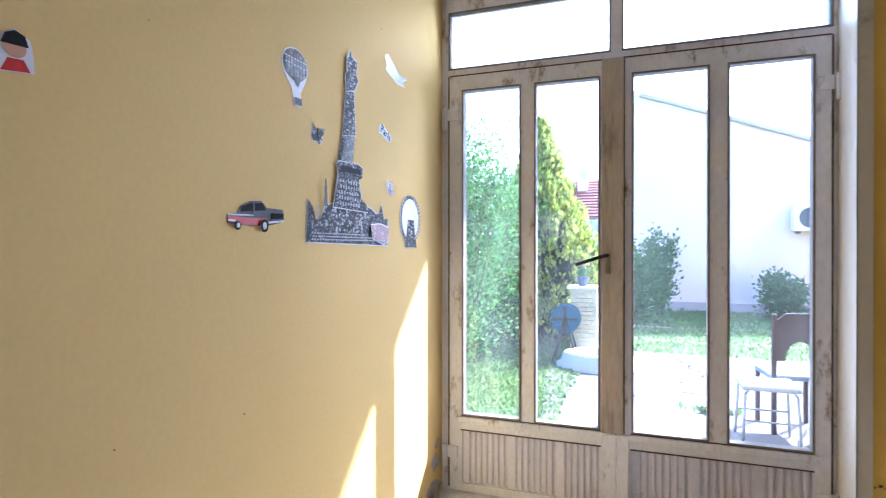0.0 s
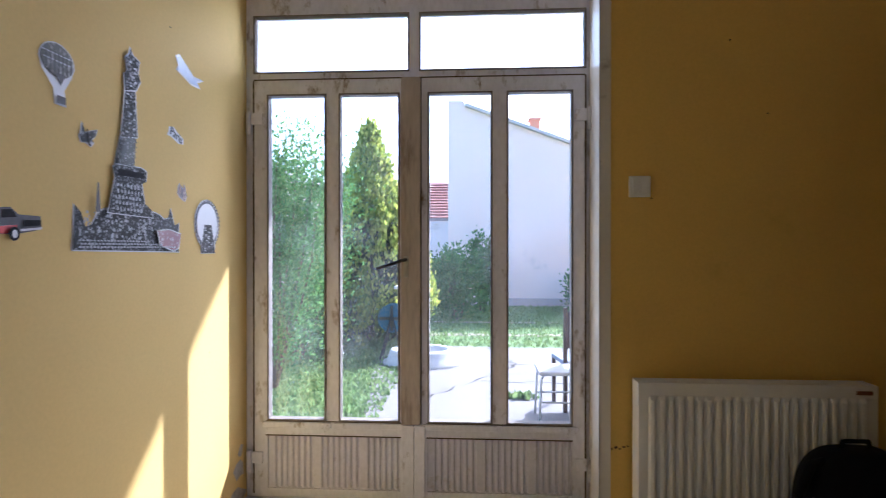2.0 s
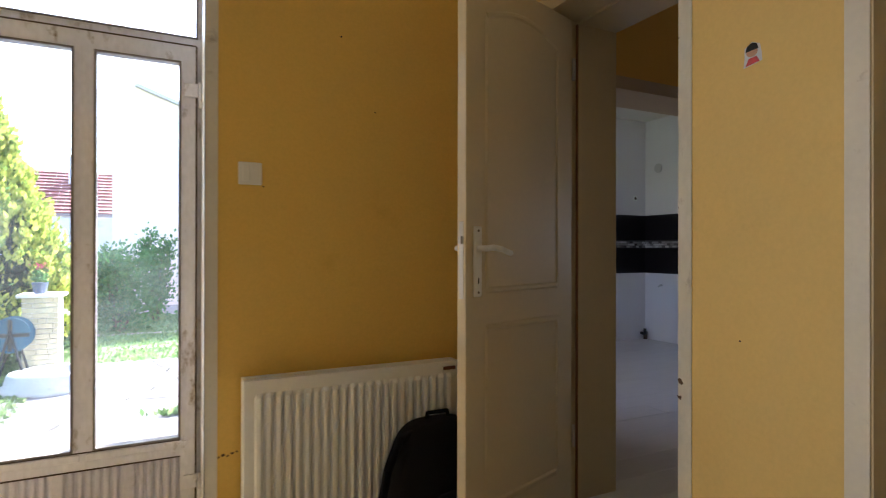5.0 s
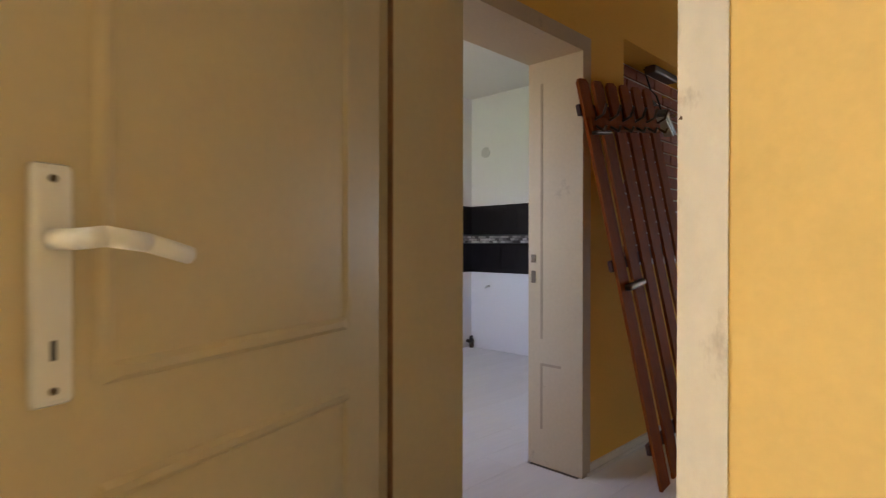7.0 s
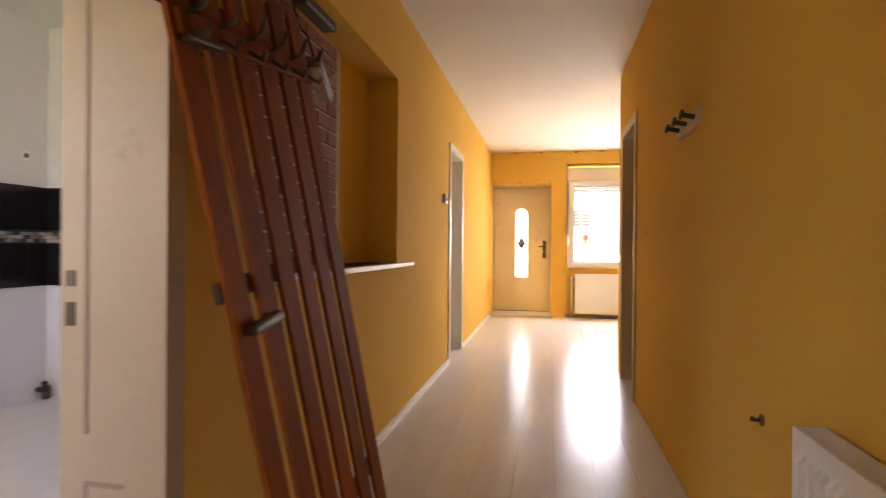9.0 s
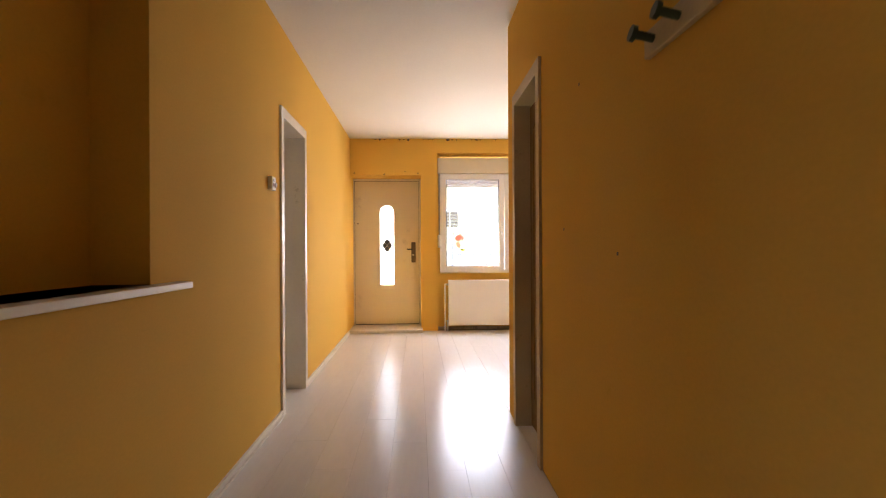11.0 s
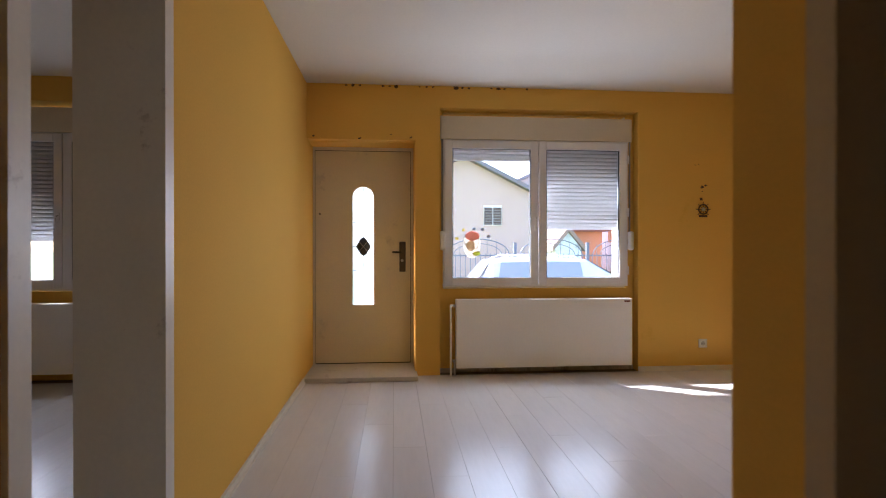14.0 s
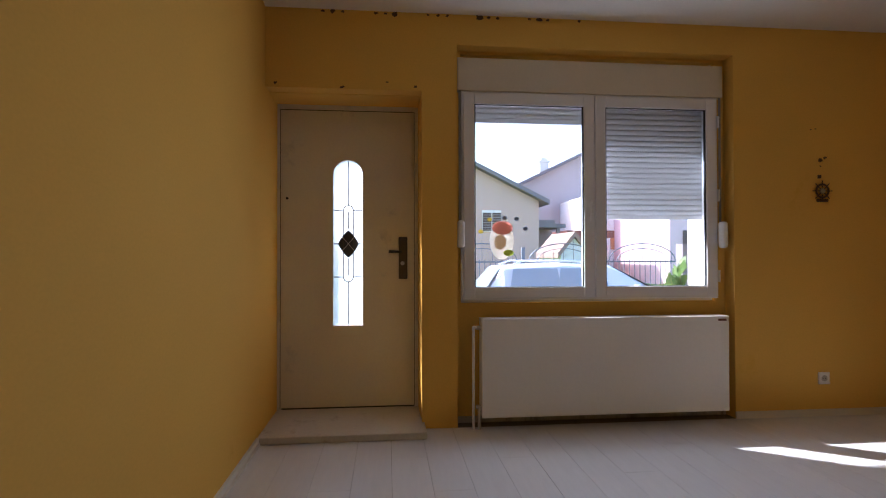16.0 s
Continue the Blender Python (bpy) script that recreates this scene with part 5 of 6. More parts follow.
# ---- living room ----
sock = empty("socket", "white wall socket low on the yellow wall", "socket")
part("plate", soft_box(-0.01, 0.0, -0.041, 0.041, -0.041, 0.041, 0.004), WHITE_PLASTIC, sock)
part("well", cyl(bmesh.new(), (-0.0115, 0, 0), (-0.0095, 0, 0), 0.021, n=20), material("socket_grey", (0.45, 0.43, 0.40), 0.4, bump=0), sock)
part("pin_hole", cyl(bmesh.new(), (-0.0125, 0.0095, 0), (-0.0115, 0.0095, 0), 0.003, n=8), BLACK, sock)
part("pin_hole", cyl(bmesh.new(), (-0.0125, -0.0095, 0), (-0.0115, -0.0095, 0), 0.003, n=8), BLACK, sock)
sock.matrix_basis = pose(XF, -3.705, 0.255)
OLDWOOD = material("dark_brown_ornament", (0.07, 0.03, 0.015), 0.5, vary=0.2, bump=0)
wheel = empty("ship_wheel_ornament", "small dark brown ship wheel ornament on the wall", "ornament")
wheel_pts = [(XF - 0.008, -3.707 + 0.045 * math.cos(2 * math.pi * i / 20), 1.53 + 0.045 * math.sin(2 * math.pi * i / 20)) for i in range(21)]
part("rim", tube(wheel_pts, 0.007, 6), OLDWOOD, wheel)
for i in range(8):
    a = 2 * math.pi * i / 8
    part("spoke", cyl(bmesh.new(), (XF - 0.008, -3.707 + 0.015 * math.cos(a), 1.53 + 0.015 * math.sin(a)), (XF - 0.008, -3.707 + 0.072 * math.cos(a), 1.53 + 0.072 * math.sin(a)), 0.0035, n=6), OLDWOOD, wheel)
part("hub", cyl(bmesh.new(), (XF, -3.707, 1.53), (XF - 0.014, -3.707, 1.53), 0.018), STEEL, wheel)
part("shell", soft_box(XF - 0.01, XF, -3.75, -3.665, 1.455, 1.475, 0.006), OLDWOOD, wheel)
part("hanger", soft_box(XF - 0.01, XF, -3.70, -3.675, 1.615, 1.64, 0.004), OLDWOOD, wheel)
CHIP = material("dark_plaster_chip", (0.10, 0.055, 0.03), 0.9, bump=0.002)
random.seed(11)
CHIP_MATS = {}


def chips(name, spots, label, on):
    """Irregular dark flakes where paint has come off; spots: (a, b, size), laid by on(a, b) into the wall's plane."""
    for a, b, s_ in spots:
        bm = bmesh.new()
        n = 9
        rr = [s_ * random.uniform(0.35, 1.0) for _ in range(n)]
        bm.faces.new([bm.verts.new(on(a + r * math.cos(2 * math.pi * i / n) * 1.3, b + r * math.sin(2 * math.pi * i / n))) for i, r in enumerate(rr)])
        solid(name, bm, CHIP_MATS.get(name, CHIP), label, "paint chip", name + "s")


chips("wall_chip", [(-3.70, 1.74, 0.02), (-3.735, 1.76, 0.014), (-3.70, 1.70, 0.01), (-3.63, 1.95, 0.006), (-3.665, 1.955, 0.006)], "small dark chip in the yellow wall paint", lambda a, b: (XF - 0.0015, a, b))
chips("wall_chip", [(-0.06, 2.165, 0.012), (-0.47, 2.15, 0.014), (-0.75, 2.19, 0.01), (-0.93, 2.165, 0.014)], "small dark chip above the front door", lambda a, b: (XF - 0.0015, a, b))
chips("corner_chip", [(-0.35 - 0.11 * i + 0.05 * (i % 3), H - 0.012, 0.012 + 0.012 * (i % 4 == 1)) for i in range(16)], "flaked paint along the ceiling corner", lambda a, b: (XF - 0.0015, a, b))
chips("edge_chip", [(-1.1175, 1.72, 0.003), (-1.122, 0.67, 0.012), (-1.12, 0.62, 0.01), (-1.1175, 1.2, 0.003)], "dark chip on the white doorway edge", lambda a, b: (XW - 0.0045, a, b))
chips("corner_chip", [(-1.22, 2.02, 0.004)], "tiny dark flake in the entry wall", lambda a, b: (XW - 0.0045, a - 0.1, b - 1.2))


BARE_PLASTER = material("bare_grey_plaster", (0.46, 0.42, 0.38), 0.9, vary=0.3, scale=14, bump=0.004, dirt=(0.16, 0.12, 0.09), dirt_amount=0.4, dirt_scale=12)
CHIP_MATS["plaster_patch"] = BARE_PLASTER
chips("plaster_patch", [(-0.07, 0.06, 0.09), (-0.16, 0.03, 0.07), (-0.05, 0.17, 0.05), (-0.24, 0.02, 0.05), (-0.04, 0.25, 0.03)], "damp patch of bare grey plaster beside the garden door", lambda a, b: (XS + 0.0015, a - 0.05, max(b, 0.003)))
chips("wall_chip", [(-1.19, 0.335, 0.006), (-1.175, 0.34, 0.007), (-1.16, 0.336, 0.005), (-1.145, 0.343, 0.006), (-1.13, 0.347, 0.005)], "thin crack in the yellow paint beside the radiator", lambda a, b: (a, YG - 0.0045, b))
chips("wall_chip", [(-1.29, 1.30, 0.004), (-1.0, 1.9, 0.005), (-0.86, 1.62, 0.005)], "small dark spot on the yellow wall", lambda a, b: (a + 0.25, YG - 0.0015, b))
chips("wall_chip", [(-1.55, 1.5, 0.002), (-1.3, 0.72, 0.003), (-1.62, 0.75, 0.002), (-0.62, 1.83, 0.004), (-0.36, 0.72, 0.004), (-1.9, 0.62, 0.002)], "small dark spot on the pale yellow wall", lambda a, b: (XS + 0.0015, a, b))

# ---- outdoors: ground, garden ----
ZG = -0.45
GRASS = material("lawn", (0.12, 0.20, 0.05), 0.9, vary=0.4, scale=1.5, fine=40, bump=0.03, dirt=(0.16, 0.14, 0.07), dirt_amount=0.15, dirt_scale=1.2)
CONCRETE = material("old_concrete", (0.17, 0.154, 0.147), 0.85, vary=0.12, scale=1.2, fine=60, bump=0.006, dirt=(0.12, 0.105, 0.10), dirt_amount=0.3, dirt_scale=1.5)
ASPHALT = material("street_asphalt", (0.12, 0.12, 0.12), 0.9, vary=0.15, scale=2, fine=80, bump=0.006)
PINK_WALL = material("pale_pink_render", (0.78, 0.62, 0.55), 0.85, vary=0.04, scale=0.8, fine=40, bump=0.003, dirt=(0.60, 0.50, 0.46), dirt_amount=0.1, dirt_scale=0.8)
MAUVE_WALL = material("mauve_render", (0.44, 0.365, 0.345), 0.85, vary=0.05, scale=0.8, bump=0.002)
SALMON_WALL = material("salmon_render", (0.55, 0.385, 0.315), 0.85, vary=0.05, scale=0.8, bump=0.002)
MAGENTA_WALL = material("rose_render", (0.70, 0.50, 0.53), 0.85, vary=0.05, scale=0.8, bump=0.002)
OLD_WHITE = material("peeling_whitewash", (0.62, 0.61, 0.62), 0.9, vary=0.1, scale=2, bump=0.004, dirt=(0.36, 0.34, 0.33), dirt_amount=0.35, dirt_scale=1.2)
ROOF_TILE = material("red_roof_tile", (0.22, 0.075, 0.06), 0.8, vary=0.2, scale=3, bump=0.002, random_tint=0.4)
ROOF_DARK = material("dark_roof_edge", (0.19, 0.17, 0.18), 0.7, vary=0.1, bump=0)
SHADE_BROWN = material("brown_shutter", (0.09, 0.06, 0.055), 0.6, vary=0.1, bump=0)
IRON = material("grey_painted_iron", (0.14, 0.15, 0.18), 0.5, metal=0.3, bump=0)

structure("ground", boxes((-160, 200, -160, 200, ZG - 0.3, ZG)), GRASS, "green lawn and open ground", "ground")
random.seed(21)
bm = bmesh.new()
edge = [(-2.55, 0.1), (-2.62, 1.2), (-2.70, 2.3), (-2.82, 3.3), (-2.95, 4.0), (-3.05, 5.0), (-3.0, 5.9), (-2.2, 6.25), (-1.0, 6.15), (0.4, 6.2), (3.2, 6.1), (3.2, 2.75), (0.04, 2.75), (0.04, 0.14)]
lo = [bm.verts.new((x, y, ZG)) for x, y in edge]
hi = [bm.verts.new((x, y, ZG + 0.02)) for x, y in edge]
bm.faces.new(hi)
for i in range(len(edge)):
    bm.faces.new([lo[i], lo[(i + 1) % len(edge)], hi[(i + 1) % len(edge)], hi[i]])
patio = structure("pavement", bm, CONCRETE, "cracked pale concrete garden patio", "pavement")
CRACK = material("crack_earth", (0.035, 0.03, 0.022), 0.95, bump=0)


def crack(points, w_=0.018):
    bm = bmesh.new()
    prev = None
    for i, (x, y) in enumerate(points):
        ww = w_ * random.uniform(0.4, 1.2)
        cur = (bm.verts.new((x - ww, y - ww * 0.5, ZG + 0.0225)), bm.verts.new((x + ww, y + ww * 0.5, ZG + 0.0225)))
        if prev:
            bm.faces.new([prev[0], prev[1], cur[1], cur[0]])
        prev = cur
    return structure("pavement_crack", bm, CRACK, "earth-filled crack in the patio", "crack")


def wander(a, b, n=14, s=0.05):
    return [(a[0] + (b[0] - a[0]) * i / n + random.uniform(-s, s), a[1] + (b[1] - a[1]) * i / n + random.uniform(-s, s)) for i in range(n + 1)]


for a, b in (((-2.3, 3.1), (-1.2, 4.9)), ((-1.2, 4.9), (0.6, 5.3)), ((-1.7, 4.0), (0.5, 3.9)), ((-1.2, 4.9), (-1.5, 6.1)), ((-0.9, 2.4), (0.2, 4.6))):
    crack(wander(a, b), 0.026)
structure("dirt_path", boxes((-3.2, 6.0, 7.35, 7.6, ZG, ZG + 0.006), (-3.2, 6.0, 9.0, 9.25, ZG, ZG + 0.006)), material("pale_dirt", (0.34, 0.27, 0.20), 0.95, vary=0.2, scale=3, bump=0.01), "worn dirt tracks in the lawn", "path")


def leaf_cloud(name, count, place, size, mat, parent, seed, droop=0.0):
    """Many small leaf blades; place(rng) gives a point and an outward direction."""
    rng = random.Random(seed)
    verts, faces = [], []
    for _ in range(count):
        p, d = place(rng)
        d = (Vector(d) + Vector((rng.uniform(-0.7, 0.7), rng.uniform(-0.7, 0.7), rng.uniform(-0.5, 0.7) - droop))).normalized()
        s = size * rng.uniform(0.6, 1.4)
        side = d.cross(Vector((rng.uniform(-1, 1), rng.uniform(-1, 1), rng.uniform(-1, 1)))).normalized() * s * 0.3
        p = Vector(p)
        k = len(verts)
        verts += [p, p + d * s * 0.5 + side, p + d * s, p + d * s * 0.5 - side]
        faces.append((k, k + 1, k + 2, k + 3))
    me = bpy.data.meshes.new(name)
    me.from_pydata([tuple(v) for v in verts], [], faces)
    me.materials.append(mat)
    ob = new(name, me)
    ob.parent = parent
    return ob


def leaf_material(name, a, b):
    m = bpy.data.materials.new(name)
    m.use_nodes = True
    n, l = m.node_tree.nodes, m.node_tree.links
    g, r, pb = n.new("ShaderNodeNewGeometry"), n.new("ShaderNodeValToRGB"), n["Principled BSDF"]
    r.color_ramp.elements[0].color, r.color_ramp.elements[1].color = (*a, 1), (*b, 1)
    l.new(g.outputs["Random Per Island"], r.inputs[0])
    l.new(r.outputs[0], pb.inputs["Base Color"])
    pb.inputs["Roughness"].default_value = 0.55
    tl, mx = n.new("ShaderNodeBsdfTranslucent"), n.new("ShaderNodeMixShader")
    l.new(r.outputs[0], tl.inputs[0])
    mx.inputs[0].default_value = 0.5
    l.new(pb.outputs[0], mx.inputs[1])
    l.new(tl.outputs[0], mx.inputs[2])
    l.new(mx.outputs[0], n["Material Output"].inputs[0])
    return m


BARK = material("brown_bark", (0.10, 0.07, 0.045), 0.9, vary=0.3, scale=10, bump=0.01)
LEAF_DARK = leaf_material("privet_leaf", (0.04, 0.11, 0.02), (0.16, 0.30, 0.09))
LEAF_GOLD = leaf_material("golden_cypress_spray", (0.13, 0.21, 0.03), (0.56, 0.57, 0.11))
# Core leaves are coloured very dark, for the shade inside the crown.
LEAF_CORE_SHADE = leaf_material("cypress_core_shade", (0.02, 0.045, 0.01), (0.06, 0.10, 0.02))
LEAF_BUSH = leaf_material("bush_leaf", (0.045, 0.11, 0.03), (0.15, 0.27, 0.085))


def conifer(name, x, y, height, radius, label, seed, count):
    t = empty(name, label, "tree", at=(x, y, ZG))
    part("trunk", cyl(bmesh.new(), (0, 0, 0), (0, 0, height * 0.8), 0.07, 0.015), BARK, t)
    rng0 = random.Random(seed)
    tufts = []
    for _ in range(int(count / 34)):
        f = rng0.random() ** 0.8
        rad = radius * min(1.0, (1 - f) * 1.25 + 0.03) * (0.72 + 0.28 * min(1, f * 6)) * rng0.uniform(0.78, 1.08)
        a = rng0.uniform(0, 2 * math.pi)
        tufts.append((Vector((rad * math.cos(a), rad * math.sin(a), 0.08 + f * (height - 0.15))), a))

    def spot(rng):
        c, a = tufts[rng.randrange(len(tufts))]
        p = c + Vector((rng.gauss(0, 0.045), rng.gauss(0, 0.045), rng.gauss(0.03, 0.09)))
        return p, (0.35 * math.cos(a), 0.35 * math.sin(a), 1.2)

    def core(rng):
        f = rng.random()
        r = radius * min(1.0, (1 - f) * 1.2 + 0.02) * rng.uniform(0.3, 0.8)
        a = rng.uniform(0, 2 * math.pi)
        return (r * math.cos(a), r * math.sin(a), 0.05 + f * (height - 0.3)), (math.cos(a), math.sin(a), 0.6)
    leaf_cloud("crown", count, spot, 0.085, LEAF_GOLD, t, seed)
    leaf_cloud("shaded_inner_foliage", count // 3, core, 0.14, LEAF_CORE_SHADE, t, seed + 1)
    return t


def shrub(name, x, y, height, radius, label, seed, count, mat=LEAF_DARK, stems=9, size=0.06, base=0.1):
    t = empty(name, label, "shrub", at=(x, y, ZG))
    rng0 = random.Random(seed)
    lines = []
    for k in range(stems):
        a = rng0.uniform(0, 2 * math.pi)
        sp = rng0.uniform(0.3, 1.0) * radius
        pts = [Vector((0.05 * math.cos(a), 0.05 * math.sin(a), 0))]
        top = height * rng0.uniform(0.7, 1.0)
        for j in range(1, 6):
            f = j / 5
            pts.append(Vector((sp * f ** 0.7 * math.cos(a) + rng0.uniform(-0.05, 0.05), sp * f ** 0.7 * math.sin(a) + rng0.uniform(-0.05, 0.05), top * f)))
        lines.append(pts)
        bm = bmesh.new()
        for j, (p, q) in enumerate(zip(pts, pts[1:])):
            cyl(bm, p, q, 0.016 * (1 - j * 0.15), 0.016 * (1 - (j + 1) * 0.15), n=6)
        part("limb", bm, BARK, t)

    def spot(rng):
        pts = lines[rng.randrange(stems)]
        f = base + (1 - base) * rng.random() ** 0.75
        j = min(int(f * 5), 4)
        p = pts[j].lerp(pts[j + 1], f * 5 - j)
        w_ = radius * 0.36 * (1.15 - 0.7 * f)
        o = Vector((rng.gauss(0, w_), rng.gauss(0, w_), rng.gauss(0, 0.1)))
        return p + o, (o.x * 2, o.y * 2, 0.6)
    leaf_cloud("crown", count, spot, size, mat, t, seed)
    return t


shrub("privet_tree", -3.95, 3.55, 3.05, 0.62, "tall loose green leafy shrub beside the patio", 5, 19000, stems=15, size=0.042)
shrub("privet_tree", -4.2, 5.2, 3.0, 0.8, "tall green leafy shrub behind the lawn", 6, 13000, stems=12, size=0.048)
conifer("cypress", -3.5, 6.9, 3.55, 1.05, "tall golden-green conical cypress behind the garden tap", 7, 22000)
shrub("bush", -2.1, 9.6, 1.55, 0.75, "dense green bush by the pale wall", 9, 5000, LEAF_BUSH, 12, 0.09)
shrub("bush", -1.55, 10.9, 2.0, 0.35, "slim green bush against the pale wall", 10, 2000, LEAF_BUSH, 8, 0.09)
shrub("bush", 1.0, 11.3, 0.9, 0.5, "low green bush against the pale wall", 12, 2500, LEAF_BUSH, 9, 0.09)

# grass blades close to the patio and weeds
def lawn_spot(x0, x1, y0, y1):
    return lambda rng: ((rng.uniform(x0, x1), rng.uniform(y0, y1), ZG), (0, 0, 1.6))


blades = empty("grass", "short green grass blades on the lawn", "grass", kind="stuff")
LEAF_GRASS = leaf_material("grass_blade", (0.09, 0.16, 0.045), (0.24, 0.32, 0.12))
leaf_cloud("blades", 26000, lawn_spot(-6.0, -2.60, 0.6, 7.2), 0.05, LEAF_GRASS, blades, 31)
leaf_cloud("blades", 12000, lawn_spot(-3.2, 3.0, 6.2, 12.2), 0.05, LEAF_GRASS, blades, 32)
weed = empty("weed_tuft", "small grass tuft growing from a patio crack", "weed")
leaf_cloud("blades", 80, lambda rng: ((-1.25 + rng.gauss(0, 0.10), 3.3 + rng.gauss(0, 0.03), ZG + 0.015), (rng.uniform(-0.6, 0.6), 0, 1.4)), 0.07, LEAF_GRASS, weed, 33)

# garden well post with basin
post = empty("well_post", "pale yellow stone-clad garden tap post with a flat cap", "garden tap", at=(-2.66, 5.66, ZG))
STONE = material("yellow_ledge_stone", (0.56, 0.51, 0.36), 0.85, vary=0.2, scale=7, bump=0.008, random_tint=0.5)
part("core", boxes((-0.24, 0.24, -0.17, 0.17, 0, 1.16)), material("white_render", (0.72, 0.70, 0.68), 0.8, bump=0.002), post)
random.seed(3)
for r in range(16):
    x = -0.24
    z = 0.01 + r * 0.072
    while x < 0.235:
        w_ = min(random.uniform(0.09, 0.24), 0.24 - x)
        if 0.24 - x - w_ < 0.05:
            w_ = 0.24 - x
        part("stone", soft_box(x + 0.003, x + w_ - 0.003, -0.17 - random.uniform(0.012, 0.028), -0.17, z, z + 0.066, 0.005, 1), STONE, post)
        x += w_
part("cap", soft_box(-0.30, 0.30, -0.23, 0.23, 1.16, 1.21, 0.012), material("white_cap_stone", (0.70, 0.68, 0.66), 0.8, bump=0.002), post, "white flat cap stone")
tap = part("tap", tube([(0.24, -0.05, 0.92), (0.33, -0.05, 0.93), (0.36, -0.05, 0.89)], 0.018), STEEL, post, "metal water tap", smooth=True)
part("tap_lever", soft_box(0.28, 0.33, -0.065, -0.035, 0.955, 0.97, 0.004, 1), STEEL, tap)
basin = empty("water_basin", "low white concrete basin under the tap", "basin", at=(-2.42, 4.95, ZG + 0.02))
bm = bmesh.new()
ringz = [(0.56, 0.0), (0.56, 0.05), (0.50, 0.07), (0.47, 0.22), (0.44, 0.26), (0.36, 0.26), (0.33, 0.20), (0.30, 0.10)]
rr = [[bm.verts.new((r * 1.05 * math.cos(a), r * 0.85 * math.sin(a), z)) for a in (2 * math.pi * i / 28 for i in range(28))] for r, z in ringz]
for p, q in zip(rr, rr[1:]):
    for i in range(28):
        bm.faces.new([p[i], p[(i + 1) % 28], q[(i + 1) % 28], q[i]])
bm.faces.new(rr[-1])
part("bowl", bm, material("rough_white_concrete", (0.50, 0.48, 0.46), 0.9, vary=0.15, scale=6, fine=60, bump=0.012, dirt=(0.30, 0.27, 0.25), dirt_amount=0.2, dirt_scale=8), basin, smooth=True)
post.scale = (0.74, 0.9, 0.83)
basin.scale = (0.9, 0.9, 0.75)
pot = empty("flower_pot", "small blue flower pot with pink flowers on the post", "flower pot", at=(-2.68, 5.60, ZG + 1.21 * 0.83))
part("pot", cyl(bmesh.new(), (0, 0, 0), (0, 0, 0.13), 0.06, 0.085), material("blue_grey_pot", (0.10, 0.12, 0.18), 0.5, bump=0), pot)
leaf_cloud("plant", 140, lambda rng: ((rng.gauss(0, 0.035), rng.gauss(0, 0.035), 0.12 + rng.random() * 0.14), (rng.uniform(-1, 1), rng.uniform(-1, 1), 0.8)), 0.05, LEAF_BUSH, pot, 41)
leaf_cloud("flowers", 40, lambda rng: ((rng.gauss(0, 0.04), rng.gauss(0, 0.04), 0.24 + rng.random() * 0.1), (rng.uniform(-1, 1), rng.uniform(-1, 1), 0.8)), 0.035, material("pink_petals", (0.55, 0.10, 0.16), 0.6, bump=0), pot, 42)
reel = empty("hose_reel", "blue and black plastic garden hose reel beside the post", "hose reel", at=(-2.86, 5.2, ZG + 0.59))
TEAL = material("teal_plastic", (0.01, 0.08, 0.15), 0.4, bump=0)
part("drum", cyl(bmesh.new(), (0, -0.10, 0), (0, 0.10, 0), 0.15, n=24), TEAL, reel)
for yy in (-0.12, 0.10):
    bm = cyl(bmesh.new(), (0, yy, 0), (0, yy + 0.02, 0), 0.235, n=28)
    part("flange", bm, TEAL, reel)
part("spokes", boxes((-0.21, 0.21, -0.13, -0.12, -0.025, 0.025), (-0.025, 0.025, -0.132, -0.122, -0.21, 0.21)), BLACK, reel, "black spokes")
part("hose", tube([(0.19 * math.cos(a), -0.08 + 0.16 * (k / 60), 0.19 * math.sin(a)) for k in range(61) for a in (k * 0.52,)], 0.014, 6), material("grey_hose", (0.30, 0.33, 0.34), 0.5, bump=0), reel, "grey garden hose", smooth=True)
part("stand", tube([(-0.20, -0.14, -0.70), (0.0, -0.14, 0.05), (0.20, -0.14, -0.70)], 0.016), BLACK, reel)
part("stand", tube([(-0.20, 0.14, -0.70), (0.0, 0.14, 0.05), (0.20, 0.14, -0.70)], 0.016), BLACK, reel)
reel.scale = (0.82, 0.82, 0.82)

# chairs on the patio
TUBE_GREY = material("grey_chair_tube", (0.42, 0.42, 0.42), 0.4, metal=0.4, bump=0)
SEAT_WORN = material("worn_pale_seat", (0.50, 0.47, 0.46), 0.6, vary=0.2, scale=6, bump=0.002, dirt=(0.20, 0.17, 0.16), dirt_amount=0.3, dirt_scale=6)
DARK_WOOD = material("dark_brown_wood", (0.06, 0.03, 0.022), 0.45, vary=0.25, scale=4, stretch=(4, 4, 1), bump=0.001)
stool = empty("metal_stool", "grey tube-frame stool with a worn pale seat on the patio", "stool", at=(-0.97, 2.62, ZG + 0.02))
part("seat", soft_box(-0.20, 0.20, -0.19, 0.19, 0.43, 0.465, 0.014, 3), SEAT_WORN, stool)
for sx, sy in ((-1, -1), (1, -1), (-1, 1), (1, 1)):
    part("leg", tube([(sx * 0.15, sy * 0.15, 0.43), (sx * 0.175, sy * 0.165, 0.40), (sx * 0.195, sy * 0.185, 0.0)], 0.0105), TUBE_GREY, stool, smooth=True)
part("stretcher", tube([(-0.185, -0.175, 0.2), (0.185, -0.175, 0.2)], 0.008), TUBE_GREY, stool)
part("stretcher", tube([(-0.185, 0.175, 0.2), (0.185, 0.175, 0.2)], 0.008), TUBE_GREY, stool)
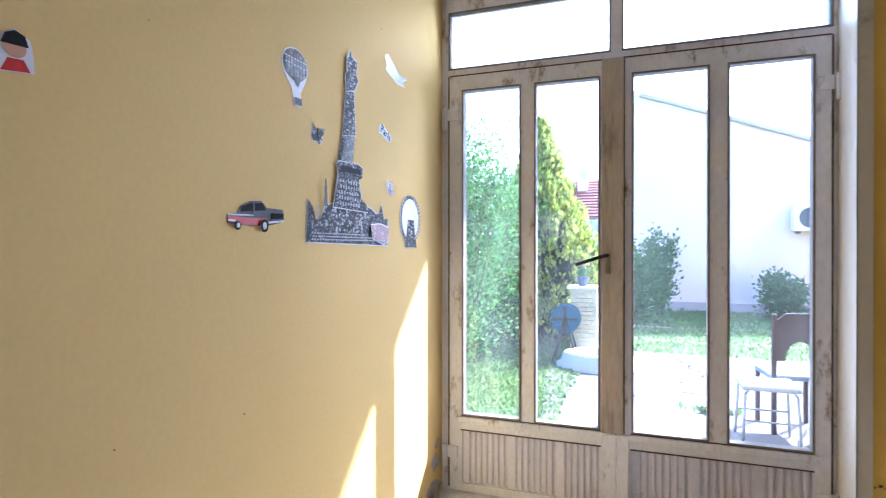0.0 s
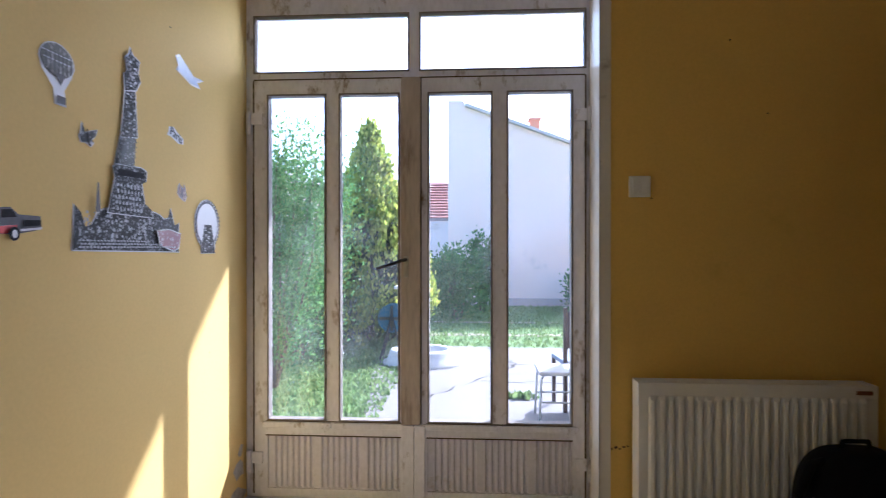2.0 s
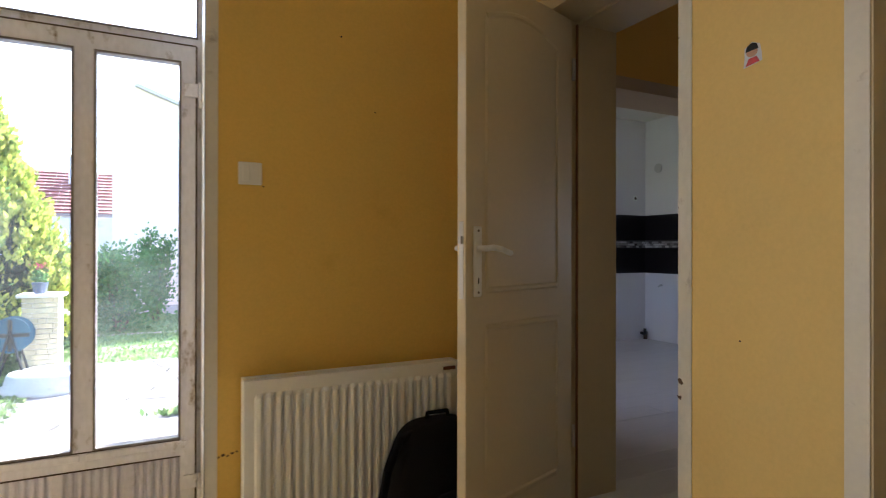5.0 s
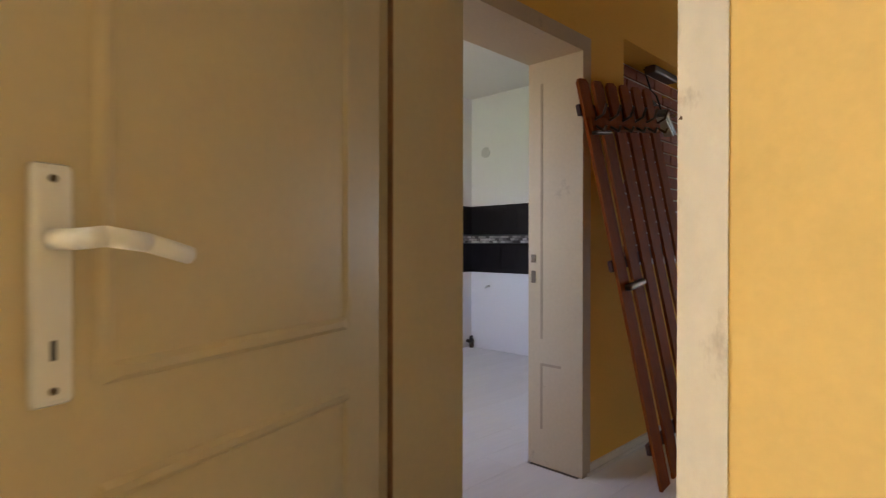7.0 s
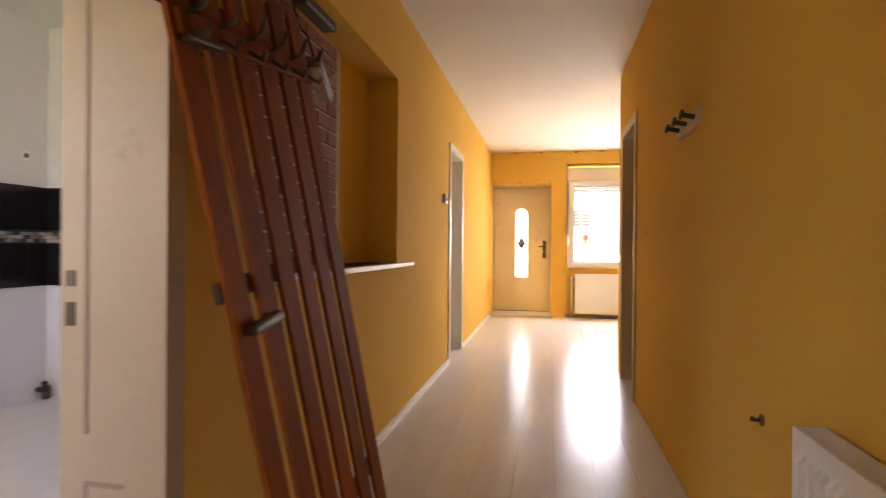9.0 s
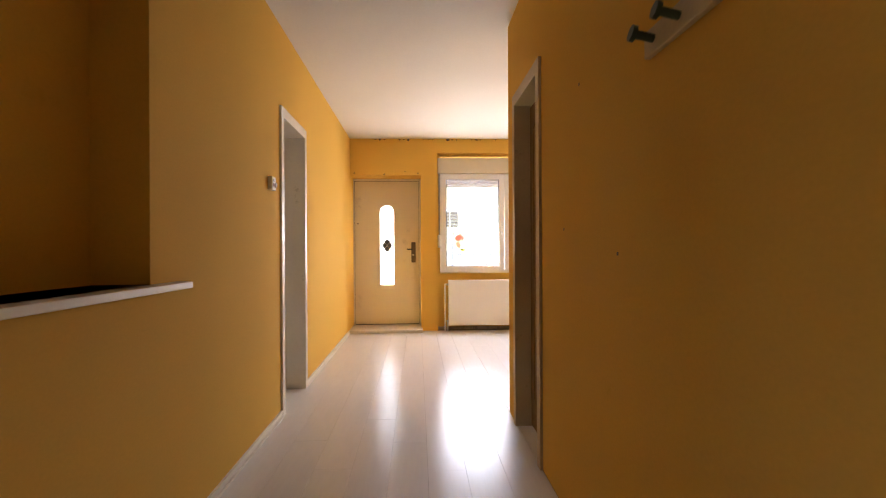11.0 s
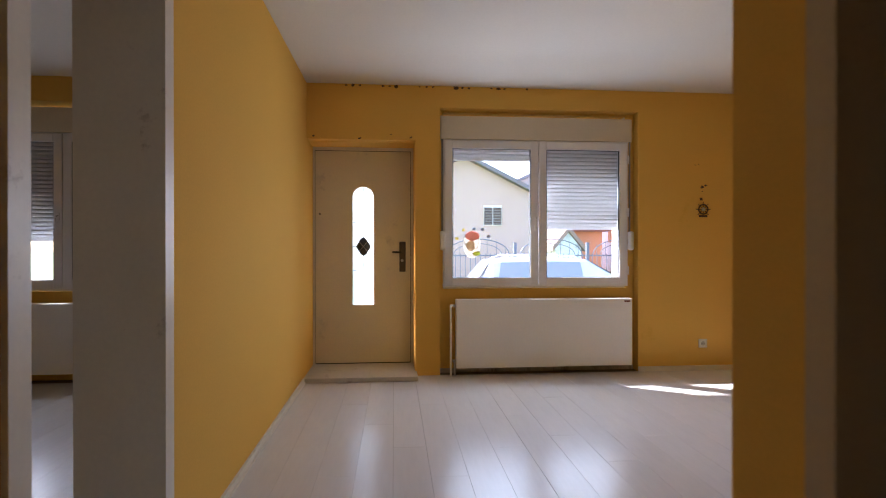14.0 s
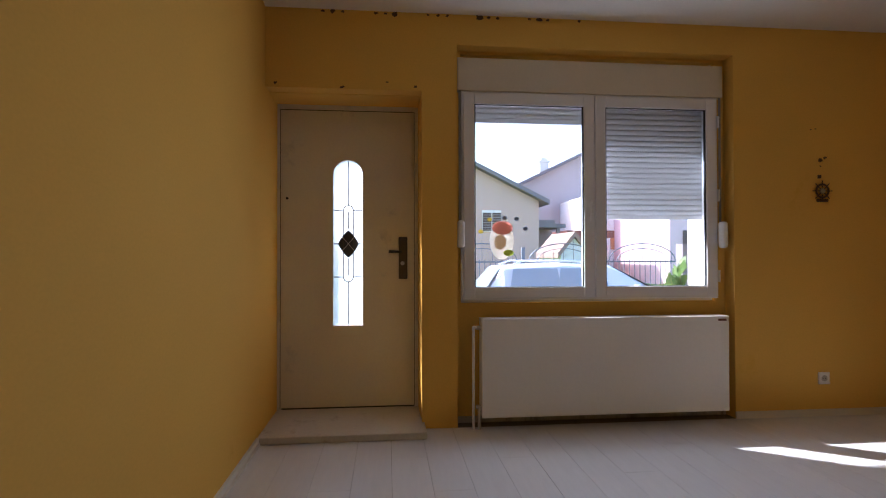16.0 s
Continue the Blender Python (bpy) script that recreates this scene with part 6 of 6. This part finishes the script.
wchair = empty("wooden_chair", "dark brown wooden chair with an arched backrest and blue-grey seat", "chair", at=(-0.72, 3.05, ZG + 0.02))
for sx, h in ((-1, 0.46), (1, 0.46)):
    part("leg", soft_box(sx * 0.19 - 0.017, sx * 0.19 + 0.017, 0.17, 0.205, 0, h, 0.004, 1), DARK_WOOD, wchair)
for sx in (-1, 1):
    part("back_post", soft_box(sx * 0.19 - 0.018, sx * 0.19 + 0.018, -0.21, -0.175, 0, 0.98, 0.004, 1), DARK_WOOD, wchair)
part("seat", soft_box(-0.21, 0.21, -0.21, 0.21, 0.44, 0.485, 0.012, 2), material("blue_grey_upholstery", (0.28, 0.31, 0.40), 0.8, vary=0.1, scale=8, bump=0.001), wchair)
bm = bmesh.new()
n = 12
outer = [(-0.172, 0.60), (-0.172, 0.93), (-0.10, 0.985), (0.10, 0.985), (0.172, 0.93), (0.172, 0.60)]
inn = [(-0.11 * math.cos(math.pi * i / n), 0.60 + 0.16 * math.sin(math.pi * i / n)) for i in range(n + 1)]
full = outer + inn[::-1]
a = [bm.verts.new((x, -0.205, z)) for x, z in full]
b = [bm.verts.new((x, -0.185, z)) for x, z in full]
bm.faces.new(a)
bm.faces.new(b)
for i in range(len(full)):
    bm.faces.new([a[i], a[(i + 1) % len(full)], b[(i + 1) % len(full)], b[i]])
part("backrest", bm, DARK_WOOD, wchair)
wchair.rotation_euler[2] = radians(8)

# ---- neighbouring houses on the garden side ----
gable = empty("neighbour_house", "large pale pink gable wall of the neighbouring house", "house")
bm = bmesh.new()
prof = [(-2.45, ZG), (6.5, ZG), (6.5, 1.7), (-2.0, 4.85), (-2.05, 5.0), (-2.45, 5.0)]
a = [bm.verts.new((x, 12.25, z)) for x, z in prof]
b = [bm.verts.new((x, 20.0, z)) for x, z in prof]
bm.faces.new(a)
bm.faces.new(b)
for i in range(6):
    bm.faces.new([a[i], a[(i + 1) % 6], b[(i + 1) % 6], b[i]])
part("wall", bm, PINK_WALL, gable)
bm = bmesh.new()
for (xa, za), (xb, zb) in (((-2.0, 4.86), (6.7, 1.63)),):
    q = [(xa, 12.1, za), (xb, 12.1, zb), (xb, 20.1, zb), (xa, 20.1, za)]
    bm.faces.new([bm.verts.new((x, y, z + 0.05)) for x, y, z in q])
    bm.faces.new([bm.verts.new((x, y, z - 0.03)) for x, y, z in q])
    bm.faces.new([bm.verts.new(v) for v in ((xa, 12.1, za - 0.03), (xb, 12.1, zb - 0.03), (xb, 12.1, zb + 0.05), (xa, 12.1, za + 0.05))])
part("roof", bm, material("pale_verge_board", (0.46, 0.42, 0.41), 0.8, bump=0.002), gable, "pale roof edge")
part("chimney", boxes((-0.12, 0.16, 14.0, 14.3, 3.9, 4.86), (-0.16, 0.20, 13.95, 14.35, 4.86, 4.92)), material("orange_brick", (0.5, 0.22, 0.13), 0.8, bump=0.002), gable, "orange brick chimney")
part("plinth", boxes((-2.44, 6.5, 12.21, 12.249, ZG, ZG + 0.22)), MAUVE_WALL, gable, "darker plinth strip")
ac = empty("air_conditioner", "white outdoor air conditioner unit on the pale wall", "air conditioner")
part("case", soft_box(1.25, 2.05, 11.9, 12.2, 1.45, 2.05, 0.02), WHITE_PLASTIC, ac)
part("fan_guard", cyl(bmesh.new(), (1.58, 11.885, 1.75), (1.58, 11.9, 1.75), 0.23, n=28), material("dark_grille", (0.06, 0.065, 0.08), 0.5, bump=0), ac, "dark round fan guard")
part("bracket", boxes((1.35, 1.4, 11.95, 12.249, 1.40, 1.45), (1.9, 1.95, 11.95, 12.249, 1.40, 1.45)), IRON, ac)


def tiled_roof(parent, x0, x1, ya, za, yb, zb, rows, mat=ROOF_TILE):
    """Courses of roof tile from the eave (ya, za) to the ridge (yb, zb); long axis along x."""
    bm = bmesh.new()
    d = Vector((0, yb - ya, zb - za))
    n = Vector((0, -d.z, d.y)).normalized() * 0.05
    for i in range(rows):
        p, q = Vector((0, ya, za)) + d * (i / rows), Vector((0, ya, za)) + d * ((i + 1.12) / rows)
        x = x0
        while x < x1:
            w_ = min(0.26, x1 - x)
            v = [Vector((x, p.y, p.z)) + n, Vector((x + w_ * 0.99, p.y, p.z)) + n, Vector((x + w_ * 0.99, q.y, q.z)), Vector((x, q.y, q.z))]
            v2 = [Vector((x, p.y, p.z)) - n * 0.2, Vector((x + w_ * 0.99, p.y, p.z)) - n * 0.2]
            vs = [bm.verts.new(k) for k in v]
            us = [bm.verts.new(k) for k in v2]
            bm.faces.new(vs)
            bm.faces.new([us[0], us[1], vs[1], vs[0]])
            x += w_
    ob = part("roof", bm, mat, parent, "red clay tile roof")
    return tagged(ob, kind="stuff")


cottage = empty("red_roof_house", "old whitewashed house with a red tile roof", "house")
part("wall", boxes((-11.5, -2.6, 20.5, 25.5, ZG, 2.35)), OLD_WHITE, cottage)
tiled_roof(cottage, -11.8, -2.4, 20.2, 2.3, 23.2, 4.1, 13)
part("gutter", boxes((-11.8, -2.4, 20.1, 20.22, 2.2, 2.3)), ROOF_DARK, cottage)
for x in (-6.6, -4.6):
    part("chimney", boxes((x, x + 0.4, 22.2, 22.6, 3.3, 4.5), (x - 0.05, x + 0.45, 22.15, 22.65, 4.5, 4.58)), OLD_WHITE, cottage, "plastered chimney")
garden_wall = structure("garden_wall", boxes((-14, -2.46, 15.9, 16.2, ZG, 1.95)), OLD_WHITE, "peeling whitewashed garden wall", "wall")
side_house = empty("pale_house", "pale house far behind the tall shrub", "house")
part("wall", boxes((-13, -6.6, 12.0, 18.0, ZG, 2.9)), PINK_WALL, side_house)
bm = bmesh.new()
for y in (11.8, 18.2):
    bm.faces.new([bm.verts.new(v) for v in ((-13.2, y, 2.85), (-6.4, y, 2.85), (-9.8, y, 4.6))])
bm.faces.new([bm.verts.new(v) for v in ((-6.4, 11.8, 2.85), (-6.4, 18.2, 2.85), (-9.8, 18.2, 4.6), (-9.8, 11.8, 4.6))])
bm.faces.new([bm.verts.new(v) for v in ((-13.2, 11.8, 2.85), (-13.2, 18.2, 2.85), (-9.8, 18.2, 4.6), (-9.8, 11.8, 4.6))])
part("roof", bm, ROOF_DARK, side_house)

# ---- street side ----
structure("road", boxes((13.4, 18.2, -60, 60, ZG, ZG + 0.01)), ASPHALT, "grey asphalt street", "road")
structure("kerb", boxes((18.2, 18.4, -60, 60, ZG, ZG + 0.12)), CONCRETE, "pale concrete kerb", "kerb")
structure("front_yard", boxes((9.92, 13.4, -60, 60, ZG, ZG + 0.008)), CONCRETE, "concrete yard in front of the house", "pavement")


def gable_house(name, label, x, yc, half, eave_z, ridge_z, depth, mat, roof_mat, over=0.45):
    """A house whose gable end looks along -x."""
    h = empty(name, label, "house")
    bm = bmesh.new()
    pr = [(yc - half, ZG), (yc + half, ZG), (yc + half, eave_z), (yc, ridge_z), (yc - half, eave_z)]
    a = [bm.verts.new((x, y, z)) for y, z in pr]
    b = [bm.verts.new((x + depth, y, z)) for y, z in pr]
    bm.faces.new(a)
    bm.faces.new(b)
    for i in range(5):
        bm.faces.new([a[i], a[(i + 1) % 5], b[(i + 1) % 5], b[i]])
    part("wall", bm, mat, h)
    sl = (ridge_z - eave_z) / half
    bm = bmesh.new()
    for s in (-1, 1):
        e = (yc + s * (half + over), eave_z - sl * over)
        for dz in (0.03, 0.25):
            bm.faces.new([bm.verts.new(v) for v in ((x - over, e[0], e[1] + dz), (x + depth, e[0], e[1] + dz), (x + depth, yc, ridge_z + dz), (x - over, yc, ridge_z + dz))])
        bm.faces.new([bm.verts.new(v) for v in ((x - over, e[0], e[1] + 0.03), (x - over, yc, ridge_z + 0.03), (x - over, yc, ridge_z + 0.25), (x - over, e[0], e[1] + 0.25))])
        bm.faces.new([bm.verts.new(v) for v in ((x - over, e[0], e[1] + 0.03), (x + depth, e[0], e[1] + 0.03), (x + depth, e[0], e[1] + 0.25), (x - over, e[0], e[1] + 0.25))])
    part("roof", bm, roof_mat, h)
    return h


def shuttered_window(h, x, y, z, w_, hh):
    win = part("window", boxes((x - 0.06, x - 0.001, y - w_ / 2, y + w_ / 2, z, z + hh)), WHITE_TRIM, h)
    for s in (-1, 1):
        slats = [(x - 0.10, x - 0.065, y + s * w_ / 4 - w_ * 0.22, y + s * w_ / 4 + w_ * 0.22, z + 0.05 + k * 0.085, z + 0.115 + k * 0.085) for k in range(int((hh - 0.1) / 0.085))]
        part("shutter", boxes(*slats), SHADE_BROWN, win, "brown louvred shutter")


pink = gable_house("pink_house", "pale salmon house with a dark gable roof across the street", 34.0, -4.5, 4.1, 3.95, 6.0, 12, SALMON_WALL, ROOF_DARK)
shuttered_window(pink, 34.0, -6.1, 2.35, 1.0, 1.1)
shuttered_window(pink, 34.0, -2.8, 2.35, 1.0, 1.1)
part("porch_roof", boxes((34.5, 40, -10.2, -8.6, 2.6, 2.8), (34.5, 40, -9.6, -8.6, 2.8, 3.0)), ROOF_DARK, pink, "dark lean-to porch roof")
part("porch_post", boxes((34.6, 34.75, -9.9, -9.75, ZG, 2.6)), ROOF_DARK, pink)
part("porch_wall", boxes((37.0, 37.2, -10.2, -8.62, ZG, 2.6)), MAUVE_WALL, pink)
mauve = gable_house("mauve_house", "grey-mauve house with a tall chimney", 46.0, -16.5, 7.0, 5.8, 9.2, 10, MAUVE_WALL, ROOF_DARK)
part("chimney", boxes((48.0, 48.7, -13.3, -12.6, 6.5, 8.4), (47.9, 48.8, -13.4, -12.5, 8.4, 8.55), (48.1, 48.6, -13.2, -12.7, 8.55, 8.8)), WHITE_TRIM, mauve, "white chimney")
shed = gable_house("white_shed", "small whitewashed gabled shed with a brown roof", 27.0, -8.05, 0.55, 1.15, 1.8, 3, OLD_WHITE, material("brown_shed_tile", (0.26, 0.17, 0.14), 0.8, vary=0.15, scale=4, bump=0.002), 0.15)
far = empty("orange_house", "orange house with a red roof behind the gate", "house")
part("wall", boxes((36, 44, -13.0, -10.9, ZG, 2.1)), material("orange_render", (0.55, 0.20, 0.10), 0.85, bump=0.002), far)
part("roof", boxes((35.5, 44.5, -13.3, -10.6, 2.1, 2.5)), ROOF_TILE, far)
white_house = empty("white_house", "bright white house with small orange windows", "house")
part("wall", boxes((40, 48, -19.6, -13.6, ZG, 5.0)), material("bright_white_render", (0.80, 0.74, 0.72), 0.8, bump=0.002), white_house)
for y in (-17.0, -15.7):
    part("window", boxes((39.93, 39.999, y, y + 0.75, 1.5, 2.7)), material("orange_blind", (0.60, 0.25, 0.12), 0.6, bump=0), white_house, "orange window blind")
rose = empty("rose_house", "deep rose-coloured house with a dark window", "house")
part("wall", boxes((33, 40, -21.5, -15.2, ZG, 5.0)), MAGENTA_WALL, rose)
part("window", boxes((32.93, 32.999, -16.8, -15.9, 1.5, 2.4)), SHADE_BROWN, rose)

# iron fence and gate across the street
fence = empty("iron_fence", "grey wrought iron fence with arched panels along the street", "fence")
XFE = 19.0
bar_mesh = mesh_of("bar", cyl(bmesh.new(), (0, 0, 0), (0, 0, 1.45), 0.011, n=6), IRON)
post_mesh = mesh_of("post", boxes((-0.04, 0.04, -0.04, 0.04, 0, 1.75)), IRON)
y = -14.0
while y < 6.1:
    p = new("post", post_mesh)
    p.parent, p.location = fence, (XFE, y, ZG)
    if y < 5.9:
        part("rail", boxes((XFE - 0.015, XFE + 0.015, y, y + 2.0, ZG + 0.2, ZG + 0.235), (XFE - 0.015, XFE + 0.015, y, y + 2.0, ZG + 1.38, ZG + 1.415)), IRON, fence)
        part("arch", tube([(XFE, y + 1.0 - 0.85 * math.cos(math.pi * i / 14), ZG + 1.42 + 0.42 * math.sin(math.pi * i / 14)) for i in range(15)], 0.014, 6), IRON, fence)
        part("arch", tube([(XFE, y + 1.0 - 0.65 * math.cos(math.pi * i / 14), ZG + 1.42 + 0.30 * math.sin(math.pi * i / 14)) for i in range(15)], 0.01, 6), IRON, fence)
        for k in range(1, 8):
            part("spike", cyl(bmesh.new(), (XFE, y + 0.25 * k, ZG + 1.4), (XFE, y + 0.25 * k, ZG + 1.42 + 0.42 * math.sin(math.pi * k / 8) + 0.12), 0.008, 0.003, n=6), IRON, fence)
        for k in range(1, 15):
            b = new("bar", bar_mesh)
            b.parent, b.location = fence, (XFE, y + k * 2.0 / 15, ZG)
    y += 2.0
structure("fence_base", boxes((XFE - 0.12, XFE + 0.12, -14.2, 6.2, ZG, ZG + 0.18)), CONCRETE, "low concrete base under the iron fence", "wall")

# parked estate car
CARPAINT = material("silver_white_car_paint", (0.62, 0.65, 0.70), 0.25, metal=0.2, vary=0.02, bump=0)
CARGLASS = material("tinted_car_glass", (0.25, 0.29, 0.33), 0.08, vary=0.05, bump=0, spec=0.8)
TYRE = material("black_rubber", (0.015, 0.015, 0.016), 0.8, bump=0)
car = empty("estate_car", "silver-white estate car parked in the street", "car", at=(16.0, -4.4, ZG + 0.01))
car.rotation_euler[2] = math.pi
car.scale = (1, 1, 0.96)


def loft(sections, closed=True):
    bm = bmesh.new()
    rings_ = [[bm.verts.new(v) for v in s] for s in sections]
    n_ = len(rings_[0])
    for p, q in zip(rings_, rings_[1:]):
        for i in range(n_):
            bm.faces.new([p[i], p[(i + 1) % n_], q[(i + 1) % n_], q[i]])
    bm.faces.new(rings_[0])
    bm.faces.new(rings_[-1])
    return bm


def car_section(y, half, z0, z1):
    return [(-half, y, z0), (-half * 1.02, y, (z0 + z1) / 2), (-half * 0.96, y, z1 - 0.06), (-half * 0.86, y, z1), (half * 0.86, y, z1), (half * 0.96, y, z1 - 0.06), (half * 1.02, y, (z0 + z1) / 2), (half, y, z0)]


body = part("body", loft([car_section(-2.1, 0.72, 0.35, 0.78), car_section(-1.95, 0.84, 0.25, 0.92), (car_section(-1.0, 0.87, 0.22, 0.96)), car_section(0.6, 0.87, 0.22, 0.95), car_section(1.5, 0.85, 0.22, 0.88), car_section(2.05, 0.78, 0.28, 0.74), car_section(2.18, 0.66, 0.35, 0.62)]), CARPAINT, car, smooth=True)


def cabin_section(y, half, z0, z1):
    return [(-half, y, z0), (-half * 0.80, y, z1 - 0.05), (-half * 0.72, y, z1), (half * 0.72, y, z1), (half * 0.80, y, z1 - 0.05), (half, y, z0)]


cab = part("cabin", loft([cabin_section(-1.98, 0.80, 0.88, 0.97), cabin_section(-1.65, 0.82, 0.9, 1.40), cabin_section(-0.6, 0.83, 0.9, 1.46), cabin_section(0.25, 0.83, 0.9, 1.42), cabin_section(1.15, 0.82, 0.88, 0.93)]), CARPAINT, car, smooth=False)
for ya, yb in ((-1.5, -0.72), (-0.66, 0.12)):
    for s in (-1, 1):
        bm = bmesh.new()
        bm.faces.new([bm.verts.new(v) for v in ((s * 0.825, ya - 0.08, 0.96), (s * 0.825, yb + 0.05, 0.96), (s * 0.70, yb, 1.37), (s * 0.70, ya, 1.37))])
        part("side_window", bm, CARGLASS, car)
for ya, za, yb, zb in ((0.32, 1.40, 1.08, 0.97), (-1.70, 1.38, -1.99, 0.99)):
    bm = bmesh.new()
    bm.faces.new([bm.verts.new(v) for v in ((-0.56, ya, za), (0.56, ya, za), (0.72, yb, zb + 0.008), (-0.72, yb, zb + 0.008))])
    part("windscreen", bm, CARGLASS, car)
for s in (-1, 1):
    part("roof_rail", tube([(s * 0.52, -1.5, 1.42), (s * 0.53, -1.3, 1.50), (s * 0.53, 0.0, 1.50), (s * 0.52, 0.2, 1.43)], 0.016), CARPAINT, car, smooth=True)
    part("mirror", soft_box(s * 0.97 - 0.09, s * 0.97 + 0.09, 0.55, 0.65, 0.95, 1.08, 0.03, 2), CARPAINT, car)
    part("headlight", soft_box(s * 0.58 - 0.14, s * 0.58 + 0.14, 2.04, 2.14, 0.58, 0.72, 0.03, 2), CARGLASS, car)
    for y in (-1.35, 1.3):
        wh = part("wheel", cyl(bmesh.new(), (s * 0.70, y, 0.31), (s * 0.89, y, 0.31), 0.31, n=24), TYRE, car, "black tyre")
        part("rim", cyl(bmesh.new(), (s * 0.885, y, 0.31), (s * 0.90, y, 0.31), 0.19, n=20), STEEL, wh)

shrub("vine", 12.6, -4.44, 1.45, 0.14, "large-leaved green plant beside the street yard", 51, 110, LEAF_GRASS, 6, 0.22, 0.3)
struct_post = solid("gate_post", boxes((13.0, 13.18, -4.86, -4.68, ZG, 1.25)), ROOF_DARK, "dark metal gate post beside the plant", "gate post")

# sticker on the window pane, kept as plain shapes
def foil(name, colour):
    m = bpy.data.materials.new(name)
    m.use_nodes = True
    n, l = m.node_tree.nodes, m.node_tree.links
    tl, mx = n.new("ShaderNodeBsdfTranslucent"), n.new("ShaderNodeMixShader")
    tl.inputs[0].default_value = (*colour, 1)
    n["Principled BSDF"].inputs["Base Color"].default_value = (*colour, 1)
    mx.inputs[0].default_value = 0.65
    l.new(n["Principled BSDF"].outputs[0], mx.inputs[1])
    l.new(tl.outputs[0], mx.inputs[2])
    l.new(mx.outputs[0], n["Material Output"].inputs[0])
    return m



deco = empty("window_sticker", "round red and white paper decoration stuck on the window pane", "sticker")
for i, (nm, pts, mat) in enumerate((("white_shape", oval(-1.50, 1.13, 0.082, 0.125), foil("white_foil", (0.72, 0.66, 0.58))), ("red_shape", oval(-1.505, 1.215, 0.070, 0.045), foil("red_foil", (0.8, 0.45, 0.38))),
                                    ("beige_shape", oval(-1.49, 1.12, 0.04, 0.05), foil("beige_foil", (0.78, 0.66, 0.50))), ("green_shape", oval(-1.545, 1.05, 0.035, 0.02), foil("lime_foil", (0.6, 0.65, 0.15))))):
    part(nm, flat_shape([(y, z + 0.06) for y, z in pts], 9.5665 - 0.0012 * (i + 1), 0.001), mat, deco)
for cy, cz in ((-1.36, 1.25), (-1.42, 1.33), (-1.52, 1.34), (-1.60, 1.335), (-1.66, 1.27)):
    s_ = empty("small_window_sticker", "tiny yellow paper sticker on the window pane", "sticker", "small window stickers")
    part("card", flat_shape(oval(cy, cz, 0.017, 0.014, 8), 9.5645, 0.001), foil("yellow_foil", (0.65, 0.5, 0.12)) if cy > -1.5 else BLUE_PRINT, s_)


# ---- exposed bricks in the niche, as pieces ----
brick_full = mesh_of("brick", soft_box(0, 0.24, -0.012, 0.0, 0, 0.064, 0.003, 1), BRICK)
brick_half = mesh_of("brick", soft_box(0, 0.115, -0.012, 0.0, 0, 0.064, 0.003, 1), BRICK)
for row in range(15):
    z = 1.008 + row * 0.0755
    if z + 0.064 > 2.138:
        break
    x = 2.146
    k = 0
    while x < 3.33 - 0.1:
        half = (row % 2 and k == 0) or x + 0.24 > 3.332
        b = new("brick", brick_half if half else brick_full)
        b.parent = mortar
        b.location = (x, 0.182, z)
        x += (0.115 if half else 0.24) + 0.0105
        k += 1

# ---- laminate planks, as pieces of the floor ----
floor = empty("floor", "pale grey laminate plank floor, slightly scuffed", "floor", kind="structure")


def plank_mesh(length, width):
    bm = boxes((0.0007, length - 0.0007, 0.0007, width - 0.0007, -0.012, 0.0))
    return mesh_of("plank", bm, FLOOR_PLANK)


def lay(x0, x1, y0, y1, width=0.193, length=1.29, stagger=0.43):
    """Rows of planks that run along x."""
    cache, tilt = {}, random.Random(17)
    y, row = y1, 0
    while y > y0 + 0.004:
        wd = min(width, y - y0)
        x, first = x0, True
        while x < x1 - 0.004:
            ln = length - (row * stagger) % (length - 0.05) if first else length
            ln = min(ln, x1 - x)
            key = (round(ln, 4), round(wd, 4))
            if key not in cache:
                cache[key] = plank_mesh(*key)
            p = new("plank", cache[key])
            p.location, p.parent = (x, y - wd, 0), floor
            p.rotation_euler = (tilt.uniform(-0.0006, 0.0006), tilt.uniform(-0.0002, 0.0002), 0)
            x, first = x + ln, False
        y, row = y - wd, row + 1


lay(XH, XF, YR, 0.0)
lay(5.66, XF, YS, YR)
lay(XH, 3.87, TL + 0.008, 2.6, length=2.0)
lay(4.14, XF, TL, 3.9, length=2.0)
for name, d in (("kitchen_threshold", (0.78, 1.70, 0.0, TL + 0.008, -0.012, -0.001)), ("side_room_threshold", (5.69, 6.40, 0.0, TL, -0.012, -0.001)),
                ("hall_threshold", (XW, XH, -1.13, -0.44, -0.012, 0.002)), ("side_door_threshold", (4.71, 5.36, YR - 0.14, YR, -0.012, -0.001))):
    structure(name, boxes(d), FLOOR_PLANK, "pale threshold board in a doorway", "threshold")
